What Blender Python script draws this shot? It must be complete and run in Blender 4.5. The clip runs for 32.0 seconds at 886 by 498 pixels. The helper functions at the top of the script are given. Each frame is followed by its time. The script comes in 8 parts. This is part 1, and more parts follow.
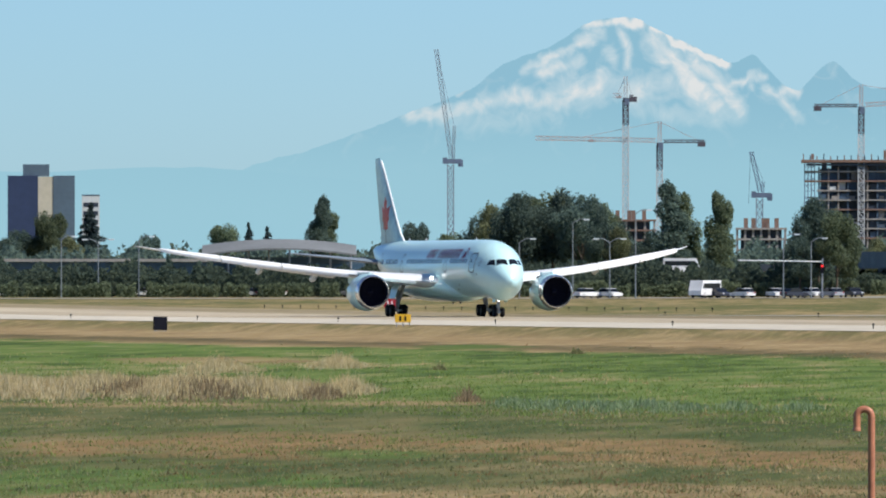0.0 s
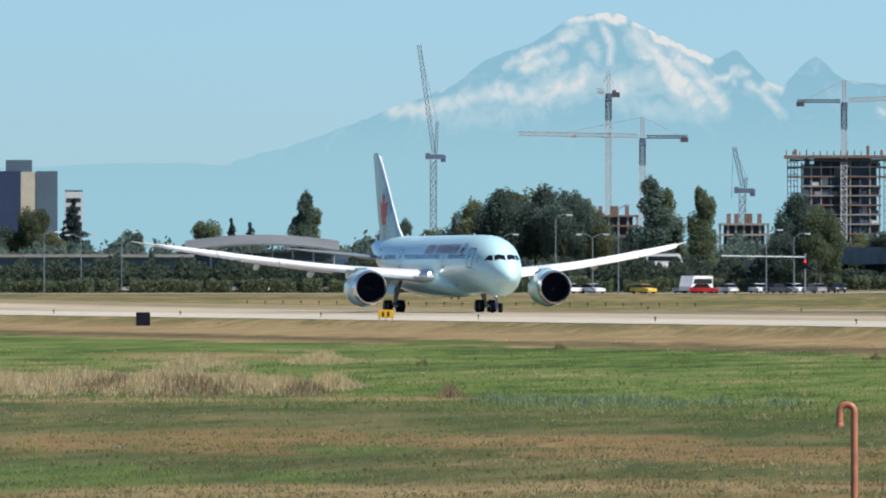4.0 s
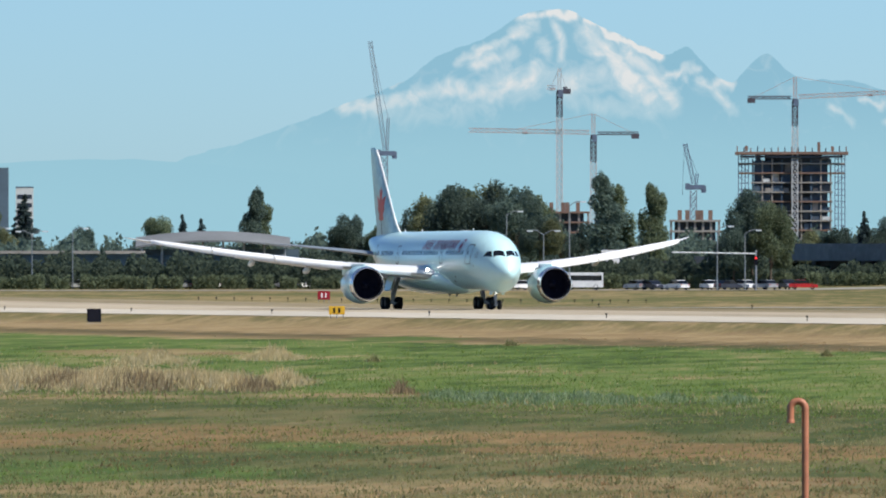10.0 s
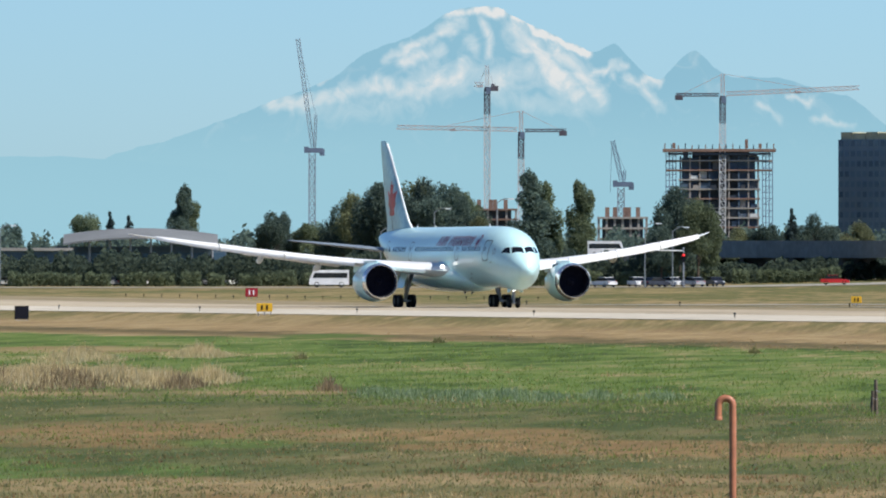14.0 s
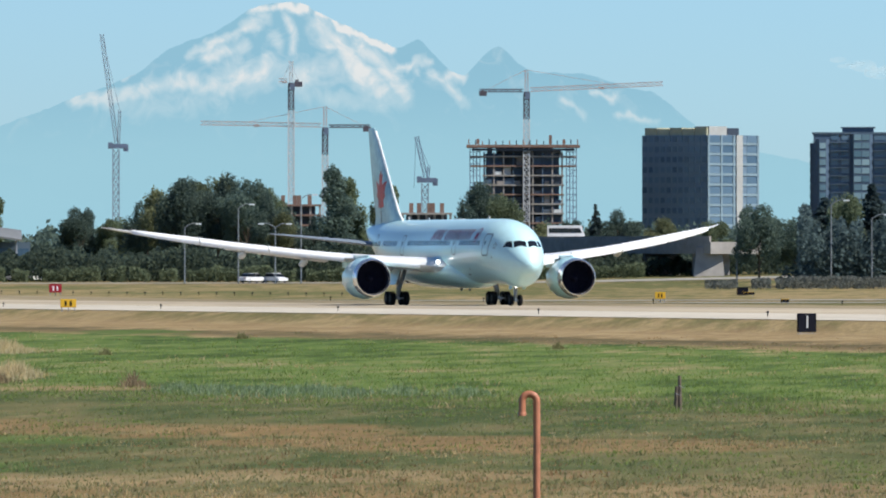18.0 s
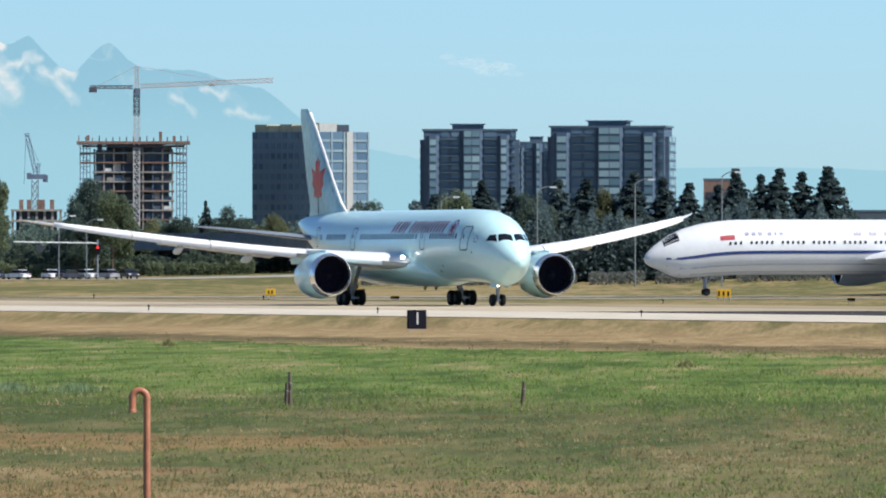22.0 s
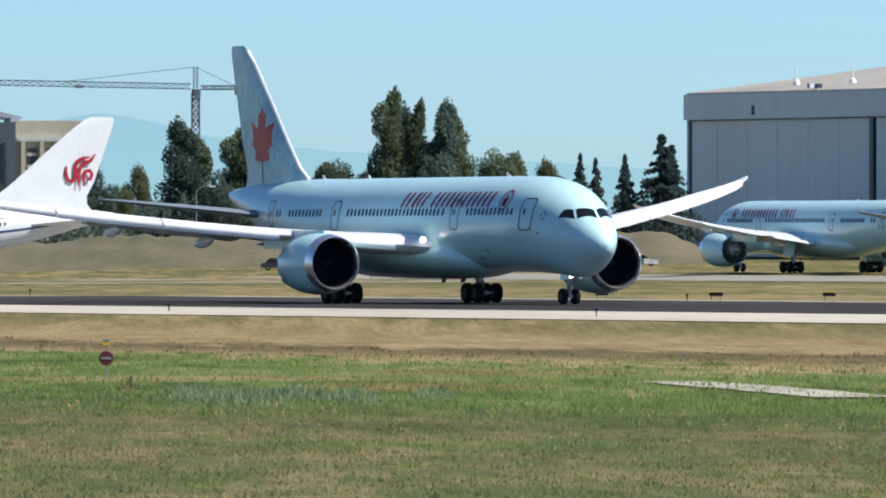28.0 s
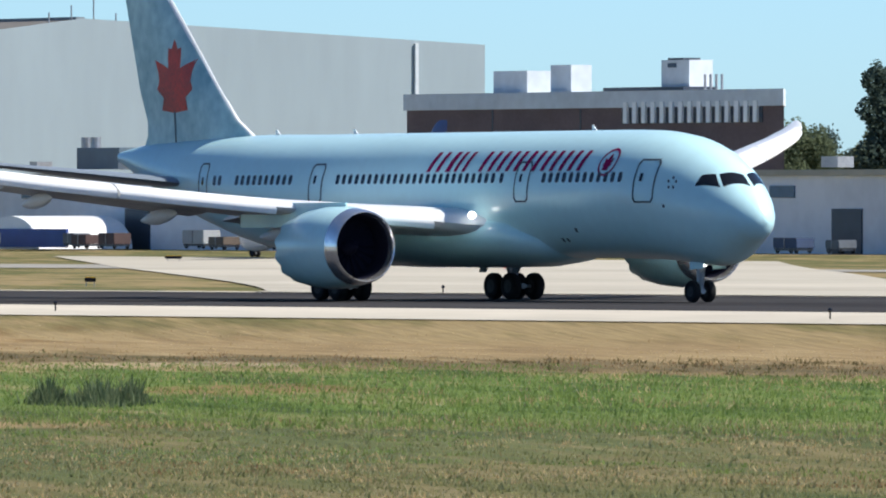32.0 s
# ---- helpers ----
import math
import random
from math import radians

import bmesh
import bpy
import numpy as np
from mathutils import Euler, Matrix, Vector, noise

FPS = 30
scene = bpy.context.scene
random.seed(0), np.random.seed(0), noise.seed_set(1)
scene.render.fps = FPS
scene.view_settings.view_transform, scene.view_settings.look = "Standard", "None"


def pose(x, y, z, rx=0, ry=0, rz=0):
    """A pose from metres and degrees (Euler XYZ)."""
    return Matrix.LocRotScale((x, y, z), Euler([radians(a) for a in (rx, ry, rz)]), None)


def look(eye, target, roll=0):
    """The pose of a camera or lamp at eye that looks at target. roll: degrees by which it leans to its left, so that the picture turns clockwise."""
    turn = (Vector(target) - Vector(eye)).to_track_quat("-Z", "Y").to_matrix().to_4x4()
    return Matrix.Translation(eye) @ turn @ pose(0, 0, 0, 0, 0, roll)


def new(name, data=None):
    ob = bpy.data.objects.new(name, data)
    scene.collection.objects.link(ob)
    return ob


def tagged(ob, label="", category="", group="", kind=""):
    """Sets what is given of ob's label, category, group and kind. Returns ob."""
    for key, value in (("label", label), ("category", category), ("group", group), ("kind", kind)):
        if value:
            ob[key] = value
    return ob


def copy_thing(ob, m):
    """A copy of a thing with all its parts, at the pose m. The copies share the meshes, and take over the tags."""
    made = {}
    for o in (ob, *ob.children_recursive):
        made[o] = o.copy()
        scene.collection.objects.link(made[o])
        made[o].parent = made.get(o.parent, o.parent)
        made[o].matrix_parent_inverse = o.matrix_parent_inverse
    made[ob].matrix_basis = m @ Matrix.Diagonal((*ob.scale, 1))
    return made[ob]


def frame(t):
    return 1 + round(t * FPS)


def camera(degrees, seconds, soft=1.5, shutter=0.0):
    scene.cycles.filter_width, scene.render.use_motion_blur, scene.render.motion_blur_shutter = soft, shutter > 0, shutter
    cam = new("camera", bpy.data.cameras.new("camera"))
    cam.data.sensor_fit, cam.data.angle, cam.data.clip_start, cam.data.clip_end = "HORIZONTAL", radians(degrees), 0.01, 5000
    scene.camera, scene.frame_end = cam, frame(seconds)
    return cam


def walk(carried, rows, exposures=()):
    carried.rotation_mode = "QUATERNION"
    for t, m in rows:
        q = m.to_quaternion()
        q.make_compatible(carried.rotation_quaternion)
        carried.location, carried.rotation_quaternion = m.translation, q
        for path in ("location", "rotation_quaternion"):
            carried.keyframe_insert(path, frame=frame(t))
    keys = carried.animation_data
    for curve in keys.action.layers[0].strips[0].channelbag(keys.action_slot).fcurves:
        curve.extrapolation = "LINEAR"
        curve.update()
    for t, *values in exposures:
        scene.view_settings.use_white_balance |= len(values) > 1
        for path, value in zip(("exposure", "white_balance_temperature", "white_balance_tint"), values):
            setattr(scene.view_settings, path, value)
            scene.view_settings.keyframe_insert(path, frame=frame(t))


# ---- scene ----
# ---- camera: a long lens on a tripod, panning with the take-off run ----
cam = camera(4.796, 32.0, soft=2.0)
EYE_Z = 5.27
# seconds, yaw, pitch, place of the airliner's main gear along the runway, turn of its nose off the centreline
PATH = [
    (0, 75.3330, 0.0428, -1066.85, 0.03),
    (0.5, 75.3285, 0.0399, -1065.98, -0.01),
    (1, 75.3201, 0.0369, -1065.28, -0.06),
    (1.5, 75.3132, 0.0335, -1064.65, -0.11),
    (2, 75.2995, 0.0298, -1063.99, -0.14),
    (2.5, 75.2819, 0.0261, -1063.33, -0.14),
    (3, 75.2709, 0.0234, -1062.50, -0.13),
    (3.5, 75.2544, 0.0209, -1061.51, -0.15),
    (4, 75.2400, 0.0186, -1060.56, -0.16),
    (4.5, 75.2245, 0.0167, -1059.48, -0.17),
    (5, 75.2081, 0.0149, -1058.29, -0.18),
    (5.5, 75.1910, 0.0128, -1057.07, -0.19),
    (6, 75.1740, 0.0113, -1055.79, -0.23),
    (6.5, 75.1562, 0.0083, -1054.44, -0.24),
    (7, 75.1465, 0.0058, -1053.03, -0.26),
    (7.5, 75.1284, 0.0053, -1051.49, -0.28),
    (8, 75.0985, 0.0031, -1049.80, -0.30),
    (8.5, 75.0663, 0.0000, -1047.91, -0.32),
    (9, 75.0431, 0.0012, -1046.04, -0.37),
    (9.5, 75.0086, 0.0013, -1044.02, -0.42),
    (10, 74.9748, -0.0005, -1041.70, -0.44),
    (10.5, 74.9389, -0.0014, -1039.20, -0.42),
    (11, 74.9111, -0.0025, -1036.35, -0.37),
    (11.5, 74.8753, -0.0035, -1033.01, -0.31),
    (12, 74.8337, -0.0063, -1029.20, -0.26),
    (12.5, 74.7960, -0.0071, -1024.83, -0.24),
    (13, 74.7452, -0.0096, -1019.95, -0.28),
    (13.5, 74.6715, -0.0109, -1014.53, -0.34),
    (14, 74.5830, -0.0162, -1008.57, -0.42),
    (14.5, 74.4724, -0.0198, -1001.99, -0.62),
    (15, 74.3630, -0.0236, -995.36, -0.68),
    (15.5, 74.2374, -0.0265, -987.87, -0.75),
    (16, 74.1010, -0.0288, -979.58, -0.81),
    (16.5, 73.9592, -0.0309, -970.52, -0.88),
    (17, 73.8209, -0.0331, -961.27, -1.02),
    (17.5, 73.6738, -0.0351, -951.87, -0.99),
    (18, 73.5213, -0.0390, -941.97, -0.85),
    (18.5, 73.3643, -0.0392, -931.45, -0.65),
    (19, 73.1881, -0.0441, -920.08, -0.44),
    (19.5, 72.9736, -0.0456, -908.46, -0.24),
    (20, 72.7181, -0.0490, -896.00, -0.05),
    (20.5, 72.4566, -0.0506, -882.95, 0.13),
    (21, 72.1605, -0.0555, -869.24, 0.32),
    (21.5, 71.8253, -0.0563, -854.70, 0.49),
    (22, 71.4102, -0.0573, -839.38, 0.64),
    (22.5, 70.9625, -0.0609, -823.48, 0.75),
    (23, 70.5226, -0.0651, -806.96, 0.82),
    (23.5, 70.1101, -0.0693, -789.70, 0.84),
    (24, 69.7299, -0.0744, -771.87, 0.80),
    (24.5, 69.3036, -0.0814, -753.48, 0.71),
    (25, 68.8546, -0.0878, -734.97, 0.69),
    (25.5, 68.3297, -0.0948, -715.61, 0.66),
    (26, 67.7529, -0.1021, -695.46, 0.63),
    (26.5, 67.1480, -0.1095, -674.57, 0.60),
    (27, 66.5671, -0.1190, -653.50, 0.56),
    (27.5, 65.9260, -0.1242, -632.12, 0.61),
    (28, 65.2445, -0.1325, -610.17, 0.73),
    (28.5, 64.4658, -0.1433, -587.77, 0.85),
    (29, 63.5848, -0.1561, -564.73, 0.92),
    (29.5, 62.6182, -0.1647, -541.15, 0.89),
    (30, 61.6526, -0.1758, -518.49, 0.78),
    (30.5, 60.4262, -0.1889, -493.83, 0.61),
    (31, 59.1200, -0.2031, -468.64, 0.46),
    (31.5, 57.6927, -0.2174, -442.88, 0.35),
    (32, 56.1398, -0.2326, -417.86, 0.29),
]
walk(cam, [(t, pose(0, 0, EYE_Z, 90 + pitch, 0, yaw)) for t, yaw, pitch, _, _ in PATH],
     exposures=[(0, 0.43, 6500, 10), (17, 0.47, 6500, 10), (20, 0.55, 6500, 10), (22, 0.58, 6500, 10), (23.2, 0.49, 6500, 10), (26, 0.48, 6500, 10), (30, 0.62, 6500, 10), (32, 0.62, 6500, 10)])

# ---- light: afternoon sun behind the runway, clear hazy sky ----
SUN_UP, SUN_ROUND = radians(48), radians(42)
world = bpy.data.worlds.new("sky")
scene.world = world
world.use_nodes = True
wn, wl = world.node_tree.nodes, world.node_tree.links
sky = wn.new("ShaderNodeTexSky")
sky.sky_type, sky.sun_disc = "NISHITA", False
sky.sun_elevation, sky.sun_rotation = SUN_UP, SUN_ROUND
sky.air_density, sky.dust_density, sky.ozone_density = 0.6, 0.3, 4.0
tint = wn.new("ShaderNodeMix")
tint.data_type, tint.blend_type = "RGBA", "MULTIPLY"
tint.inputs[0].default_value = 1.0
tint.inputs[7].default_value = (0.635, 0.80, 0.893, 1)
wl.new(sky.outputs[0], tint.inputs[6])
# the haze brightens evenly towards the sun's side
way, side_dot, rise = wn.new("ShaderNodeTexCoord"), wn.new("ShaderNodeVectorMath"), wn.new("ShaderNodeMapRange")
side_dot.operation = "DOT_PRODUCT"
side_dot.inputs[1].default_value = (math.cos(radians(75)), math.sin(radians(75)), 0)
rise.inputs[1].default_value, rise.inputs[2].default_value, rise.inputs[3].default_value, rise.inputs[4].default_value = -0.06, 0.34, 0.95, 1.17
glare = wn.new("ShaderNodeMix")
glare.data_type, glare.blend_type = "RGBA", "MULTIPLY"
glare.inputs[0].default_value = 1.0
wl.new(way.outputs["Generated"], side_dot.inputs[0])
wl.new(side_dot.outputs["Value"], rise.inputs[0])
wl.new(tint.outputs[2], glare.inputs[6])
wl.new(rise.outputs[0], glare.inputs[7])
wl.new(glare.outputs[2], wn["Background"].inputs[0])
wn["Background"].inputs[1].default_value = 0.105
sun_dir = Vector((math.cos(SUN_UP) * math.sin(SUN_ROUND), math.cos(SUN_UP) * math.cos(SUN_ROUND), math.sin(SUN_UP)))
sun = new("sun", bpy.data.lights.new("sun", "SUN"))
sun.data.energy, sun.data.angle, sun.data.color = 4.5, radians(0.55), (1.0, 0.95, 0.87)
sun.matrix_world = look(sun_dir * 200, (0, 0, 0))
# ---- helpers ----
RUN_Y, SLOPE = 279.1, 0.00269


def spot(bearing, dist, z=0.0):
    """A place by its bearing from the camera (degrees from +y towards -x) and distance."""
    b = radians(bearing)
    return Vector((-dist * math.sin(b), dist * math.cos(b), z))


def ease(v, a, b):
    k = np.clip((v - a) / (b - a), 0, 1)
    return k * k * (3 - 2 * k)


def run_z(x):
    return SLOPE * (np.clip(x, -1120, -120) + 700) * (1 - ease(-np.asarray(x, float), 1750, 2400))


def ground_z(x, y):
    """Height of the ground sheet: the strip falls along the runway, dips in the grass before it and levels out behind."""
    along = run_z(x) * (1 - ease(y, 470, 540))
    dip = -1.15 * (1 - ease(y, 230, 247))
    far = -0.12 * ease(y, 309, 330) * (1 - ease(y, 400, 500)) + ease(y, 530, 640)
    return along + dip + far


def node_mat(name, base, rough=0.6, metal=0.0, vary=0.12, scale=1.0, bump=0.0, second=None, spec=0.5, stretch=(1, 1, 1)):
    m = bpy.data.materials.new(name)
    m.use_nodes = True
    n, l = m.node_tree.nodes, m.node_tree.links
    p = n["Principled BSDF"]
    p.inputs["Roughness"].default_value, p.inputs["Metallic"].default_value = rough, metal
    p.inputs["Specular IOR Level"].default_value = spec
    tc, mp = n.new("ShaderNodeTexCoord"), n.new("ShaderNodeMapping")
    mp.inputs["Scale"].default_value = stretch
    l.new(tc.outputs["Object"], mp.inputs[0])
    big, fine = n.new("ShaderNodeTexNoise"), n.new("ShaderNodeTexNoise")
    big.inputs["Scale"].default_value, fine.inputs["Scale"].default_value = 0.35 * scale, 4.0 * scale
    big.inputs["Detail"].default_value, fine.inputs["Detail"].default_value = 4, 5
    for t in (big, fine):
        l.new(mp.outputs[0], t.inputs["Vector"])
    add = n.new("ShaderNodeMath")
    add.operation = "MULTIPLY_ADD"
    add.inputs[1].default_value = 0.6
    l.new(big.outputs[0], add.inputs[0])
    half = n.new("ShaderNodeMath")
    half.operation = "MULTIPLY"
    half.inputs[1].default_value = 0.4
    l.new(fine.outputs[0], half.inputs[0])
    l.new(half.outputs[0], add.inputs[2])
    ramp = n.new("ShaderNodeValToRGB")
    low = second or tuple(c * (1 - 1.6 * vary) for c in base)
    high = tuple(min(1, c * (1 + vary)) for c in base)
    ramp.color_ramp.elements[0].position, ramp.color_ramp.elements[1].position = 0.34, 0.66
    ramp.color_ramp.elements[0].color, ramp.color_ramp.elements[1].color = (*low, 1), (*high, 1)
    l.new(add.outputs[0], ramp.inputs[0])
    l.new(ramp.outputs[0], p.inputs["Base Color"])
    if bump:
        b = n.new("ShaderNodeBump")
        b.inputs["Strength"].default_value, b.inputs["Distance"].default_value = bump, 0.05
        l.new(fine.outputs[0], b.inputs["Height"])
        l.new(b.outputs[0], p.inputs["Normal"])
    return m


def glow_mat(name, colour, strength):
    m = bpy.data.materials.new(name)
    m.use_nodes = True
    p = m.node_tree.nodes["Principled BSDF"]
    p.inputs["Base Color"].default_value = (*colour, 1)
    p.inputs["Emission Color"].default_value = (*colour, 1)
    p.inputs["Emission Strength"].default_value = strength
    return m


def mesh_of(name, bm, material, smooth=None):
    me = bpy.data.meshes.new(name)
    bmesh.ops.recalc_face_normals(bm, faces=bm.faces[:])
    bm.to_mesh(me)
    bm.free()
    me.materials.append(material)
    if smooth is not None:
        me.polygons.foreach_set("use_smooth", [True] * len(me.polygons))
        me.set_sharp_from_angle(angle=radians(smooth))
    return me


def part(name, bm, material, parent, label="", smooth=None, m=None):
    me = bm if isinstance(bm, bpy.types.Mesh) else mesh_of(name, bm, material, smooth)
    ob = new(name, me)
    if parent is not None:
        ob.parent = parent
    if m is not None:
        ob.matrix_basis = m
    if label:
        tagged(ob, label=label)
    return ob


def thing(name, m, label, category, group="", kind=""):
    ob = new(name)
    ob.empty_display_size = 0.5
    ob.matrix_basis = m
    return tagged(ob, label, category, group, kind)


def box(bm, c, s, rz=0.0, top=1.0, bevel=0.0):
    """A box round c of size s, turned by rz degrees, its upper face scaled by top."""
    r = Matrix.Rotation(radians(rz), 3, "Z")
    v = []
    for k, sc in ((-0.5, 1.0), (0.5, top)):
        for i, j in ((-0.5, -0.5), (0.5, -0.5), (0.5, 0.5), (-0.5, 0.5)):
            v.append(bm.verts.new(Vector(c) + r @ Vector((i * s[0] * sc, j * s[1] * sc, k * s[2]))))
    f = [bm.faces.new([v[i] for i in q]) for q in ((3, 2, 1, 0), (4, 5, 6, 7), (0, 1, 5, 4), (1, 2, 6, 5), (2, 3, 7, 6), (3, 0, 4, 7))]
    if bevel:
        bmesh.ops.bevel(bm, geom=list({e for q in f for e in q.edges}), offset=bevel, segments=2, affect="EDGES")
    return bm


def bar(bm, a, b, r, n=4, r2=None):
    """A prism of n sides from a to b."""
    a, b = Vector(a), Vector(b)
    d = (b - a).normalized()
    u = d.cross(Vector((0, 0, 1)) if abs(d.z) < 0.95 else Vector((1, 0, 0))).normalized()
    w = d.cross(u)
    rings = []
    for p, rr in ((a, r), (b, r if r2 is None else r2)):
        rings.append([bm.verts.new(p + (u * math.cos(2 * math.pi * (i + 0.5) / n) + w * math.sin(2 * math.pi * (i + 0.5) / n)) * rr) for i in range(n)])
    for i in range(n):
        j = (i + 1) % n
        bm.faces.new((rings[0][i], rings[0][j], rings[1][j], rings[1][i]))
    bm.faces.new(rings[0][::-1])
    bm.faces.new(rings[1])
    return bm


def loft(bm, rings, closed=True, cap=True):
    vs = [[bm.verts.new(p) for p in r] for r in rings]
    n = len(rings[0])
    for a, b in zip(vs, vs[1:]):
        for i in range(n if closed else n - 1):
            j = (i + 1) % n
            bm.faces.new((a[i], a[j], b[j], b[i]))
    if cap and closed:
        bm.faces.new(vs[0][::-1])
        bm.faces.new(vs[-1])
    return bm


def lathe(bm, prof, n=40, axis="x", centre=(0, 0, 0), cap=False):
    """prof: (along, radius) pairs turned round an axis."""
    rings = []
    for s, r in prof:
        ring = []
        for i in range(n):
            a = 2 * math.pi * i / n
            p = (s, r * math.cos(a), r * math.sin(a)) if axis == "x" else (r * math.cos(a), s, r * math.sin(a)) if axis == "y" else (r * math.cos(a), r * math.sin(a), s)
            ring.append(Vector(p) + Vector(centre))
        rings.append(ring)
    return loft(bm, rings, True, cap)


def flat(bm, pts, depth):
    """A plate: the outline pts (3D, planar) thickened by the vector depth."""
    a = [bm.verts.new(p) for p in pts]
    b = [bm.verts.new(Vector(p) + Vector(depth)) for p in pts]
    bm.faces.new(a[::-1])
    bm.faces.new(b)
    for i in range(len(a)):
        j = (i + 1) % len(a)
        bm.faces.new((a[i], a[j], b[j], b[i]))
    return bm


def smooth_curve(xs, ys):
    """A smooth monotone curve through points (xs ascending)."""
    xs, ys = np.array(xs, float), np.array(ys, float)
    h, d = np.diff(xs), np.diff(ys) / np.diff(xs)
    m = np.zeros(len(xs))
    m[0], m[-1] = d[0], d[-1]
    for i in range(1, len(xs) - 1):
        if d[i - 1] * d[i] > 0:
            w1, w2 = 2 * h[i] + h[i - 1], h[i] + 2 * h[i - 1]
            m[i] = (w1 + w2) / (w1 / d[i - 1] + w2 / d[i])

    def f(x):
        i = int(np.clip(np.searchsorted(xs, x) - 1, 0, len(h) - 1))
        s = (x - xs[i]) / h[i]
        return (2 * s**3 - 3 * s**2 + 1) * ys[i] + (s**3 - 2 * s**2 + s) * h[i] * m[i] + (3 * s**2 - 2 * s**3) * ys[i + 1] + (s**3 - s**2) * h[i] * m[i + 1]
    return f


# ---- materials ----
M_ICE = node_mat("ice_blue_paint", (0.53, 0.80, 0.83), 0.25, 0.0, 0.04, 0.6)
M_WHITE = node_mat("white_paint", (0.80, 0.81, 0.82), 0.3, 0, 0.04, 0.8)
M_WING = node_mat("wing_grey_paint", (0.68, 0.70, 0.72), 0.3, 0, 0.06, 0.8)
# base raised to white to carry the sun glint along leading edges
M_SLAT = node_mat("glint_white_slat", (0.90, 0.90, 0.89), 0.22, 0.0, 0.03)
M_LIP = node_mat("polished_aluminium", (0.90, 0.90, 0.91), 0.24, 0.9, 0.05)
M_DARK = node_mat("black_rubber", (0.014, 0.014, 0.016), 0.85, 0, 0.2, 2, spec=0.2)
# near-black base carries the shade inside the engine inlets
M_FAN = node_mat("fan_shade_black", (0.010, 0.011, 0.022), 0.8, 0.0, 0.1, spec=0.05)
M_GLASS = node_mat("dark_glazing", (0.012, 0.014, 0.018), 0.08, 0, 0.1)
M_STEEL = node_mat("gear_steel", (0.35, 0.36, 0.38), 0.45, 0.6, 0.15)
M_RIM = node_mat("shaded_wheel_rim", (0.018, 0.019, 0.023), 0.6, 0.3, 0.2)
M_RED = node_mat("red_paint", (0.34, 0.008, 0.022), 0.4, 0, 0.12)
M_LEAF_RED = node_mat("emblem_red", (0.58, 0.030, 0.016), 0.45, 0, 0.3, 1.6, second=(0.26, 0.010, 0.010))
M_TITLE = node_mat("crimson_title_paint", (0.27, 0.005, 0.075), 0.7, 0, 0.1, spec=0.1)
# near-black rims: the deep shadow among the gear wheels, as colour
M_LINE = node_mat("seam_line", (0.06, 0.09, 0.11), 0.6)
M_LIGHT = glow_mat("landing_lamp", (1.0, 0.97, 0.9), 5.0)
M_BEACON = glow_mat("red_beacon", (0.9, 0.03, 0.03), 0.7)
# ---- ground ----
# patches in the grass: kind, bearing, distance, half width across and along the view
PATCHES = [
    ("red", 76.20, 302, 5.3, 23.9),
    ("red", 77.33, 299, 2.4, 19.5),
    ("green", 77.24, 240, 2.9, 23.9),
    ("green", 75.71, 284, 1.7, 7.9),
    ("tan", 76.53, 628, 6.7, 34.4),
    ("green", 75.16, 768, 4.9, 38.6),
    ("tan", 76.96, 400, 5.6, 8.7),
    ("tan", 75.61, 404, 3.9, 8.9),
    ("green", 76.04, 244, 1.2, 9.1),
    ("red", 73.75, 277, 4.9, 10.0),
    ("red", 74.67, 298, 4.8, 13.6),
    ("red", 72.83, 270, 6.0, 12.7),
    ("tan", 69.01, 452, 3.4, 26.7),
    ("green", 70.60, 484, 5.2, 15.3),
    ("pale", 57.69, 356, 7.2, 9.7),
    ("red", 59.68, 438, 12.2, 21.0),
    ("green", 60.60, 264, 4.2, 12.2),
    ("tan", 58.76, 247, 6.6, 4.7),
    ("green", 65.50, 246, 6.6, 11.8),
    ("tan", 66.60, 376, 8.0, 9.0),
    ("moss", 56.00, 222, 9.0, 26.0),
    ("moss", 59.20, 214, 9.0, 24.0),
    ("moss", 62.60, 220, 9.0, 24.0),
    ("moss", 66.20, 226, 9.0, 24.0),
    ("red", 65.40, 352, 5.0, 10.0),
    ("tan", 62.00, 356, 6.0, 12.0),
    ("red", 57.2, 300, 4.0, 10.0),
    ("green", 64.6, 318, 9.0, 16.0),
    ("green", 62.2, 306, 9.0, 14.0),
    ("moss", 64.4, 196, 10.0, 22.0),
    ("moss", 60.9, 192, 10.0, 22.0),
    ("red", 64.9, 392, 7.0, 9.0),
    ("red", 77.2, 204, 7.0, 15.0),
    ("tan", 76.1, 226, 6.0, 9.0),
    ("red", 75.0, 206, 7.0, 13.0),
    ("tan", 74.0, 232, 6.0, 8.0),
    ("red", 73.1, 212, 6.5, 13.0),
    ("tan", 71.7, 214, 6.0, 12.0),
    ("red", 70.4, 196, 6.0, 13.0),
]


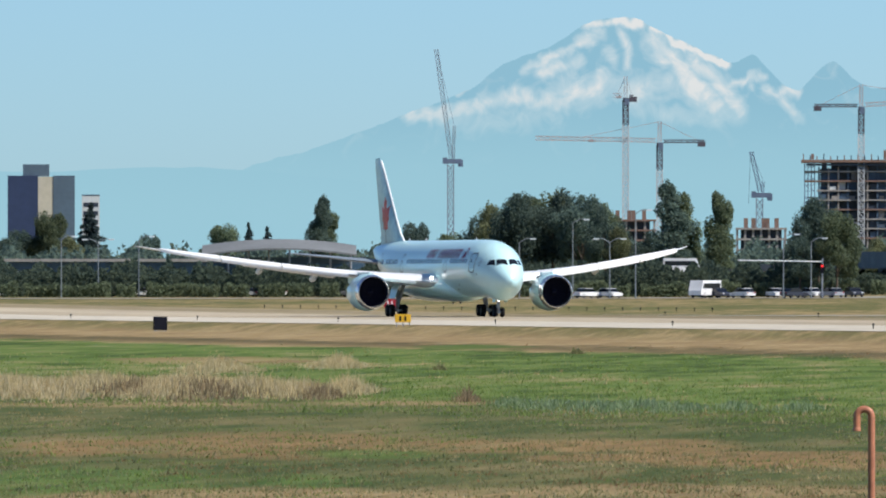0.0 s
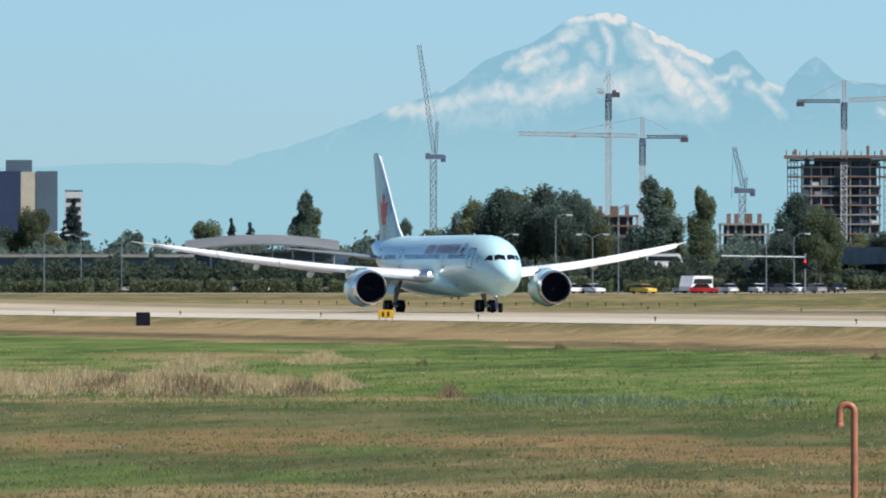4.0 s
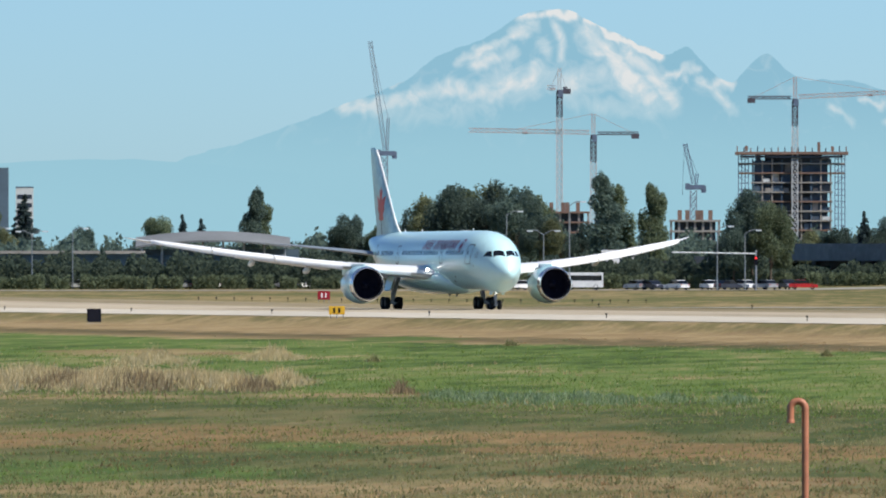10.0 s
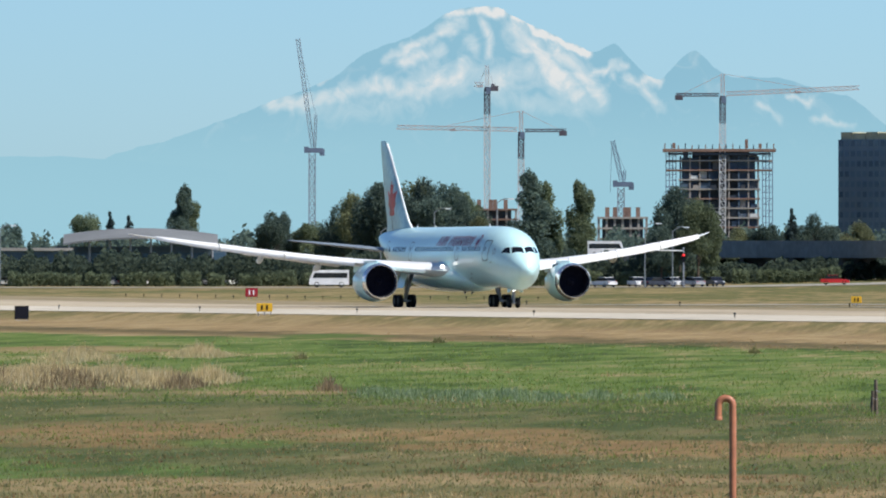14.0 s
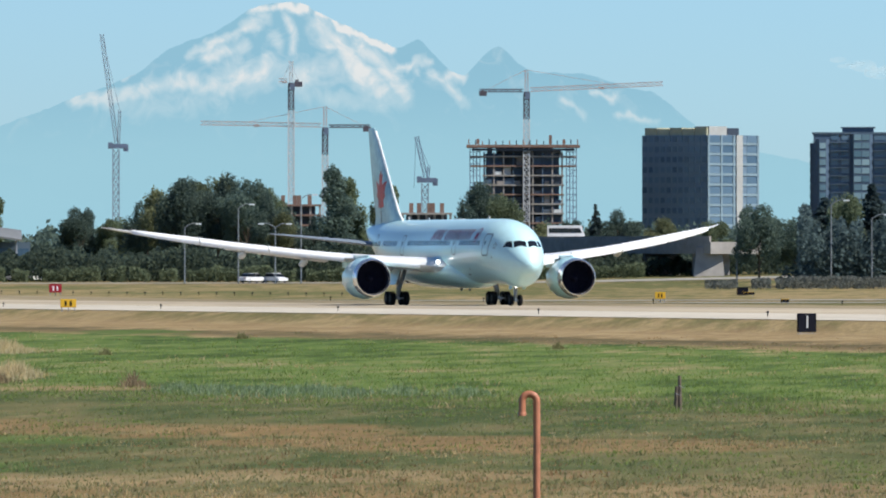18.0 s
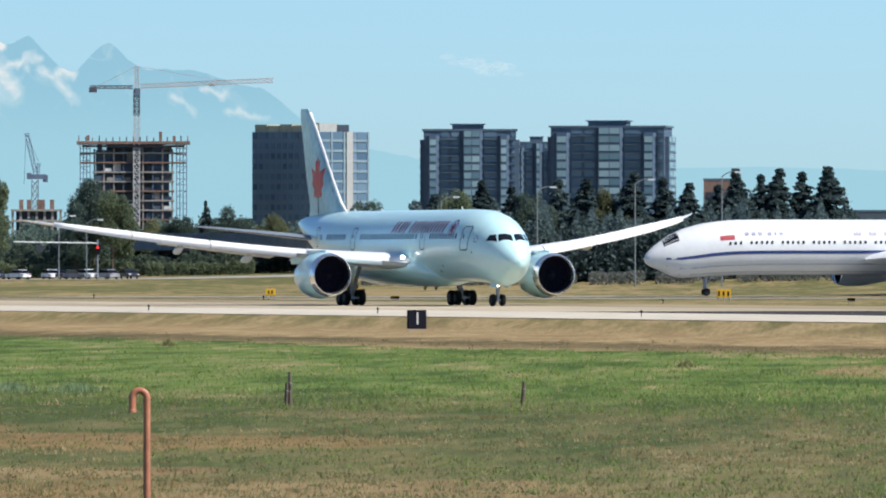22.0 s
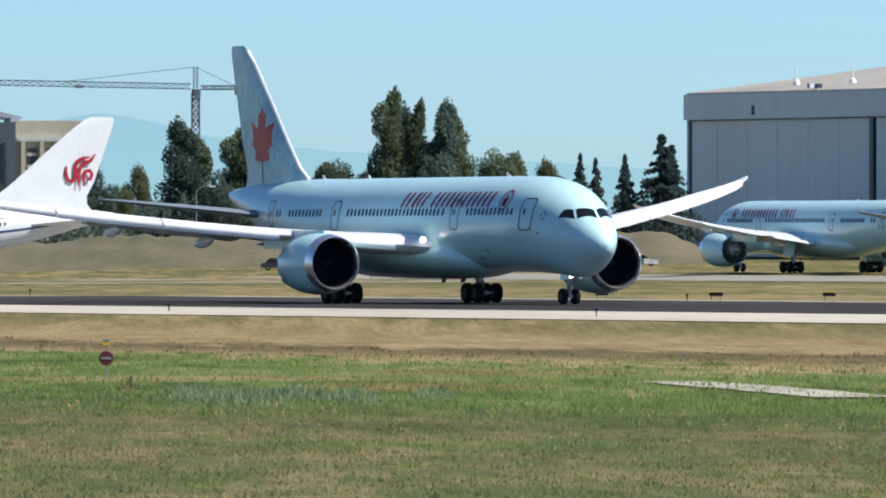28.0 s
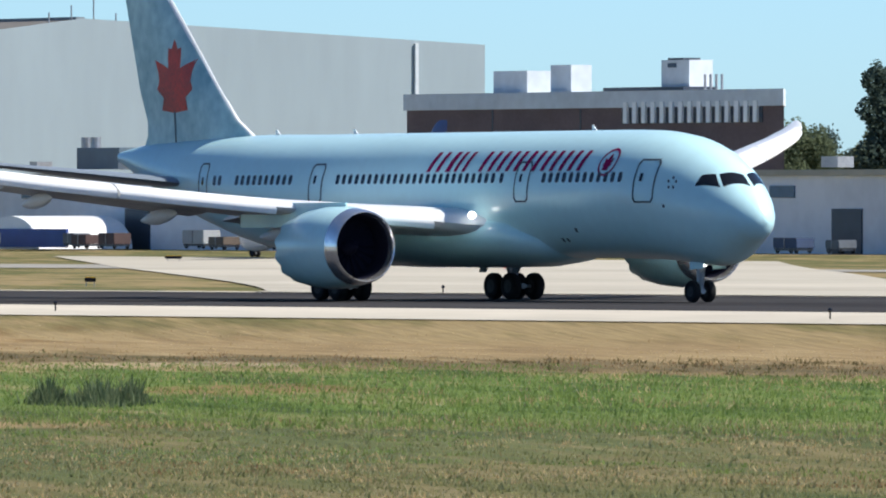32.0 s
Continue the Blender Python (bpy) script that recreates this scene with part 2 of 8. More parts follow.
def ground_mat():
    m = bpy.data.materials.new("airfield_grass_ground")
    m.use_nodes = True
    n, l = m.node_tree.nodes, m.node_tree.links
    p = n["Principled BSDF"]
    p.inputs["Roughness"].default_value = 0.95
    p.inputs["Specular IOR Level"].default_value = 0.1
    geo = n.new("ShaderNodeNewGeometry")
    sep = n.new("ShaderNodeSeparateXYZ")
    l.new(geo.outputs["Position"], sep.inputs[0])

    def noise_tex(scale, stretch, detail=5, rough=0.6):
        mp = n.new("ShaderNodeMapping")
        # drifts lie along the fall of the field
        mp.vector_type = "TEXTURE"
        mp.inputs["Rotation"].default_value = (0, 0, radians(158))
        mp.inputs["Scale"].default_value = [1 / v for v in stretch]
        l.new(geo.outputs["Position"], mp.inputs[0])
        t = n.new("ShaderNodeTexNoise")
        t.inputs["Scale"].default_value, t.inputs["Detail"].default_value, t.inputs["Roughness"].default_value = scale, detail, rough
        l.new(mp.outputs[0], t.inputs["Vector"])
        return t.outputs[0]

    def math_node(op, a, b, c=None):
        k = n.new("ShaderNodeMath")
        k.operation = op
        for i, v in enumerate((a, b, c)):
            if v is None:
                continue
            if isinstance(v, (int, float)):
                k.inputs[i].default_value = v
            else:
                l.new(v, k.inputs[i])
        return k.outputs[0]

    def ramp(f, stops):
        r = n.new("ShaderNodeValToRGB")
        e = r.color_ramp.elements
        while len(e) < len(stops):
            e.new(0.5)
        for q, (pos, col) in zip(e, stops):
            q.position, q.color = pos, (*col, 1)
        l.new(f, r.inputs[0])
        return r.outputs[0]

    def mix(f, a, b):
        k = n.new("ShaderNodeMix")
        k.data_type = "RGBA"
        l.new(f, k.inputs[0])
        for i, v in ((6, a), (7, b)):
            if isinstance(v, tuple):
                k.inputs[i].default_value = (*v, 1)
            else:
                l.new(v, k.inputs[i])
        return k.outputs[2]

    patch = noise_tex(0.02, (0.35, 1.0, 1), 4)      # long drifts along the strip
    clump = noise_tex(0.16, (0.28, 1.3, 1), 3, 0.5)
    small = noise_tex(0.75, (0.10, 1.0, 1), 4, 0.55)
    blade = noise_tex(3.0, (0.07, 1, 1), 3, 0.6)
    both = math_node("MULTIPLY_ADD", clump, 0.55, math_node("MULTIPLY", small, 0.45))
    mixed = math_node("MULTIPLY_ADD", math_node("SUBTRACT", patch, 0.5), 0.55, both)
    mixed = math_node("MULTIPLY_ADD", math_node("SUBTRACT", mixed, 0.5), 2.1, 0.5)
    green = ramp(mixed, [(0.32, (0.050, 0.080, 0.018)), (0.45, (0.090, 0.140, 0.030)), (0.57, (0.122, 0.168, 0.042)), (0.70, (0.165, 0.178, 0.062)), (0.84, (0.27, 0.225, 0.11))])
    olive = ramp(mixed, [(0.32, (0.058, 0.078, 0.023)), (0.42, (0.080, 0.095, 0.032)), (0.50, (0.104, 0.110, 0.041)), (0.58, (0.124, 0.120, 0.047)), (0.68, (0.146, 0.126, 0.053)), (0.82, (0.19, 0.158, 0.076))])
    dry = ramp(both, [(0.34, (0.200, 0.138, 0.068)), (0.50, (0.272, 0.196, 0.097)), (0.68, (0.355, 0.272, 0.145))])
    mown = ramp(mixed, [(0.38, (0.115, 0.115, 0.042)), (0.50, (0.175, 0.150, 0.062)), (0.64, (0.27, 0.205, 0.10))])
    # wandering lines along the strip: y + drift
    drift = math_node("MULTIPLY_ADD", patch, 50.0, -25.0)
    drift = math_node("MULTIPLY_ADD", both, 52.0, math_node("ADD", drift, -13.0))
    lean = math_node("MULTIPLY_ADD", sep.outputs[0], -0.20, -103.0)   # the near edge of the green draws off to one side
    y1 = math_node("ADD", sep.outputs[1], drift)
    far_edge = math_node("SUBTRACT", y1, 197.0)
    f_dirt = math_node("MAXIMUM", math_node("MINIMUM", math_node("MULTIPLY", far_edge, 0.16), 1.0), 0.0)
    near = math_node("SUBTRACT", math_node("ADD", y1, lean), 86.0)
    f_green = math_node("MAXIMUM", math_node("MINIMUM", math_node("MULTIPLY", near, 0.06), 1.0), 0.0)
    col = mix(f_green, olive, green)
    col = mix(f_dirt, col, dry)
    # damp brown fringe where the mown strip meets the long grass, olive verge beside the shoulder
    fringe = ramp(both, [(0.36, (0.066, 0.062, 0.028)), (0.52, (0.110, 0.086, 0.040)), (0.68, (0.165, 0.118, 0.055))])
    y2 = math_node("ADD", sep.outputs[1], math_node("MULTIPLY_ADD", both, 36.0, -18.0))
    f_fringe = math_node("SUBTRACT", 1.0, math_node("MULTIPLY", math_node("ABSOLUTE", math_node("SUBTRACT", y2, 199.0), 0.0), 0.085))
    f_fringe = math_node("MULTIPLY", math_node("MAXIMUM", f_fringe, 0.0), math_node("MULTIPLY_ADD", clump, 2.0, 0.3))
    col = mix(math_node("MINIMUM", f_fringe, 0.9), col, fringe)
    f_verge = math_node("MULTIPLY", math_node("ADD", math_node("MULTIPLY_ADD", both, 26.0, -13.0), math_node("SUBTRACT", sep.outputs[1], 231.0)), 0.12)
    col = mix(math_node("MAXIMUM", math_node("MINIMUM", f_verge, 0.75), 0.0), col, mown)
    # patches with a place of their own
    red = ramp(both, [(0.36, (0.170, 0.116, 0.050)), (0.52, (0.235, 0.150, 0.066)), (0.66, (0.31, 0.205, 0.095))])
    lush = ramp(both, [(0.36, (0.048, 0.082, 0.018)), (0.52, (0.085, 0.140, 0.030)), (0.66, (0.13, 0.175, 0.05))])
    pale = ramp(both, [(0.34, (0.26, 0.19, 0.10)), (0.50, (0.40, 0.32, 0.20)), (0.66, (0.50, 0.42, 0.29))])
    moss = ramp(both, [(0.36, (0.074, 0.092, 0.033)), (0.52, (0.104, 0.120, 0.044)), (0.66, (0.15, 0.148, 0.062))])
    ways = {"moss": moss, "red": red, "green": lush, "tan": dry, "pale": pale}
    for way, b, d, ru, rv in PATCHES:
        c, a = spot(b, d), radians(b)
        off = n.new("ShaderNodeVectorMath")
        off.operation = "SUBTRACT"
        l.new(geo.outputs["Position"], off.inputs[0])
        off.inputs[1].default_value = c
        e = None
        for axis, r in (((math.cos(a), math.sin(a), 0), ru), ((-math.sin(a), math.cos(a), 0), rv)):
            k = n.new("ShaderNodeVectorMath")
            k.operation = "DOT_PRODUCT"
            l.new(off.outputs[0], k.inputs[0])
            k.inputs[1].default_value = [v / r for v in axis]
            k2 = math_node("MULTIPLY", k.outputs["Value"], k.outputs["Value"])
            e = k2 if e is None else math_node("ADD", e, k2)
        e = math_node("MULTIPLY_ADD", math_node("SUBTRACT", mixed, 0.5), 2.6, e)
        mr = n.new("ShaderNodeMapRange")
        mr.interpolation_type = "SMOOTHSTEP"
        l.new(e, mr.inputs[0])
        mr.inputs[1].default_value, mr.inputs[2].default_value, mr.inputs[3].default_value, mr.inputs[4].default_value = 0.25, 1.35, 0.88, 0.0
        col = mix(mr.outputs[0], col, ways[way])
    # behind the runway: mown olive grass
    f_back = math_node("MAXIMUM", math_node("MINIMUM", math_node("MULTIPLY", math_node("SUBTRACT", sep.outputs[1], 305.0), 0.2), 1.0), 0.0)
    col = mix(f_back, col, mown)
    tone = ramp(blade, [(0.25, (0.70, 0.70, 0.70)), (0.75, (1.12, 1.12, 1.12))])
    k2 = n.new("ShaderNodeMix")
    k2.data_type, k2.blend_type = "RGBA", "MULTIPLY"
    k2.inputs[0].default_value = 1.0
    l.new(col, k2.inputs[6])
    l.new(tone, k2.inputs[7])
    l.new(k2.outputs[2], p.inputs["Base Color"])
    b = n.new("ShaderNodeBump")
    b.inputs["Strength"].default_value, b.inputs["Distance"].default_value = 0.4, 0.2
    l.new(math_node("ADD", blade, clump), b.inputs["Height"])
    l.new(b.outputs[0], p.inputs["Normal"])
    return m


def sheet(name, xs, ys, lift, material):
    """A ground-hugging sheet over the grid xs x ys."""
    gx, gy = np.meshgrid(xs, ys)
    gz = ground_z(gx, gy) + lift
    verts = np.stack([gx.ravel(), gy.ravel(), gz.ravel()], 1).tolist()
    nx = len(xs)
    faces = [(j * nx + i, j * nx + i + 1, (j + 1) * nx + i + 1, (j + 1) * nx + i) for j in range(len(ys) - 1) for i in range(nx - 1)]
    me = bpy.data.meshes.new(name)
    me.from_pydata(verts, [], faces)
    me.materials.append(material)
    me.polygons.foreach_set("use_smooth", [True] * len(faces))
    return new(name, me)


GX = np.concatenate([[-4900, -4000, -3000, -2200], np.arange(-1600, 100, 20), [200, 500, 1200]])
GY = np.concatenate([[-1200, -500, -100, 0, 60, 120, 180], np.arange(226, 330, 3), np.arange(340, 560, 10), [700, 1000, 1600, 2600, 4800]])
tagged(sheet("ground", GX, GY, 0.0, ground_mat()), "airfield ground of green and sun-dried grass", "ground", kind="structure")

M_ASPHALT = node_mat("tyre_blackened_asphalt", (0.048, 0.046, 0.047), 1.0, 0, 0.3, 0.15, 0.2, spec=0.03, stretch=(0.15, 1, 1))
M_SHOULDER = node_mat("pale_concrete_shoulder", (0.50, 0.455, 0.375), 0.95, 0, 0.12, 0.2, 0.2, spec=0.1, stretch=(0.2, 1, 1))
M_TAXI = node_mat("pale_taxiway_concrete", (0.29, 0.275, 0.24), 0.95, 0, 0.12, 0.1, 0.2, spec=0.1)
M_OLD = node_mat("worn_pale_runway_concrete", (0.40, 0.34, 0.25), 0.95, 0, 0.22, 0.12, 0.2, spec=0.1, stretch=(0.2, 1, 1))
M_STALE = node_mat("weathered_asphalt", (0.26, 0.215, 0.135), 1.0, 0, 0.2, 0.12, 0.2, spec=0.05, stretch=(0.2, 1, 1))
RX = np.concatenate([np.arange(-1600, 100, 20), [300, 900]])
tagged(sheet("runway", RX[RX >= -720], np.arange(250, 309, 3.0), 0.05, M_ASPHALT), "dark rubber-stained asphalt runway", "runway", kind="structure")
tagged(sheet("runway_end", RX[RX <= -720], np.arange(250, 285, 3.0), 0.05, M_OLD), "worn pale concrete at the runway's end", "runway", kind="structure")
tagged(sheet("runway_end_far", RX[RX <= -720], np.arange(283, 309, 3.0), 0.05, M_STALE), "worn brown-grey asphalt at the runway's end", "runway", kind="structure")
tagged(sheet("runway_shoulder", RX, np.arange(241, 251, 1.5), 0.045, M_SHOULDER), "pale concrete runway shoulder", "runway", kind="structure")
tagged(sheet("runway_far_shoulder", RX[RX >= -720], np.arange(308, 314, 1.5), 0.045, M_SHOULDER), "pale concrete shoulder beyond the runway", "runway", kind="structure")
tagged(sheet("taxiway_parallel", np.arange(-1120, 20, 20), np.arange(488, 514, 4.0), 0.06, M_TAXI), "pale concrete parallel taxiway", "taxiway", kind="structure")
for k, x0 in enumerate((-1127, -1043)):
    tagged(sheet("taxiway_entry_%d" % (k + 1), np.arange(x0, x0 + 25, 4.0), np.arange(313, 489, 8.0), 0.05, M_TAXI), "pale concrete entry taxiway", "taxiway", kind="structure")


def exit_strip(name, material, label, n=30):
    """The paved exit that leaves the runway at a slant and opens out towards the parallel taxiway."""
    verts, faces = [], []
    for i in range(n + 1):
        k = i / n
        y = 308.5 + (560 - 308.5) * k
        xl = -478 - 337 * min(1, k / 0.8) ** 1.05 - 90 * max(0, k - 0.8) / 0.2
        xr = -418 - 362 * k ** 1.05
        for j in range(7):
            x = xl + (xr - xl) * j / 6
            verts.append((x, y, float(ground_z(x, y)) + 0.08))
    for i in range(n):
        for j in range(6):
            q = i * 7 + j
            faces.append((q, q + 1, q + 8, q + 7))
    me = bpy.data.meshes.new(name)
    me.from_pydata(verts, [], faces)
    me.materials.append(material)
    return tagged(new(name, me), label, "taxiway", kind="structure")


M_EXIT = node_mat("bleached_taxiway_concrete", (0.43, 0.395, 0.325), 0.95, 0, 0.14, 0.06, 0.15, spec=0.1, stretch=(0.4, 1, 1))
exit_strip("taxiway_exit", M_EXIT, "wide bleached concrete exit taxiway")


def road_arc(name, b0, b1, d0, d1, material, label):
    verts, faces = [], []
    bs = np.arange(b0, b1, 0.25)
    for b in bs:
        for d in (d0, d1):
            p = spot(b, d)
            verts.append((p.x, p.y, float(ground_z(p.x, p.y)) + 0.08))
    for i in range(len(bs) - 1):
        faces.append((2 * i, 2 * i + 1, 2 * i + 3, 2 * i + 2))
    me = bpy.data.meshes.new(name)
    me.from_pydata(verts, [], faces)
    me.materials.append(material)
    return tagged(new(name, me), label, "road", kind="structure")


road_arc("road", 70.5, 79.5, 1632, 1662, M_TAXI, "perimeter road beyond the airfield")

# a worn gravel track across the near grass
M_TRACK = node_mat("pale_gravel_track", (0.40, 0.37, 0.31), 0.95, 0, 0.2, 0.4, 0.3, spec=0.1)


def track(name, pts, width, material, label):
    verts, faces = [], []
    for i, (b, d) in enumerate(pts):
        p = spot(b, d)
        q0, q1 = spot(*pts[max(0, i - 1)]), spot(*pts[min(len(pts) - 1, i + 1)])
        u = (q1 - q0).normalized()
        w = width * (0.8 + 0.4 * noise.noise(Vector((b * 7, 0, 0))))
        for s in (-1, 1):
            x, y = p.x - u.y * w * s / 2, p.y + u.x * w * s / 2
            verts.append((x, y, float(ground_z(x, y)) + 0.05))
    for i in range(len(pts) - 1):
        faces.append((2 * i, 2 * i + 1, 2 * i + 3, 2 * i + 2))
    me = bpy.data.meshes.new(name)
    me.from_pydata(verts, [], faces)
    me.materials.append(material)
    return tagged(new(name, me), label, "track", kind="structure")


def between(a, b, n):
    return [(a[0] + (b[0] - a[0]) * k / n, a[1] + (b[1] - a[1]) * k / n) for k in range(n + 1)]


track("gravel_track", between((64.0, 362), (62.98, 323), 14), 3.4, M_TRACK, "pale gravel track through the grass")
# ---- the departing airliner ----
# local space: x forward from the main gear, y to port, z up from the runway
PX = [-27.9, -26.5, -23, -18, -13, -8, -4, 16.1, 19.6, 22.1, 24.1, 25.35, 26.1, 27.0, 27.6, 27.98, 28.1]
P_ZC = smooth_curve(PX, [6.95, 6.8, 6.3, 5.65, 5.2, 4.98, 4.97, 4.97, 4.93, 4.75, 4.4, 4.15, 4.08, 3.95, 3.78, 3.70, 3.68])
P_RH = smooth_curve(PX, [0.25, 0.62, 1.35, 2.2, 2.76, 2.95, 2.97, 2.97, 2.97, 2.9, 2.72, 2.38, 1.95, 1.3, 0.85, 0.38, 0.03])
P_RW = smooth_curve(PX, [0.25, 0.60, 1.31, 2.15, 2.70, 2.87, 2.9, 2.9, 2.86, 2.68, 2.3, 1.95, 1.66, 1.2, 0.78, 0.35, 0.03])


def hull(x, a, out=0.0):
    """A point of the hull at station x, a degrees from the crown towards starboard (negative: port)."""
    return Vector((x, -(P_RW(x) + out) * math.sin(radians(a)), P_ZC(x) + (P_RH(x) + out) * math.cos(radians(a))))


def hull_z(x, z):
    """The angle at which the hull passes the height z."""
    return math.degrees(math.acos(max(-1, min(1, (z - P_ZC(x)) / P_RH(x)))))


def hull_patch(corners, out=0.02, n=4, side=1):
    """A skin patch on the hull between four (x, angle) corners, with a thin rim."""
    bm = bmesh.new()
    c = [np.array(q) for q in corners]
    grid = []
    for i in range(n + 1):
        row = []
        for j in range(n + 1):
            u, v = i / n, j / n
            q = (c[0] * (1 - u) + c[1] * u) * (1 - v) + (c[3] * (1 - u) + c[2] * u) * v
            rim = 0.0 if 0 < i < n and 0 < j < n else 0.012
            row.append(bm.verts.new(hull(q[0], side * q[1], out - rim)))
        grid.append(row)
    for i in range(n):
        for j in range(n):
            bm.faces.new((grid[i][j], grid[i + 1][j], grid[i + 1][j + 1], grid[i][j + 1]))
    return bm


def outline_patch(x0, x1, z0, z1, w=0.06, side=1):
    """A thin door-seam loop on the hull."""
    bm = bmesh.new()
    pts = []
    for x, z in ((x0 + 0.15, z0), (x1 - 0.15, z0), (x1, z0 + 0.2), (x1, z1 - 0.2), (x1 - 0.15, z1), (x0 + 0.15, z1), (x0, z1 - 0.2), (x0, z0 + 0.2)):
        pts.append((x, z))
    cx, cz = (x0 + x1) / 2, (z0 + z1) / 2
    # the sides follow the round of the hull
    path = []
    for a, b in zip(pts, pts[1:] + pts[:1]):
        k = max(1, int(abs(b[1] - a[1]) / 0.2))
        path += [(a[0] + (b[0] - a[0]) * i / k, a[1] + (b[1] - a[1]) * i / k) for i in range(k)]
    o, i_ = [], []
    for x, z in path:
        kx, kz = 1 - w / (x1 - x0) * 2, 1 - w / (z1 - z0) * 2
        xi, zi = cx + (x - cx) * kx, cz + (z - cz) * kz
        o.append(bm.verts.new(hull(x, side * hull_z(x, z), 0.02)))
        i_.append(bm.verts.new(hull(xi, side * hull_z(xi, zi), 0.02)))
    for a in range(len(o)):
        b = (a + 1) % len(o)
        bm.faces.new((o[a], o[b], i_[b], i_[a]))
    return bm


def aerofoil(x_le, y, z, chord, thick, n=11, twist=0.0):
    """A closed wing section at span y."""
    pts = []
    for k in range(n):
        s = 0.5 * (1 + math.cos(math.pi * k / (n - 1)))
        pts.append((s, thick * (2.97 * math.sqrt(s) - 1.26 * s - 3.516 * s * s + 2.843 * s**3 - 1.036 * s**4) * 0.55 + 0.02 * math.sin(math.pi * s)))
    for k in range(1, n - 1):
        s = 0.5 * (1 - math.cos(math.pi * k / (n - 1)))
        pts.append((s, -thick * (2.97 * math.sqrt(s) - 1.26 * s - 3.516 * s * s + 2.843 * s**3 - 1.036 * s**4) * 0.45 + 0.02 * math.sin(math.pi * s)))
    return [Vector((x_le - s * chord, y, z + t * chord - twist * s * chord)) for s, t in pts]


WING = [(0.0, 11.2, 12.2, 3.35, 0.14), (3.0, 9.0, 10.9, 3.55, 0.13), (6.5, 6.6, 8.9, 3.95, 0.12), (9.8, 4.4, 7.2, 4.35, 0.11), (15.0, 0.8, 5.5, 5.0, 0.10),
        (20.0, -2.7, 4.3, 5.7, 0.095), (24.0, -5.5, 3.35, 6.35, 0.09), (26.8, -7.6, 2.6, 6.85, 0.09), (28.6, -9.5, 1.75, 7.2, 0.09), (29.6, -11.0, 1.0, 7.42, 0.09), (30.05, -11.9, 0.4, 7.52, 0.09)]


def wing_at(y):
    cols = list(zip(*WING))
    return [float(np.interp(y, cols[0], c)) for c in cols[1:]]


def wing_mesh(side):
    bm = bmesh.new()
    loft(bm, [aerofoil(x, side * y, z, c, t, twist=0.03) for y, x, c, z, t in WING])
    return bm


def slat_mesh(side, y0, y1):
    """The drooped leading-edge slat: a bright curved strip ahead of the wing."""
    bm = bmesh.new()
    rings = []
    for y in np.linspace(y0, y1, 7):
        x, c, z, t = wing_at(y)
        d = min(0.74, 0.2 * c)
        prof = [(-0.9 * d, 0.50 * d), (-0.2 * d, 0.42 * d), (0.35 * d, 0.12 * d), (0.55 * d, -0.22 * d), (0.42 * d, -0.50 * d), (0.2 * d, -0.42 * d), (0.22 * d, -0.1 * d), (-0.15 * d, 0.28 * d), (-0.9 * d, 0.42 * d)]
        rings.append([Vector((x + px, side * y, z + pz)) for px, pz in prof])
    return loft(bm, rings)


def flap_mesh(side, y0, y1):
    bm = bmesh.new()
    rings = []
    for y in np.linspace(y0, y1, 4):
        x, c, z, t = wing_at(y)
        rings.append(aerofoil(x - 0.97 * c, side * y, z - 0.02 * c - 0.05, 0.2 * c + 0.2, 0.11, 7, 0.14))
    return loft(bm, rings)


def fairing_mesh(side, y):
    """A canoe fairing of the flap track below the wing."""
    x, c, z, t = wing_at(y)
    bm = bmesh.new()
    rings = []
    length = 0.34 * c + 1.2
    for s, r in ((0, 0.02), (0.08, 0.13), (0.25, 0.25), (0.5, 0.30), (0.75, 0.22), (0.92, 0.1), (1, 0.02)):
        cx = x - 0.62 * c - s * length
        cz = z - 0.06 * c - 0.18 - 0.35 * s
        rings.append([Vector((cx, side * y + 0.75 * r * math.cos(a), cz + 1.25 * r * math.sin(a))) for a in np.linspace(0, 2 * math.pi, 13)[:-1]])
    return loft(bm, rings)


LEAF = [(0, 1.0), (0.10, 0.83), (0.20, 0.86), (0.21, 0.66), (0.19, 0.51), (0.36, 0.57), (0.67, 0.66), (0.56, 0.46), (0.53, 0.30), (0.61, 0.16), (0.38, 0.02), (0.45, -0.19), (0.05, -0.23)]
LEAF = LEAF + [(-x, z) for x, z in LEAF[::-1] if x > 0]


def wheel_mesh(r, w):
    bm = bmesh.new()
    return lathe(bm, [(-w / 2 + 0.02, 0.5 * r), (-w / 2, 0.72 * r), (-w * 0.42, 0.92 * r), (-w * 0.25, r), (w * 0.25, r), (w * 0.42, 0.92 * r), (w / 2, 0.72 * r), (w / 2 - 0.02, 0.5 * r)], 24, "y")


def rim_mesh(r, w):
    bm = bmesh.new()
    return lathe(bm, [(-w / 2 + 0.01, 0.02), (-w / 2 + 0.05, 0.2 * r), (-w / 2 + 0.03, 0.52 * r), (w / 2 - 0.03, 0.52 * r), (w / 2 - 0.05, 0.2 * r), (w / 2 - 0.01, 0.02)], 16, "y", cap=True)


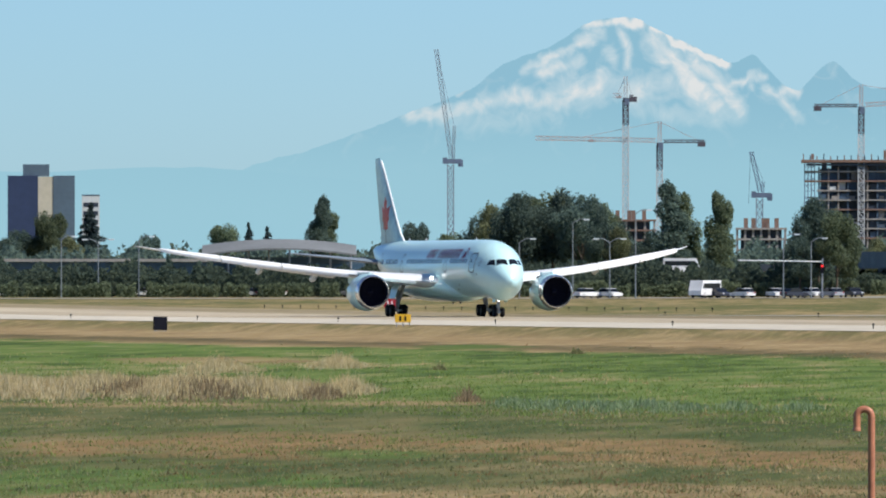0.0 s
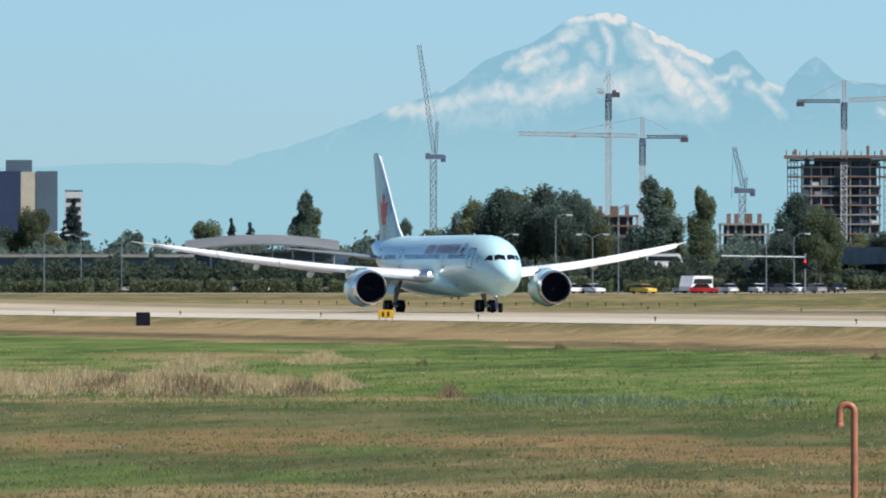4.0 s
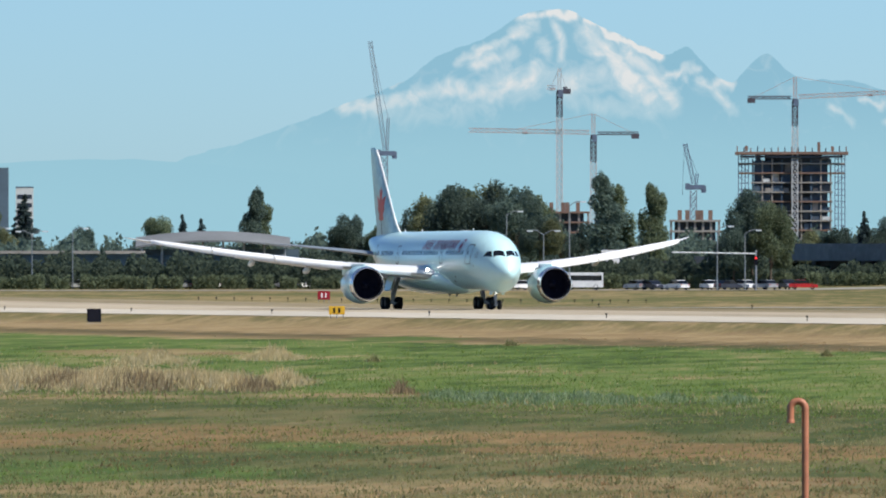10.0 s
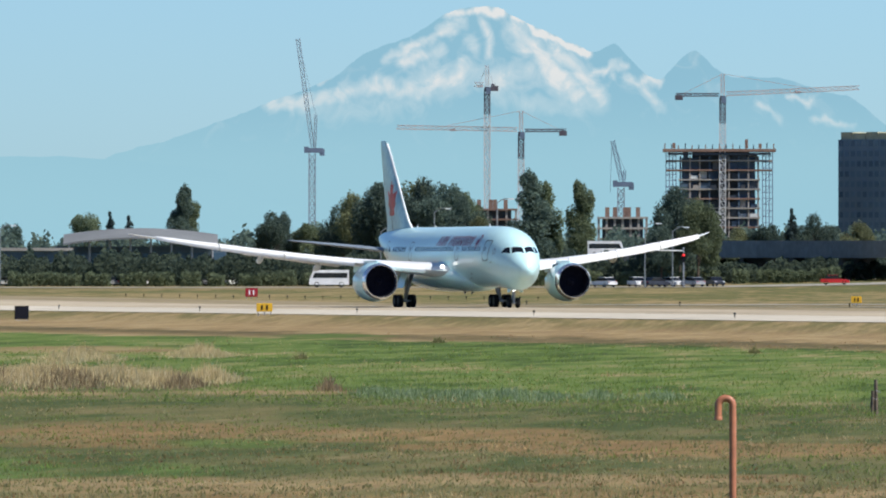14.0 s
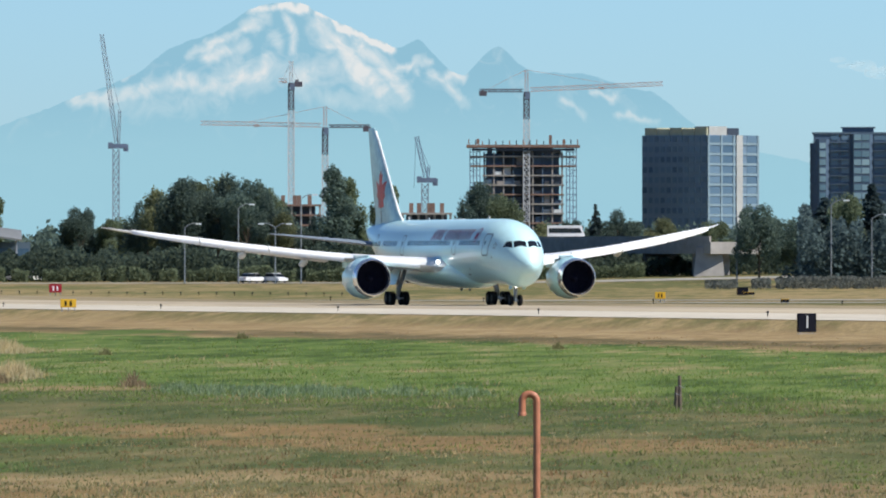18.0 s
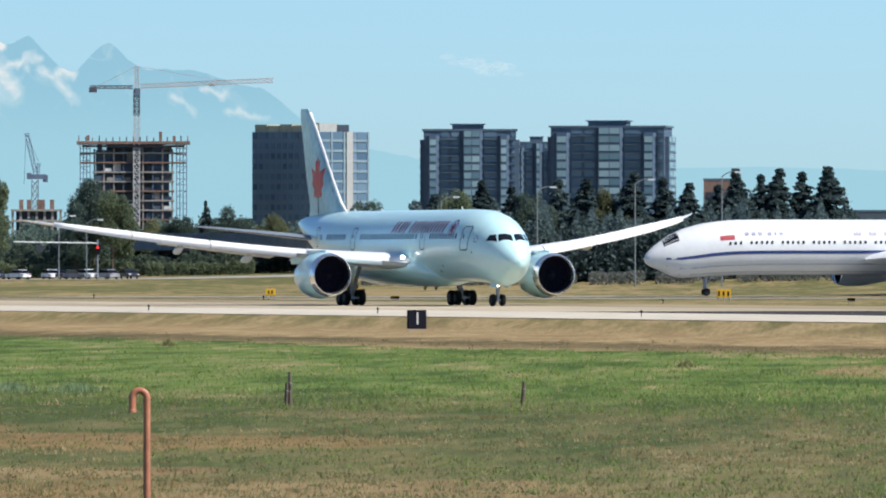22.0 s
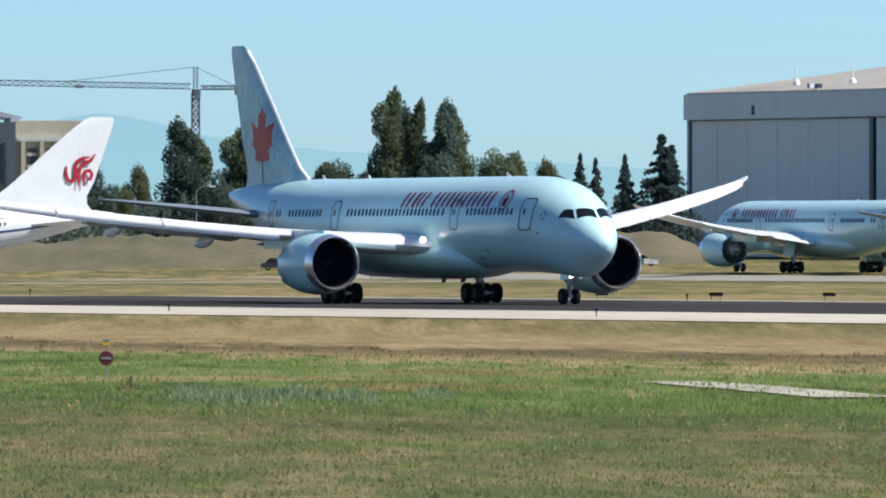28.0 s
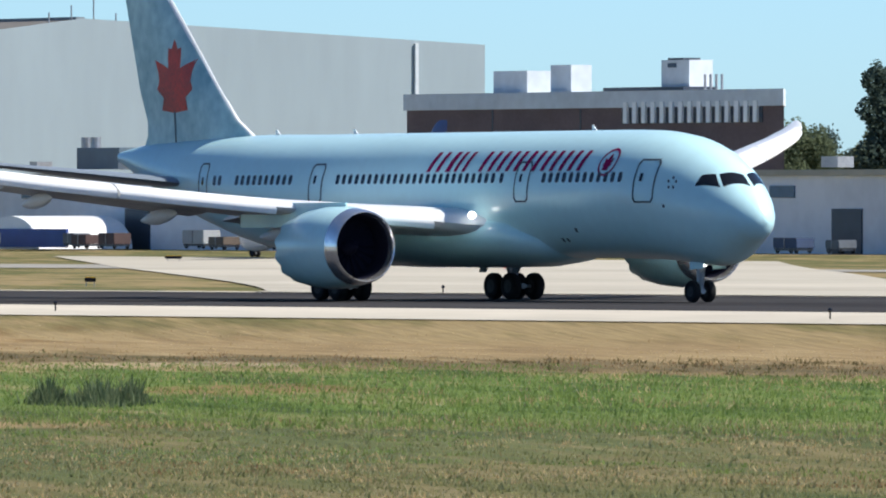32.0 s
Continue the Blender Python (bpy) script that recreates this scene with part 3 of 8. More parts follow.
def engine(plane, side, detail=True):
    """Nacelle with scalloped rear edge, polished lip, fan, spinner and core."""
    y0, z0, x0 = side * 9.8, 2.55, 9.7
    bm = bmesh.new()
    prof = [(-0.45, 1.80), (-1.2, 1.90), (-2.4, 1.93), (-3.8, 1.80), (-5.2, 1.55)]
    rings = []
    n = 48
    for i, (s, r) in enumerate(prof):
        rings.append([Vector((x0 - 0.28 + s + (0.28 * abs(((k * 12 / n) % 1) - 0.5) * 2 if i == len(prof) - 1 else 0), y0 + r * math.cos(2 * math.pi * k / n), z0 + r * math.sin(2 * math.pi * k / n) - 0.02 * (-s))) for k in range(n)])
    rings += [[p + Vector((0.02, 0, 0)) - (p - Vector((p.x, y0, z0))) * 0.03 for p in rings[-1]], [p - (p - Vector((p.x, y0, z0))) * 0.06 for p in rings[3]]]
    loft(bm, rings, cap=False)
    nac = part("engine_nacelle", bm, M_ICE, plane, "ice-blue engine cowling with a scalloped rear edge", 40)
    lip = bmesh.new()
    lathe(lip, [(-0.75, 1.80), (-0.30, 1.735), (-0.1, 1.70), (0.02, 1.64), (0.06, 1.61), (0.0, 1.56), (-0.2, 1.52), (-0.35, 1.50)], 48, "x", (x0, y0, z0))
    part("inlet_lip", lip, M_LIP, nac, "polished metal inlet lip", 60)
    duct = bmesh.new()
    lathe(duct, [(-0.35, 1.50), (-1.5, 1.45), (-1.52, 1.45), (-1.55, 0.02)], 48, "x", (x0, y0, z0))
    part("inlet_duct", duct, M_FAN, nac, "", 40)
    for k in range(18):
        a = 2 * math.pi * k / 18
        b0, b1 = a + 0.05, a + 0.28
        pts = [Vector((x0 - 1.42, y0 + 0.35 * math.cos(b0), z0 + 0.35 * math.sin(b0))), Vector((x0 - 1.32, y0 + 1.40 * math.cos(b0), z0 + 1.40 * math.sin(b0))),
               Vector((x0 - 1.46, y0 + 1.40 * math.cos(b1), z0 + 1.40 * math.sin(b1))), Vector((x0 - 1.5, y0 + 0.35 * math.cos(b1 + 0.1), z0 + 0.35 * math.sin(b1 + 0.1)))]
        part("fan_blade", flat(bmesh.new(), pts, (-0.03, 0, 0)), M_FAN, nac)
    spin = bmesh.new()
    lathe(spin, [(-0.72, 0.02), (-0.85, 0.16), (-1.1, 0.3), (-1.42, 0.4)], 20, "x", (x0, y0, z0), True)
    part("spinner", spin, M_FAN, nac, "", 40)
    core = bmesh.new()
    lathe(core, [(-3.0, 1.1), (-4.9, 0.95), (-5.7, 0.68), (-5.75, 0.5), (-6.6, 0.12)], 28, "x", (x0, y0, z0), True)
    part("exhaust_core", core, M_STEEL, nac, "", 40)
    pyl = bmesh.new()
    x, c, z, t = wing_at(9.8)
    loft(pyl, [[Vector((xx, y0 + w * side_, zz)) for xx, w, side_, zz in ((x0 - 1.6, 0.05, 1, zt), (x0 - 3.0, 0.32, 1, zt), (x - 2.6, 0.25, 1, zt), (x - 5.5, 0.03, 1, zt), (x - 5.5, 0.03, -1, zt), (x - 2.6, 0.25, -1, zt), (x0 - 3.0, 0.32, -1, zt), (x0 - 1.6, 0.05, -1, zt))] for zt in (z0 + 0.9, z0 + 2.05)])
    part("engine_pylon", pyl, M_ICE, plane, "", 30)


def bogie(plane, x, y, wheels, r, w, gap, base, strut_top, lean=0.0):
    """A landing gear leg with its truck of wheels."""
    bm = bmesh.new()
    bar(bm, (x, y, r), (x, y + lean, strut_top), 0.17, 12)
    bar(bm, (x - base / 2 - 0.1, y, r), (x + base / 2 + 0.1, y, r), 0.14, 8)
    bar(bm, (x - 0.1, y, r + 0.9), (x - 1.3, y + lean * 0.9, strut_top), 0.07, 8)
    bar(bm, (x + 0.1, y, r + 0.6), (x + 0.9, y + lean * 0.5, strut_top), 0.06, 8)
    bar(bm, (x + 0.22, y - 0.05, r + 0.3), (x + 0.3, y - 0.05, r + 0.8), 0.09, 8)
    for dx in sorted({wx for wx, _ in wheels}):
        bar(bm, (x + dx, y - gap / 2 - 0.1, r), (x + dx, y + gap / 2 + 0.1, r), 0.08, 8)
    leg = part("landing_gear", bm, M_STEEL, plane, "grey steel landing gear leg", 40)
    tyre, rim = mesh_of("tyre", wheel_mesh(r, w), M_DARK, 40), mesh_of("wheel_rim", rim_mesh(r, w), M_RIM, 40)
    for wx, wy in wheels:
        part("tyre", tyre, None, leg, m=pose(x + wx, y + wy, r))
        part("wheel_rim", rim, None, leg, m=pose(x + wx, y + wy, r))
    return leg


# height, leading edge, chord and thickness of the fin; half section along the chord
FIN = [(6.6, -13.0, 13.2, 0.05), (8.0, -15.6, 9.8, 0.07), (8.7, -16.9, 8.5, 0.085), (10.2, -18.6, 7.5, 0.09), (13.0, -21.4, 5.55, 0.09), (15.6, -24.1, 3.65, 0.085), (16.5, -25.2, 2.75, 0.08), (16.78, -25.9, 1.9, 0.07)]
FIN_SECTION = [(0, 0), (0.02, 0.35), (0.08, 0.7), (0.25, 1.0), (0.5, 0.9), (0.8, 0.4), (1, 0.02)]


def fin_skin(x, z):
    """Half the fin's thickness at a station and height."""
    le, c, t = (float(np.interp(z, [f[0] for f in FIN], [f[i] for f in FIN])) for i in (1, 2, 3))
    return float(np.interp((le - x) / c, *zip(*FIN_SECTION))) * t * c * 0.55


def fin_leaf(x, z, size, side):
    """A maple leaf laid on the skin of the fin."""
    bm = bmesh.new()
    hub = bm.verts.new((x, 0, z + 0.3 * size))
    rim = [bm.verts.new((x + u * size, 0, z + v * size)) for u, v in LEAF]
    for i in range(len(rim)):
        bm.faces.new((hub, rim[i], rim[(i + 1) % len(rim)]))
    bmesh.ops.subdivide_edges(bm, edges=bm.edges[:], cuts=3, use_grid_fill=True)
    for v in bm.verts:
        v.co.y = side * (fin_skin(v.co.x, v.co.z) + 0.02)
    return bm


def fin_mesh():
    """Vertical tail with a swept leading edge and a dorsal fillet."""
    bm = bmesh.new()
    rings = []
    for z, le, c, t in FIN:
        ring = []
        for s, h in FIN_SECTION + [(s, -h) for s, h in FIN_SECTION[:0:-1]]:
            ring.append(Vector((le - s * c, h * t * c * 0.55, z)))
        rings.append(ring)
    return loft(bm, rings)


def stab_mesh(side):
    bm = bmesh.new()
    return loft(bm, [aerofoil(x, side * y, z, c, 0.09, 8) for y, x, c, z in ((0.0, -17.8, 6.4, 5.5), (1.6, -19.0, 5.6, 5.6), (5.5, -21.9, 3.9, 6.1), (8.8, -24.4, 2.4, 6.5), (9.9, -25.5, 1.4, 6.64), (10.2, -26.2, 0.6, 6.68))])


# grey paint darkened to hold the shade of the tailplane's underside
M_STAB = node_mat("tailplane_shaded_grey", (0.20, 0.24, 0.29), 0.35, 0, 0.06)


def airliner(m, label):
    plane = thing("airliner", m, label, "airplane", "aircraft on the airfield")
    bm = bmesh.new()
    xs = np.concatenate([np.linspace(-27.9, -8, 22), np.linspace(-6, 16, 12), np.linspace(17.5, 24.0, 12), np.linspace(24.3, 27.6, 22), [27.75, 27.88, 27.98, 28.05, 28.1]])
    loft(bm, [[hull(x, a) for a in np.linspace(0, 360, 57)[:-1]] for x in xs])
    body = part("fuselage", bm, M_FUSE, plane, "ice-blue fuselage with red title bars", 60)
    bm = bmesh.new()
    rings = []
    for x, w, hh, zc in ((13.6, 0.4, 0.3, 2.5), (12.6, 2.1, 0.95, 2.75), (10.5, 2.9, 1.45, 3.05), (7.0, 3.2, 1.6, 3.15), (0, 3.3, 1.65, 3.2), (-5.0, 3.15, 1.55, 3.2), (-8.0, 2.6, 1.2, 3.1), (-10.5, 1.4, 0.7, 2.95), (-11.6, 0.3, 0.2, 2.85)):
        rings.append([Vector((x, w * math.cos(a) * (1 - 0.12 * math.sin(a) ** 2), zc + hh * math.sin(a))) for a in np.linspace(0, 2 * math.pi, 33)[:-1]])
    loft(bm, rings)
    part("wing_root_fairing", bm, M_FUSE, plane, "", 60)
    pane = None
    spans = [(-15.2, -14.4), (-12.9, -7.6), (-3.6, 9.9), (10.55, 10.6), (14.1, 20.2)]
    for side in (1, -1):
        for a, b in spans:
            for x in np.arange(a, b + 0.1, 0.56):
                ang = hull_z(x, 5.74)
                if pane is None:
                    bmw = bmesh.new()
                    flat(bmw, [(dx * 0.14, 0, dz * 0.24) for dx, dz in ((-1, -0.6), (-0.6, -1), (0.6, -1), (1, -0.6), (1, 0.6), (0.6, 1), (-0.6, 1), (-1, 0.6))], (0, 0.03, 0))
                    pane = mesh_of("cabin_window", bmw, M_GLASS)
                p = hull(x, side * ang, 0.012)
                part("cabin_window", pane, None, body, m=pose(p.x, p.y, p.z, side * (90 - ang) * -1, 0, 0))
        for x0, x1, z0, z1 in ((21.3, 22.75, 4.55, 6.55), (11.7, 12.9, 4.6, 6.5), (-6.1, -4.9, 4.6, 6.5), (-17.0, -16.0, 4.9, 6.6)):
            part("door_seam", outline_patch(x0, x1, z0, z1, 0.085, side), M_LINE, body)
            xm = x0 + 0.35
            part("door_window", hull_patch([(xm, hull_z(xm, 5.55)), (xm + 0.22, hull_z(xm, 5.55)), (xm + 0.22, hull_z(xm, 5.92)), (xm, hull_z(xm, 5.92))], 0.02, 2, side), M_GLASS, body)
        # title: slanted red bars, then the roundel
        xs_ = [4.0, 5.6, 6.3, 8.4, 9.9, 11.35, 12.85, 14.35, 15.85]
        ws_ = [1.15, 0.38, 1.05, 1.15, 1.15, 1.15, 1.15, 1.15, 1.15]
        for x, w in zip(xs_, ws_):
            for k, (f0, f1) in enumerate(((0.0, 0.26), (0.66, 0.92))):
                if w < 0.5 and k:
                    continue
                u0, u1 = (x, x + w) if w < 0.5 else (x + w * f0, x + w * f1)
                q = [(u0, hull_z(10, 6.04)), (u1, hull_z(10, 6.04)), (u1 + 0.38, hull_z(10, 6.97)), (u0 + 0.38, hull_z(10, 6.97))]
                part("title_bar", hull_patch(q, 0.03, 4, side), M_TITLE, body)
        bmr = bmesh.new()
        ring_o, ring_i = [], []
        for k in range(28):
            a = 2 * math.pi * k / 28
            for rr, lst in ((1.0, ring_o), (0.84, ring_i)):
                x, z = 19.0 + 0.68 * rr * math.cos(a) + 0.10 * rr * math.sin(a), 6.42 + 0.64 * rr * math.sin(a)
                lst.append(bmr.verts.new(hull(x, side * hull_z(x, z), 0.015)))
        for k in range(28):
            bmr.faces.new((ring_o[k], ring_o[(k + 1) % 28], ring_i[(k + 1) % 28], ring_i[k]))
        part("roundel", bmr, M_TITLE, body)
        bml = bmesh.new()
        bml.faces.new([bml.verts.new(hull(19.0 + 0.50 * x + 0.16 * (z - 0.35), side * hull_z(19, 6.42 + 0.64 * (z - 0.38)), 0.03)) for x, z in LEAF])
        bmesh.ops.triangulate(bml, faces=bml.faces[:])
        part("roundel_leaf", bml, M_TITLE, body)
        # flight deck glazing
        part("cockpit_window", hull_patch([(25.02, 64), (26.22, 51), (25.71, 38.5), (25.15, 48.5)], 0.018, 6, side), M_GLASS, body, "dark flight deck window")
        part("cockpit_window", hull_patch([(26.34, 47.5), (26.97, 4), (26.38, 3), (25.83, 35.5)], 0.018, 6, side), M_GLASS, body, "dark flight deck window")
        for x, z, s in ((16.2, 3.3, 0.10), (15.0, 2.85, 0.09), (14.6, 2.85, 0.09), (23.4, 4.4, 0.07), (11.0, 2.95, 0.12)):
            part("skin_port", hull_patch([(x - s, hull_z(x, z - s)), (x + s, hull_z(x, z - s)), (x + s, hull_z(x, z + s)), (x - s, hull_z(x, z + s))], 0.015, 2, side), M_LINE, body)
        # a ring of five small marks behind the flight deck
        for k in range(5):
            a = 2 * math.pi * k / 5 + 0.3
            x, z = 23.75 + 0.22 * math.cos(a), 5.45 + 0.24 * math.sin(a)
            part("marking_dot", hull_patch([(x - 0.06, hull_z(x, z - 0.06)), (x + 0.06, hull_z(x, z - 0.06)), (x + 0.06, hull_z(x, z + 0.06)), (x - 0.06, hull_z(x, z + 0.06))], 0.02, 2, side), M_LINE, body)
        # wing, its slats, flaps and fairings
        root = Vector((3.0, side * 2.8, 3.6))
        wing = part("wing", shifted(wing_mesh(side), root), M_WING, plane, "long swept wing with a raked, upswept tip", 50, Matrix.Translation(root))
        for a, b in ((4.9, 8.7), (11.0, 17.0), (17.1, 22.6), (22.7, 28.0)):
            part("slat", shifted(slat_mesh(side, a, b), root), M_SLAT, wing, "bright leading-edge slat", 50)
        for a, b in ((4.0, 9.0), (10.6, 19.5)):
            part("flap", shifted(flap_mesh(side, a, b), root), M_WING, wing, "", 50)
        for y in (7.4, 13.0, 18.2):
            part("flap_fairing", shifted(fairing_mesh(side, y), root), M_WING, wing, "", 50)
        part("stabilizer", stab_mesh(side), M_STAB, plane, "grey horizontal tailplane with underside shade in its colour", 50)
        engine(plane, side)
        bmd = bmesh.new()
        lathe(bmd, [(0.13, 0.01), (0.11, 0.11), (0.0, 0.16), (-0.15, 0.17)], 14, "x", (9.1, side * 3.45, 4.02), True)
        part("landing_light", bmd, M_LIGHT, plane, "lit landing light in the wing root", 40)
        bogie(plane, 0, side * 4.9, [(dx, dy) for dx in (-0.74, 0.74) for dy in (-0.66, 0.66)], 0.64, 0.5, 1.3, 1.5, 3.6, -side * 0.9)
        bmd = bmesh.new()
        flat(bmd, [(1.3, side * 5.35, 1.9), (-1.2, side * 5.35, 1.9), (-1.3, side * 4.9, 3.5), (1.4, side * 4.9, 3.5)], (0, side * 0.05, 0))
        part("gear_door", bmd, M_ICE, plane)
    bogie(plane, 22.78, 0, [(0, -0.42), (0, 0.42)], 0.5, 0.36, 0.8, 0.3, 2.6)
    for s in (-1, 1):
        bmd = bmesh.new()
        flat(bmd, [(23.9, s * 0.62, 1.55), (22.9, s * 0.62, 1.5), (22.7, s * 0.5, 2.5), (24.2, s * 0.5, 2.5)], (0, s * 0.04, 0))
        part("gear_door", bmd, M_ICE, plane)
    bmd = bmesh.new()
    lathe(bmd, [(0.08, 0.01), (0.06, 0.10), (-0.08, 0.12)], 12, "x", (23.15, 0, 1.72), True)
    part("taxi_light", bmd, M_LIGHT, plane, "lit nose gear lamp", 40)
    fin = part("fin", fin_mesh(), M_FIN, plane, "tall swept tail fin", 40)
    le = bmesh.new()
    tips = [(-13.0, 6.6), (-15.6, 8.0), (-16.9, 8.7), (-18.6, 10.2), (-21.4, 13.0), (-24.1, 15.6), (-25.2, 16.5)]
    loft(le, [[Vector((x + dx, dy, z)) for dx, dy in ((0.04, 0), (-0.06, 0.09), (-0.22, 0.13), (-0.22, -0.13), (-0.06, -0.09))] for x, z in tips])
    part("fin_leading_edge", le, M_SLAT, fin, "bright white leading edge", 60)
    for s in (-1, 1):
        part("leaf_emblem", fin_leaf(-22.4, 9.8, 2.95, s), M_LEAF_RED, fin, "red maple leaf on the fin", 60)
        part("leaf_stem", flat(bmesh.new(), [Vector((-22.4 + u, s * (fin_skin(-22.4, 9.5 + v) + 0.01), 9.5 + v)) for u, v in ((-0.05, -1.9), (0.05, -1.9), (0.07, -0.3), (-0.07, -0.3))], (0, s * 0.015, 0)), M_LINE, fin)
    for x, z in ((14.5, 0.0), (-6.0, 0.0), (-13.0, 0.0)):
        bmd = bmesh.new()
        top = P_ZC(x) + P_RH(x)
        flat(bmd, [(x, -0.02, top - 0.1), (x - 0.5, -0.02, top - 0.1), (x - 0.56, -0.02, top + 0.24), (x - 0.42, -0.02, top + 0.24)], (0, 0.04, 0))
        part("blade_antenna", bmd, M_WHITE, plane)
    for x in (8.0, 5.2):
        bmd = bmesh.new()
        flat(bmd, [(x, -0.03, 1.65), (x - 0.7, -0.03, 1.65), (x - 0.75, -0.03, 1.32), (x - 0.25, -0.03, 1.32)], (0, 0.06, 0))
        part("belly_antenna", bmd, M_LINE, plane)
    bmd = bmesh.new()
    lathe(bmd, [(-0.2, 0.01), (-0.14, 0.09), (0, 0.12), (0.1, 0.12)], 12, "z", (6.6, 0, 1.72), True)
    part("belly_beacon", bmd, M_BEACON, plane, "red anti-collision beacon", 40)
    return plane


def shifted(bm, by):
    for v in bm.verts:
        v.co -= by
    return bm


M_FUSE = node_mat("ice_blue_livery", (0.53, 0.80, 0.83), 0.28, 0.0, 0.035, 0.5)
for paint in (M_FUSE, M_ICE):
    paint.node_tree.nodes["Principled BSDF"].inputs["Coat Weight"].default_value = 0.35
    paint.node_tree.nodes["Principled BSDF"].inputs["Coat Roughness"].default_value = 0.08
M_FIN = node_mat("mottled_ice_blue_fin", (0.48, 0.68, 0.68), 0.3, 0.0, 0.10, 0.42, second=(0.17, 0.36, 0.43))
liner = airliner(pose(PATH[0][3], RUN_Y, float(run_z(PATH[0][3])) + 0.05), "ice-blue twin-engine wide-body airliner rolling down the runway")
# ---- far distance: mountains with the haze in their colours ----


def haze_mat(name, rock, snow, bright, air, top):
    """Distant mountain with blue haze and lit snow put into emitted colours: snow lies where the mesh says, over rock,
    fading to the sky's colour below.
    """
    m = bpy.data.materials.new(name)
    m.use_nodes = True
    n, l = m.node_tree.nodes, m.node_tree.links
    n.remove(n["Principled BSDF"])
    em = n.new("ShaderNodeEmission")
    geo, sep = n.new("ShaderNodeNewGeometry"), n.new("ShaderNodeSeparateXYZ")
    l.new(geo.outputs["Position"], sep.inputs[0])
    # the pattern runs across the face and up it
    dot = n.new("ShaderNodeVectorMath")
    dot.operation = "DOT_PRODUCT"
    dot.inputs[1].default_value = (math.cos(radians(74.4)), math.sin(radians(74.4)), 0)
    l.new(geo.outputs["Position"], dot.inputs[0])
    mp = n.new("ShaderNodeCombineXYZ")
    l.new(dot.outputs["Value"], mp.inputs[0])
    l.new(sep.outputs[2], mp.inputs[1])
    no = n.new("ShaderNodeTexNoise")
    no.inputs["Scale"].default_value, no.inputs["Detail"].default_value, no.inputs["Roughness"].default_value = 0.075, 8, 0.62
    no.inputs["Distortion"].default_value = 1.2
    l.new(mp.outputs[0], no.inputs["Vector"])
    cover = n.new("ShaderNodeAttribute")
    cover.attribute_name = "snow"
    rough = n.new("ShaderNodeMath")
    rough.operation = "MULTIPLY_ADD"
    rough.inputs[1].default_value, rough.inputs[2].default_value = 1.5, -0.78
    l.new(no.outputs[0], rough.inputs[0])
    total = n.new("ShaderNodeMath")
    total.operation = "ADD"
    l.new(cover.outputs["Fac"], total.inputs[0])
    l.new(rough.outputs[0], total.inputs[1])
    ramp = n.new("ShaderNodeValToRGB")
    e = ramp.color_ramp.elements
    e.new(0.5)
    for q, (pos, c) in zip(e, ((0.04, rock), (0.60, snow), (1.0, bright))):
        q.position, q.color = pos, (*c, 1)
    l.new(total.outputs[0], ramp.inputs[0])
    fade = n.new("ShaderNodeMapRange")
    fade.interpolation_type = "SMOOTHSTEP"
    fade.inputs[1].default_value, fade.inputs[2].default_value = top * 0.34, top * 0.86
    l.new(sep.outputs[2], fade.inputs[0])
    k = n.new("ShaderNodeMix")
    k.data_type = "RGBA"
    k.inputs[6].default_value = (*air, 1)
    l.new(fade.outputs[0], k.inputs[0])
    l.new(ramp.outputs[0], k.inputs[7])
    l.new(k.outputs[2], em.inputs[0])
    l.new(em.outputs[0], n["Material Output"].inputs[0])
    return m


def snow_cover(b, z, fields):
    """How much snow lies at bearings b and heights z: soft-edged tongues round the given lines."""
    out = np.zeros_like(b)
    m = 4750 * math.pi / 180
    for w, amount, line in fields:
        near = np.full_like(b, 1e9)
        for (b0, z0), (b1, z1) in zip(line, line[1:]):
            ux, uz = (b1 - b0) * m, z1 - z0
            t = np.clip((((b - b0) * m) * ux + (z - z0) * uz) / (ux * ux + uz * uz), 0, 1)
            near = np.minimum(near, np.hypot((b - b0) * m - t * ux, z - z0 - t * uz))
        out = np.maximum(out, amount * (1 - ease(near, 0.1 * w, 2.0 * w)))
    return out


def mountain(name, dist, ridge, depth, rough, material, label, fields=(), nb=260, nd=26):
    """A ridge given by bearing and height, falling away towards the viewer, broken by gullies."""
    bs, zs = [r[0] for r in ridge][::-1], [r[1] for r in ridge][::-1]
    crest = smooth_curve(bs, zs)
    verts, faces, at = [], [], []
    for j in range(nd):
        k = j / (nd - 1)
        for i in range(nb):
            b = bs[0] + (bs[-1] - bs[0]) * i / (nb - 1)
            p = spot(b, dist - depth * (1 - k))
            g = noise.fractal(Vector((b * 5.1, k * 3.5, 0.0)), 1.0, 2.0, 6) * rough
            edge = noise.fractal(Vector((b * 9, 3.3, 0)), 1.0, 2.0, 5) * rough * 0.08
            h = crest(b)
            verts.append((p.x, p.y, h * k ** 0.8 + g * (1 - k) * 0.6 * (h / 100) + edge * k))
            # gullies pull the edge of the snow up and down
            q = Vector((b * 11, verts[-1][2] * 0.09, 1.7))
            at.append((b + 0.02 * noise.noise(q), verts[-1][2] * dist / 4750 + 3.0 * noise.fractal(q * 1.4, 1.0, 2.0, 3)))
    for j in range(nd - 1):
        for i in range(nb - 1):
            a = j * nb + i
            faces.append((a, a + 1, a + nb + 1, a + nb))
    me = bpy.data.meshes.new(name)
    me.from_pydata(verts, [], faces)
    me.materials.append(material)
    me.polygons.foreach_set("use_smooth", [True] * len(faces))
    if fields:
        at = np.array(at)
        me.attributes.new("snow", "FLOAT", "POINT").data.foreach_set("value", snow_cover(at[:, 0], at[:, 1], fields))
    return tagged(new(name, me), label, "mountain", kind="structure")


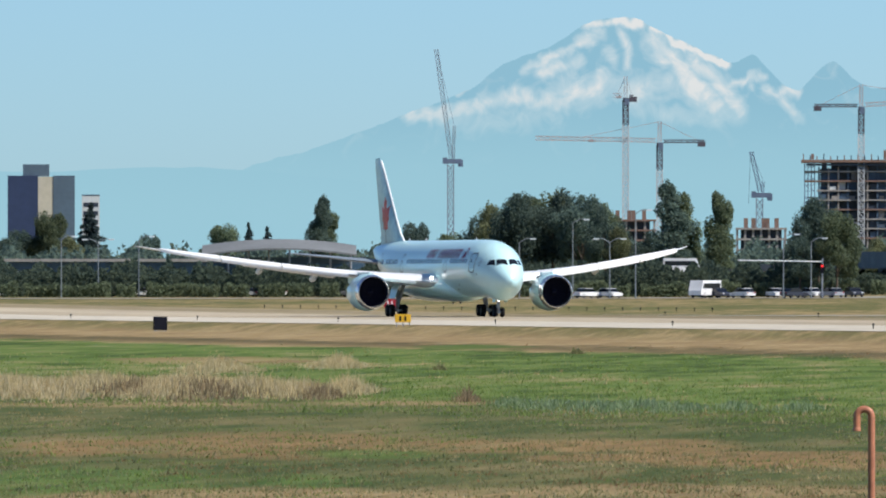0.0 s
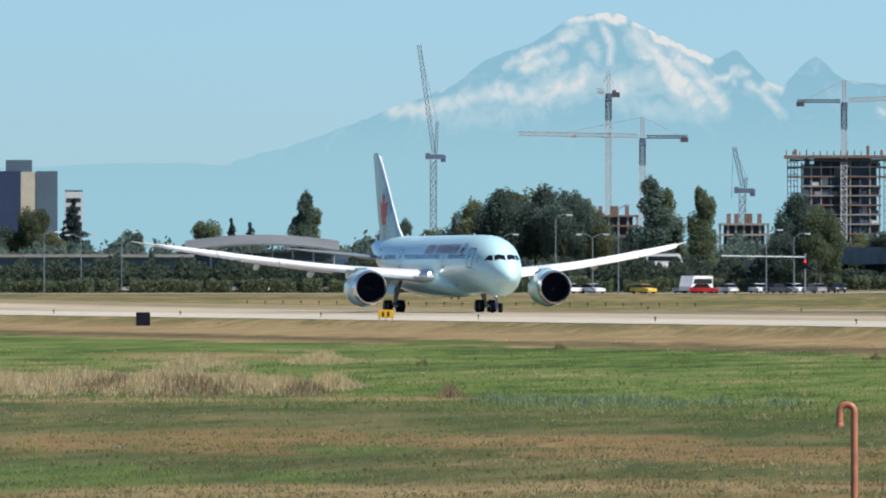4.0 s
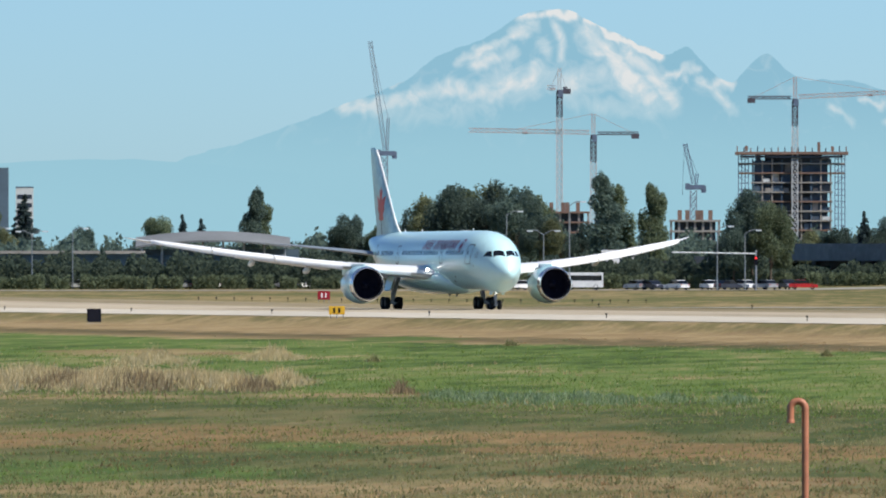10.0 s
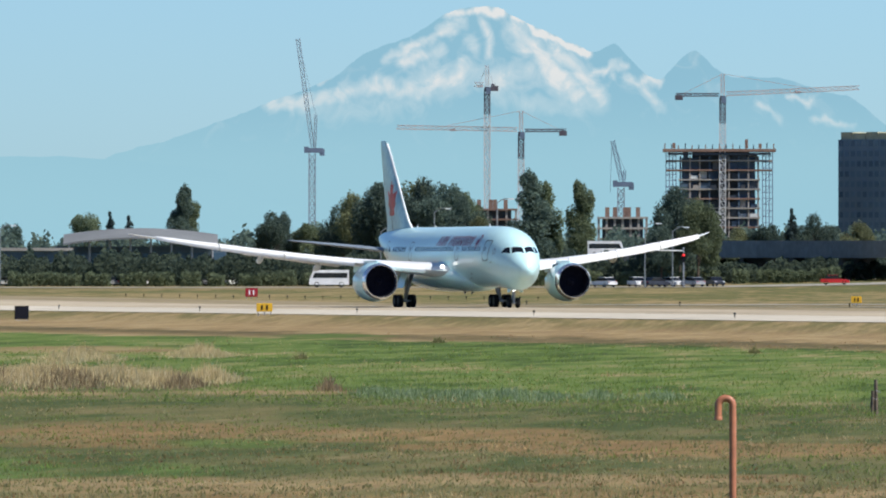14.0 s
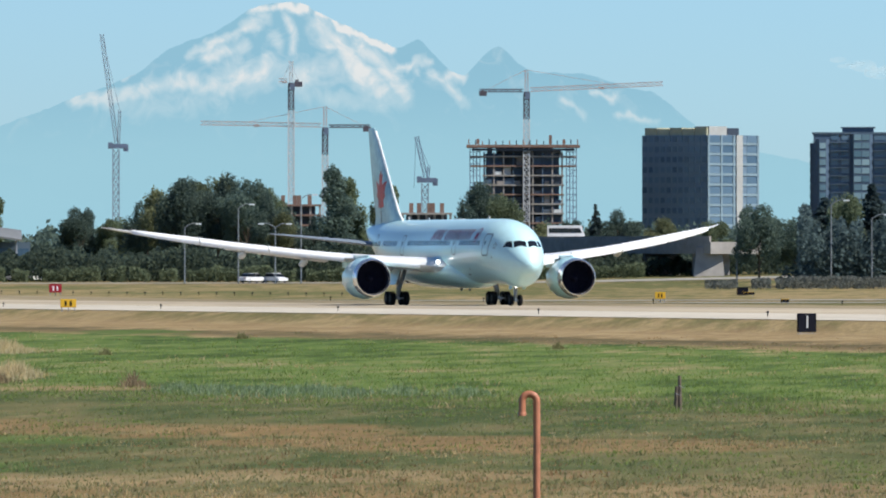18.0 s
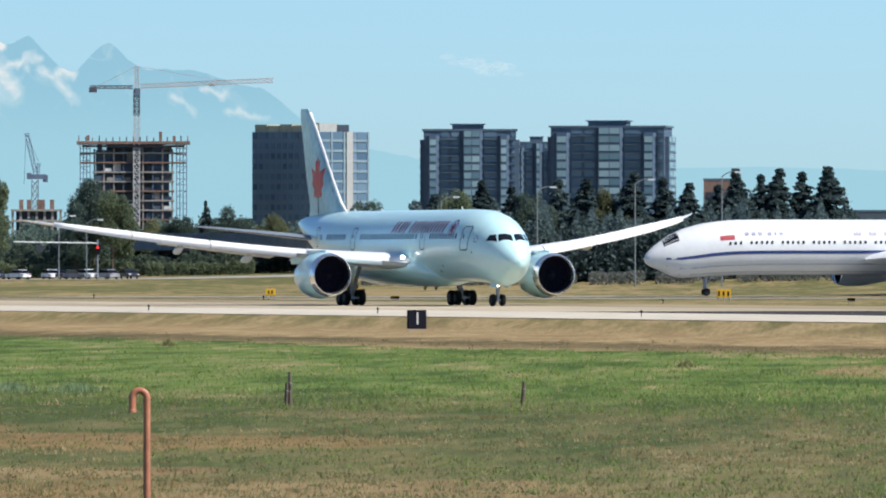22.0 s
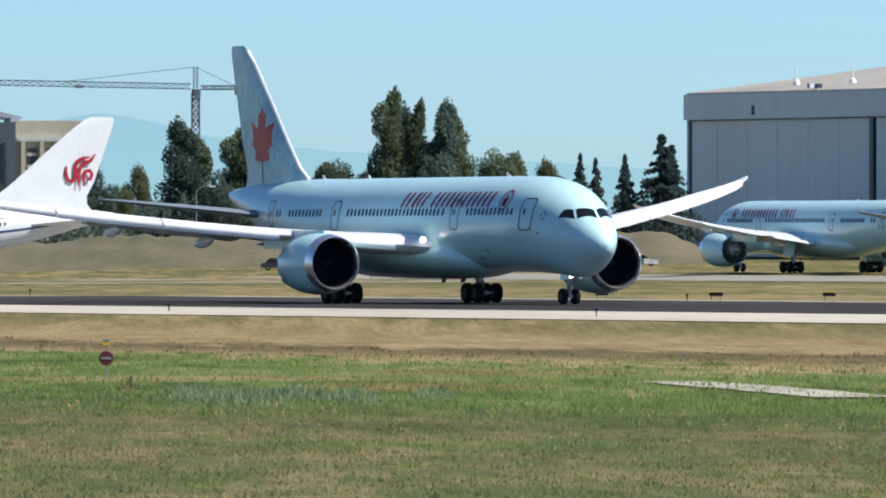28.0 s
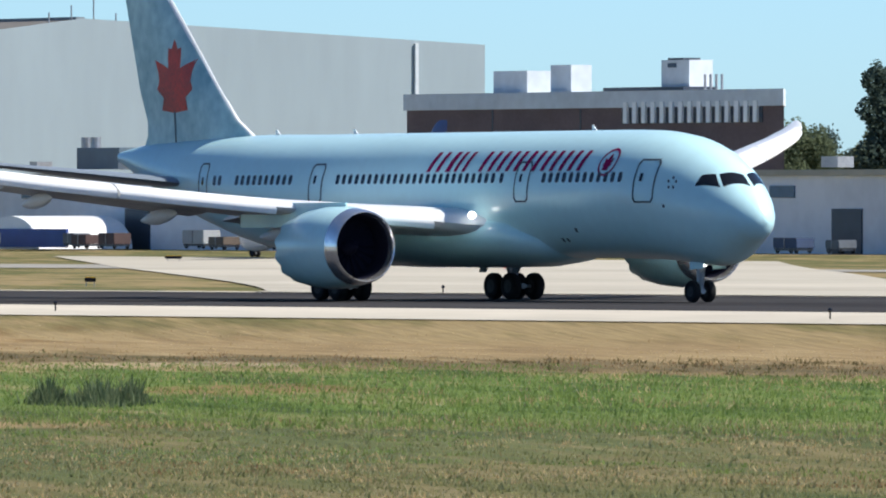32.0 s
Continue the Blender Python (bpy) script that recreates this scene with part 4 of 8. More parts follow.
# haze is set into these glowing colours; no air is modelled
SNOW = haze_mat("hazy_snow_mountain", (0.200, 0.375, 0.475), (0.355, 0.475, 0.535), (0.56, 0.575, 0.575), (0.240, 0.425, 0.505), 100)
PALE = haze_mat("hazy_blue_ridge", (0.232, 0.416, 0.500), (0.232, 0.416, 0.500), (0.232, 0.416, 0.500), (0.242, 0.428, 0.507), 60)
# crest line by bearing and height; snow fields by breadth, depth of cover and line
VOLCANO = [(78.2, 12), (77.4, 22), (76.7, 38), (76.2, 50), (75.8, 61), (75.54, 69), (75.26, 78), (75.17, 82), (74.98, 93), (74.73, 101), (74.61, 107), (74.56, 110), (74.38, 113), (74.26, 112), (74.23, 109), (74.20, 108), (74.01, 101), (73.85, 95), (73.76, 92), (73.71, 94), (73.66, 96), (73.58, 90), (73.47, 82), (73.41, 80), (73.36, 84), (73.23, 93), (73.11, 85), (73.01, 81), (72.78, 81), (72.60, 77), (72.32, 69), (72.20, 60), (72.06, 52), (71.50, 40), (70.90, 30)]
SUMMIT_SNOW = [
    (2.3, 1.00, [(74.55, 109), (74.36, 112), (74.27, 111)]),
    (3.0, 0.80, [(74.58, 102), (74.49, 105)]),
    (1.8, 0.70, [(74.37, 105), (74.32, 96), (74.33, 89)]),
    (1.8, 1.25, [(74.20, 107), (74.01, 99), (73.80, 92)]),
    (4.8, 0.95, [(74.19, 101), (74.05, 90), (73.98, 80), (73.85, 72)]),
    (3.8, 0.85, [(73.97, 93), (73.85, 84), (73.73, 69)]),
    (2.5, 0.50, [(74.45, 96), (74.42, 92)]),
]
WEST_SNOW = [
    (2.3, 0.80, [(74.88, 90), (74.67, 96), (74.51, 103)]),
    (3.3, 0.75, [(74.79, 87), (74.61, 91)]),
    (2.3, 0.60, [(74.63, 92), (74.64, 84)]),
    (3.8, 0.85, [(75.51, 69), (75.25, 70), (74.95, 76), (74.73, 72), (74.49, 79)]),
    (5.1, 0.45, [(75.26, 64), (74.73, 66)]),
    (1.0, 0.60, [(75.25, 79), (75.19, 81)]),
    (6.1, 0.70, [(74.67, 75), (74.48, 80), (74.29, 76), (74.11, 81)]),
    (2.0, 0.70, [(74.48, 86), (74.48, 79)]),
    (3.8, 0.50, [(74.26, 68), (73.72, 65)]),
]
EAST_SNOW = [
    (2.0, 0.80, [(73.78, 80), (73.60, 86)]),
    (1.5, 0.70, [(73.67, 85), (73.66, 79)]),
    (2.3, 0.85, [(73.58, 79), (73.49, 78), (73.41, 81)]),
    (2.5, 0.65, [(73.49, 74), (73.41, 67)]),
    (1.5, 0.70, [(72.88, 69), (72.76, 61)]),
    (1.5, 0.75, [(72.72, 72), (72.59, 69)]),
    (1.8, 0.80, [(72.57, 60), (72.37, 58)]),
]
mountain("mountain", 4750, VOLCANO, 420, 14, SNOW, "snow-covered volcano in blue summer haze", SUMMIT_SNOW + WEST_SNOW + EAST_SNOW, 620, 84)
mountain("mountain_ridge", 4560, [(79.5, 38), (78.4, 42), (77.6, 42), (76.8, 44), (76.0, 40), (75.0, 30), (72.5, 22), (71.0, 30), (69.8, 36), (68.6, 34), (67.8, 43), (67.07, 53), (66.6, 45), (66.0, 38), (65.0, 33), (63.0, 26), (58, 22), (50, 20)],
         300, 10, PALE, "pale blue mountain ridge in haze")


def cloud(name, b, z, w, h):
    """A thin wisp of fair-weather cloud."""
    bm = bmesh.new()
    rnd = random.Random(int(b * 100))
    for k in range(9):
        s = (k - 4) / 4.5
        bmesh.ops.create_icosphere(bm, subdivisions=2, radius=1.0, matrix=Matrix.Translation((s * w / 2, 0, -0.25 * h * s + rnd.uniform(-0.2, 0.2) * h)) @ Matrix.Diagonal((w * rnd.uniform(0.1, 0.2), 6, h * rnd.uniform(0.15, 0.35) * (1 - 0.6 * abs(s)), 1)))
    p = spot(b, 4780, z)
    ob = part(name, bm, M_CLOUD, None, smooth=180, m=pose(p.x, p.y, p.z, 0, 0, b))
    return tagged(ob, "thin white wisp of cloud", "cloud")


# the wisp emits its brightness in place of sunlight
M_CLOUD = bpy.data.materials.new("thin_cloud")
M_CLOUD.use_nodes = True
cn, cl = M_CLOUD.node_tree.nodes, M_CLOUD.node_tree.links
cn.remove(cn["Principled BSDF"])
c_em, c_tr, c_mx, c_no = cn.new("ShaderNodeEmission"), cn.new("ShaderNodeBsdfTransparent"), cn.new("ShaderNodeMixShader"), cn.new("ShaderNodeTexNoise")
c_em.inputs[0].default_value = (0.40, 0.53, 0.59, 1)
c_no.inputs["Scale"].default_value = 0.12
c_no.inputs["Detail"].default_value = 5
c_rp = cn.new("ShaderNodeMapRange")
c_rp.inputs[1].default_value, c_rp.inputs[2].default_value = 0.40, 0.75
c_rp.inputs[4].default_value = 0.55
c_tc = cn.new("ShaderNodeTexCoord")
cl.new(c_tc.outputs["Object"], c_no.inputs["Vector"])
cl.new(c_no.outputs[0], c_rp.inputs[0])
cl.new(c_rp.outputs[0], c_mx.inputs[0])
cl.new(c_tr.outputs[0], c_mx.inputs[1])
cl.new(c_em.outputs[0], c_mx.inputs[2])
cl.new(c_mx.outputs[0], cn["Material Output"].inputs[0])
cloud("cloud", 71.2, 83, 34, 12)
cloud("cloud", 72.7, 76, 14, 7)

# ---- far buildings ----
M_GREYWALL = node_mat("dark_grey_cladding", (0.080, 0.122, 0.165), 0.6, 0, 0.12, 0.15)
M_GLASS_B = node_mat("blue_office_glass", (0.062, 0.118, 0.185), 0.25, 0.0, 0.2, 0.3)
M_OFFICE = node_mat("slate_office_frame", (0.125, 0.195, 0.265), 0.6, 0, 0.1, 0.15)
M_BAND = node_mat("pale_spandrel", (0.55, 0.58, 0.58), 0.6, 0, 0.08, 0.2)
M_BEIGE = node_mat("beige_concrete", (0.50, 0.46, 0.36), 0.8, 0, 0.12, 0.1)
M_CONC = node_mat("raw_concrete", (0.30, 0.28, 0.26), 0.9, 0, 0.2, 0.2)
M_RUST = node_mat("rust_formwork", (0.22, 0.14, 0.11), 0.85, 0, 0.25, 0.3)
M_TOWER = node_mat("blue_grey_tower_wall", (0.066, 0.108, 0.165), 0.6, 0, 0.15, 0.15)
M_PIER = node_mat("pale_grey_pier", (0.12, 0.15, 0.175), 0.8, 0, 0.1, 0.1)
M_HOTEL = node_mat("grey_hotel_wall", (0.070, 0.100, 0.125), 0.8, 0, 0.12, 0.1)
M_DARKWALL = node_mat("dark_window_strip", (0.035, 0.045, 0.065), 0.35, 0, 0.2, 0.3)
M_CRANE_R = node_mat("faded_red_crane_steel", (0.46, 0.38, 0.37), 0.6, 0.1, 0.15, 1)
M_CRANE_D = node_mat("dark_crane_steel", (0.085, 0.075, 0.095), 0.6, 0.1, 0.2, 1)
M_CRANE_W = node_mat("pale_crane_steel", (0.52, 0.54, 0.56), 0.55, 0.1, 0.1, 1)
M_CRANE_G = node_mat("slate_crane_steel", (0.24, 0.30, 0.36), 0.55, 0.1, 0.12, 1)
M_CRANE_B = node_mat("blue_grey_crane_steel", (0.13, 0.17, 0.25), 0.55, 0.1, 0.15, 1)


M_SPANDREL = node_mat("grey_blue_spandrel", (0.19, 0.27, 0.32), 0.6, 0, 0.1, 0.2)
M_PILASTER = node_mat("grey_office_concrete", (0.36, 0.37, 0.36), 0.75, 0, 0.1, 0.15)
M_SCREEN = node_mat("yellowish_roof_screen", (0.40, 0.39, 0.27), 0.7, 0, 0.2, 0.6)


def pane_mat(name, low, high):
    """Window glass whose curtains and reflections differ from pane to pane."""
    m = node_mat(name, high, 0.25, 0.0, 0.2, 0.3)
    n, l = m.node_tree.nodes, m.node_tree.links
    info, r = n.new("ShaderNodeObjectInfo"), n.new("ShaderNodeValToRGB")
    r.color_ramp.elements[0].color, r.color_ramp.elements[1].color = (*low, 1), (*high, 1)
    l.new(info.outputs["Random"], r.inputs[0])
    l.new(r.outputs[0], n["Principled BSDF"].inputs["Base Color"])
    return m


M_GLASS_V = pane_mat("slate_window_glass", (0.050, 0.100, 0.160), (0.125, 0.200, 0.275))
M_GLASS_P = pane_mat("green_bay_glass", (0.090, 0.170, 0.225), (0.27, 0.40, 0.45))


def box_part(name, c, s, material, parent, label="", rz=0.0, top=1.0, bevel=0.0):
    return part(name, box(bmesh.new(), c, s, rz, top, bevel), material, parent, label)


def panes(parent, o, ux, n_out, cols, rows, cw, rh, pw, ph, material, name="window", skip=None):
    """A grid of glass panes on a facade: o lower left corner, ux along it, n_out outward."""
    bm = bmesh.new()
    ux, n_out = Vector(ux), Vector(n_out)
    flat(bm, [ux * (-pw / 2) - Vector((0, 0, ph / 2)), ux * (pw / 2) - Vector((0, 0, ph / 2)), ux * (pw / 2) + Vector((0, 0, ph / 2)), ux * (-pw / 2) + Vector((0, 0, ph / 2))], n_out * 0.12)
    me = mesh_of(name, bm, material)
    for r in range(rows):
        for c in range(cols):
            if skip and skip(c, r):
                continue
            p = Vector(o) + ux * ((c + 0.5) * cw) + Vector((0, 0, (r + 0.5) * rh))
            part(name, me, None, parent, m=Matrix.Translation(p))


def stand(b, d, z=0.0, turn=0.0):
    p = spot(b, d, z)
    return pose(p.x, p.y, p.z, 0, 0, b + turn)


def office_block():
    ob = thing("office_building", stand(72.09, 3500), "twelve-storey glass office block with a pale screened roof", "building")
    c40, s40 = math.cos(radians(40)), math.sin(radians(40))
    L1, L2, H = 28.3, 26.6, 40.6
    la, rb, up = Vector((-c40, s40, 0)), Vector((s40, c40, 0)), Vector((0, 0, 1))
    base = [Vector((0, 0, 0)), rb * L2, rb * L2 + la * L1, la * L1]
    part("wall", flat(bmesh.new(), base, (0, 0, H)), M_OFFICE, ob)
    nl, nr = Vector((-s40, -c40, 0)), Vector((c40, -s40, 0))
    panes(ob, la * L1 + Vector((0, 0, 0.4)), -la, nl, 11, 12, L1 / 11, H / 12, L1 / 11 - 0.9, H / 12 - 1.5, M_GLASS_V)
    panes(ob, Vector((0, 0, 0.4)), rb, nr, 4, 12, L2 / 4, H / 12, L2 / 4 - 0.9, H / 12 - 1.1, M_GLASS_V, skip=lambda c, r: c == 2)
    for r in range(12):
        q = Vector((0, 0, r * H / 12 + 0.1)) + nr * 0.02
        part("spandrel", flat(bmesh.new(), [q, q + rb * L2, q + rb * L2 + up * 0.8, q + up * 0.8], nr * 0.25), M_SPANDREL, ob)
    for k in (0.0, 0.25, 0.49, 0.96):
        q = rb * (L2 * k) + nr * 0.05
        part("mullion", flat(bmesh.new(), [q, q + rb * 0.8, q + rb * 0.8 + up * H, q + up * H], nr * 0.3), M_SPANDREL, ob)
    q = rb * (L2 * 0.55) + nr * 0.1
    part("pilaster", flat(bmesh.new(), [q, q + rb * (L2 * 0.12), q + rb * (L2 * 0.12) + up * H, q + up * H], nr * 0.35), M_PILASTER, ob, "pale concrete pilaster")
    for k in range(5):
        q = la * (1.0 + 5.4 * k) + rb * 0.8 + up * H
        part("roof_screen", flat(bmesh.new(), [q, q + la * 5.2, q + la * 5.2 + rb * 9, q + rb * 9], up * (2.1 if k % 2 else 2.5)), M_SCREEN, ob, "yellowish louvred roof screen")
    q = rb * 1.6 + la * 0.5 + up * H
    part("roof_hut", flat(bmesh.new(), [q, q + rb * 9, q + rb * 9 + la * 6, q + la * 6], up * 2.9), M_PILASTER, ob, "pale plant hut")
    q = rb * 11 + la * 0.6 + up * H
    part("roof_vent", flat(bmesh.new(), [q, q + rb * 6, q + rb * 6 + la * 6, q + la * 6], up * 2.4), M_DARKWALL, ob, "dark louvred vent")


def tower(b, d, w, h, turn, label, name="apartment_tower", floors=15, bays=((0.03, 0.17), (0.40, 0.64), (0.80, 0.93))):
    """An apartment tower: dark piers, glazed bays that stand proud, recessed balconies, a stepped roof."""
    ob = thing(name, stand(b, d, 0, turn), label, "building", "towers behind the airfield")
    dp, fh = w * 0.7, h / floors
    box_part("wall", (0, dp / 2, h / 2), (w, dp, h), M_TOWER, ob)
    box_part("corner_wing", (0, dp / 2 + 1.5, h * 0.465), (w * 1.07, dp - 3, h * 0.93), M_TOWER, ob)
    box_part("parapet", (0, dp / 2, h + 0.3), (w * 1.03, dp * 1.03, 0.6), M_GREYWALL, ob, "thin overhanging roof slab")
    box_part("penthouse", (-w * 0.02, dp / 2, h + 1.2), (w * 0.34, dp * 0.5, 1.6), M_TOWER, ob)
    box_part("penthouse_roof", (-w * 0.02, dp / 2, h + 2.1), (w * 0.38, dp * 0.55, 0.3), M_GREYWALL, ob)
    last = 0.0
    for a, c in (*bays, (1.0, 1.0)):
        # recess between two bays: balcony slabs and dark doors
        if a - last > 0.05:
            n = max(1, int((a - last) * w / 3.2))
            panes(ob, (-w / 2 + last * w, 0, 0.3), (1, 0, 0), (0, -1, 0), n, floors, (a - last) * w / n, fh, (a - last) * w / n - 0.9, fh - 0.9, M_GLASS_V)
            for r in range(1, floors):
                box_part("balcony", (-w / 2 + (last + a) / 2 * w, -0.45, r * fh), ((a - last) * w * 0.86, 0.9, 0.22), M_GREYWALL, ob)
        if c > a:
            top = h * (0.96 if a > 0.7 or a < 0.1 else 1.0)
            x0, x1 = -w / 2 + a * w, -w / 2 + c * w
            part("glazed_bay", flat(bmesh.new(), [(x0, 0, 0), (x0 + 0.9, -1.5, 0), (x1 - 0.9, -1.5, 0), (x1, 0, 0)], (0, 0, top)), M_TOWER, ob)
            n = max(1, int((c - a) * w / 2.8))
            panes(ob, (x0 + 0.9, -1.5, 0.3), (1, 0, 0), (0, -1, 0), n, floors - 1 if top < h else floors, (x1 - x0 - 1.8) / n, fh, (x1 - x0 - 1.8) / n - 0.25, fh - 0.8, M_GLASS_P)
        last = c
    cs = max(3, int(dp / 4))
    for sx, nx in ((w * 0.535, 1), (-w * 0.535, -1)):
        panes(ob, (sx, 3, 0.3), (0, 1, 0), (nx, 0, 0), cs, floors - 1, (dp - 3.2) / cs, fh, (dp - 3.2) / cs - 0.7, fh - 0.8, M_GLASS_P if nx > 0 else M_GLASS_V)
    return ob


def skeleton_tower():
    ob = thing("unfinished_tower", stand(73.087, 3500), "concrete tower shell under construction with rusty formwork and scaffolding", "building")
    w, dp, n, fh = 27.0, 26.0, 11, 3.15
    g = random.Random(19)
    for k in range(n):
        box_part("floor_slab", (0, dp / 2, 2 + k * fh), (w if k < n - 2 else w + 8, dp, 0.5), M_RUST if k in (3, 6, 9) else M_CONC, ob)
    box_part("top_formwork", (0, dp / 2, 2 + n * fh + 0.3), (w + 10.5, dp + 4, 0.9), M_RUST, ob, "rust-brown formwork deck")
    box_part("formwork_beam", (0, -1.0, 2 + n * fh - 0.9), (w + 7, 1.2, 0.7), M_DARKWALL, ob)
    # dark core stands in for the shaded interior of the open shell
    box_part("core", (0.5, dp * 0.5, 18.5), (w * 0.7, dp * 0.5, 36), M_DARKWALL, ob)
    for x in (-0.36, 0.34):
        box_part("shear_wall", (x * w, dp * 0.3, 17.5), (w * 0.2, dp * 0.4, 34), M_TOWER, ob)
    for i in range(9):
        x = -w / 2 + 0.6 + i * (w - 1.2) / 8
        for y in (0.6, dp - 0.6):
            box_part("column", (x, y, 18.5), (0.5, 0.5, 33), M_CONC if i % 3 else M_TOWER, ob)
    # half-closed bays, props and hoardings
    for k in range(n):
        for i in range(8):
            if g.random() < 0.62:
                x = -w / 2 + 0.6 + (i + 0.5) * (w - 1.2) / 8
                hh = fh * g.choice((0.35, 0.6, 0.8))
                box_part("infill_panel", (x + g.uniform(-0.4, 0.4), g.uniform(0.3, 3), 2.3 + k * fh + hh / 2), (g.uniform(1.4, 3.0), 0.15, hh), g.choice((M_TOWER, M_DARKWALL, M_DARKWALL, M_CONC, M_BAND if k % 4 == 0 else M_TOWER)), ob)
    for sx in (-1, 1):
        bm = bmesh.new()
        for j in range(4):
            x = sx * (w / 2 + 0.8 + 1.1 * j)
            bar(bm, (x, 0.5, 8), (x, 0.5, 37), 0.20)
            bar(bm, (x, 3.0, 8), (x, 3.0, 37), 0.14)
        for k in range(14):
            z = 9 + k * 2
            bar(bm, (sx * (w / 2 + 0.8), 0.5, z), (sx * (w / 2 + 4.2), 0.5, z), 0.14)
            if k % 2:
                bar(bm, (sx * (w / 2 + 0.8), 0.5, z), (sx * (w / 2 + 4.2), 0.5, z + 2), 0.10)
        part("scaffolding", bm, M_CRANE_B, ob, "grey scaffolding frame")
    for k in range(17):
        x = -w / 2 - 4.5 + k * (w + 9) / 16
        box_part("edge_post", (x, -1.6, 37.9 + g.uniform(-0.2, 0.5)), (0.35, 0.35, g.uniform(1.2, 2.4)), M_DARKWALL if k % 2 else M_RUST, ob)
    for x, hh in ((-15, 1.8), (9, 3.0), (13.5, 1.6)):
        box_part("wall_form", (x, 4, 37.6 + hh / 2), (1.0, 1.2, hh), M_RUST, ob)


def low_site(b, d, w, h, label, mat_a):
    ob = thing("building_site", stand(b, d), label, "building")
    for k in range(max(1, int(h / 3.2))):
        box_part("floor_slab", (0, 6, 1 + (k + 1) * 3.2), (w, 12, 0.6), mat_a, ob)
        for i in range(7):
            box_part("column", (-w / 2 + 0.5 + i * (w - 1) / 6, 1, 1 + (k + 0.5) * 3.2), (0.7, 0.7, 3.2), M_CONC, ob)
    top = 1 + int(h / 3.2) * 3.2
    for x in (-0.3, -0.15, 0.05, 0.12, 0.3):
        box_part("core_stub", (x * w, 4, top + 1.6), (1.3, 1.3, 3.2), M_RUST, ob)
    box_part("core", (0, 8, top / 2), (w * 0.8, 5, top), M_DARKWALL, ob)


def hotel():
    ob = thing("hotel_building", stand(67.9, 2600), "broad grey airport hotel with dark window bays and a peaked roof", "building")
    box_part("wall", (-13.5, 8, 14.5), (36, 16, 29), M_HOTEL, ob)
    box_part("wing_wall", (-30.5, 8, 14.0), (4.5, 17, 28), M_HOTEL, ob)
    box_part("wing_cap", (-30.5, 7, 28.5), (4.9, 15.4, 1.2), M_HOTEL, ob)
    box_part("centre_wall", (9.0, 7, 15.2), (13, 18, 30.4), M_HOTEL, ob)
    box_part("beige_wall", (23.5, 10, 15.4), (16, 18, 30.8), M_BEIGE, ob, "pale beige end block")
    for x, w in ((-25.2, 6.0), (-15.7, 6.0), (-6.2, 6.0), (1.2, 4.0)):
        box_part("window_bay", (x, 0.1, 12.6), (w, 0.5, 25), M_DARKWALL, ob, "dark glazed bay")
        for k in range(7):
            box_part("sill", (x, -0.25, 2.5 + k * 3.4), (w, 0.2, 0.25), M_GLASS_B, ob)
        for sx in (-1, 1):
            box_part("pier", (x + sx * (w / 2 + 0.6), -0.5, 13.4), (1.1, 1.2, 26.8), M_PIER, ob, "pale vertical pier")
    for k in range(4):
        box_part("window_slot", (5.0 + k * 2.6, -2.1, 13), (0.9, 0.4, 25), M_DARKWALL, ob)
    for x in (19.6, 24.4, 28.6):
        box_part("window_bay", (x, 0.9, 12), (2.6, 0.5, 24), M_DARKWALL, ob)
        for k in range(8):
            box_part("sill", (x, 0.6, 1.5 + k * 3.0), (2.6, 0.2, 0.8), M_BEIGE, ob)
    for x in (17.4, 22.0, 26.6):
        box_part("pier", (x, 0.5, 13), (1.0, 1.4, 26), M_BEIGE, ob)
    box_part("cornice", (23.5, 0.6, 26.2), (15.4, 1.0, 1.0), M_BAND, ob, "pale cornice")
    # folded tent roof round the lift room
    bm = bmesh.new()
    n = 12
    apex = [bm.verts.new((2.3 + 5.2 * math.cos(2 * math.pi * k / n), 9 + 4 * math.sin(2 * math.pi * k / n), 34.0)) for k in range(n)]
    foot = [bm.verts.new((2.3 + 15 * math.cos(2 * math.pi * k / n), 9 + 9 * math.sin(2 * math.pi * k / n), 30.3 + (0.0 if k % 2 else 1.5))) for k in range(n)]
    for k in range(n):
        j = (k + 1) % n
        bm.faces.new((foot[k], foot[j], apex[j], apex[k]))
    bm.faces.new(apex)
    bm.faces.new(foot[::-1])
    part("peaked_roof", bm, M_PIER, ob, "pale folded tent roof")
    box_part("roof_room", (2.3, 9, 35.2), (9.0, 6, 2.8), M_GREYWALL, ob)
    box_part("parapet", (-11.5, 8, 29.6), (30, 16.4, 1.4), M_HOTEL, ob)
    for x in (-20, -4, 10.5, 13.5):
        box_part("roof_unit", (x, 4, 30.9), (1.6, 1.6, 1.2), M_PIER, ob)


def plain_block(b, d, w, h, dp, material, label, name="building"):
    ob = thing(name, stand(b, d), label, "building")
    box_part("wall", (0, dp / 2, h / 2), (w, dp, h), material, ob)
    box_part("parapet", (0, dp / 2, h + 0.25), (w * 1.02, dp * 1.02, 0.5), M_GREYWALL, ob)
    n = max(2, int(w / 4))
    panes(ob, (-w / 2, 0, 0.5), (1, 0, 0), (0, -1, 0), n, max(1, int(h / 3.4)), w / n, 3.4, w / n - 1.2, 1.7, M_DARKWALL)
    return ob


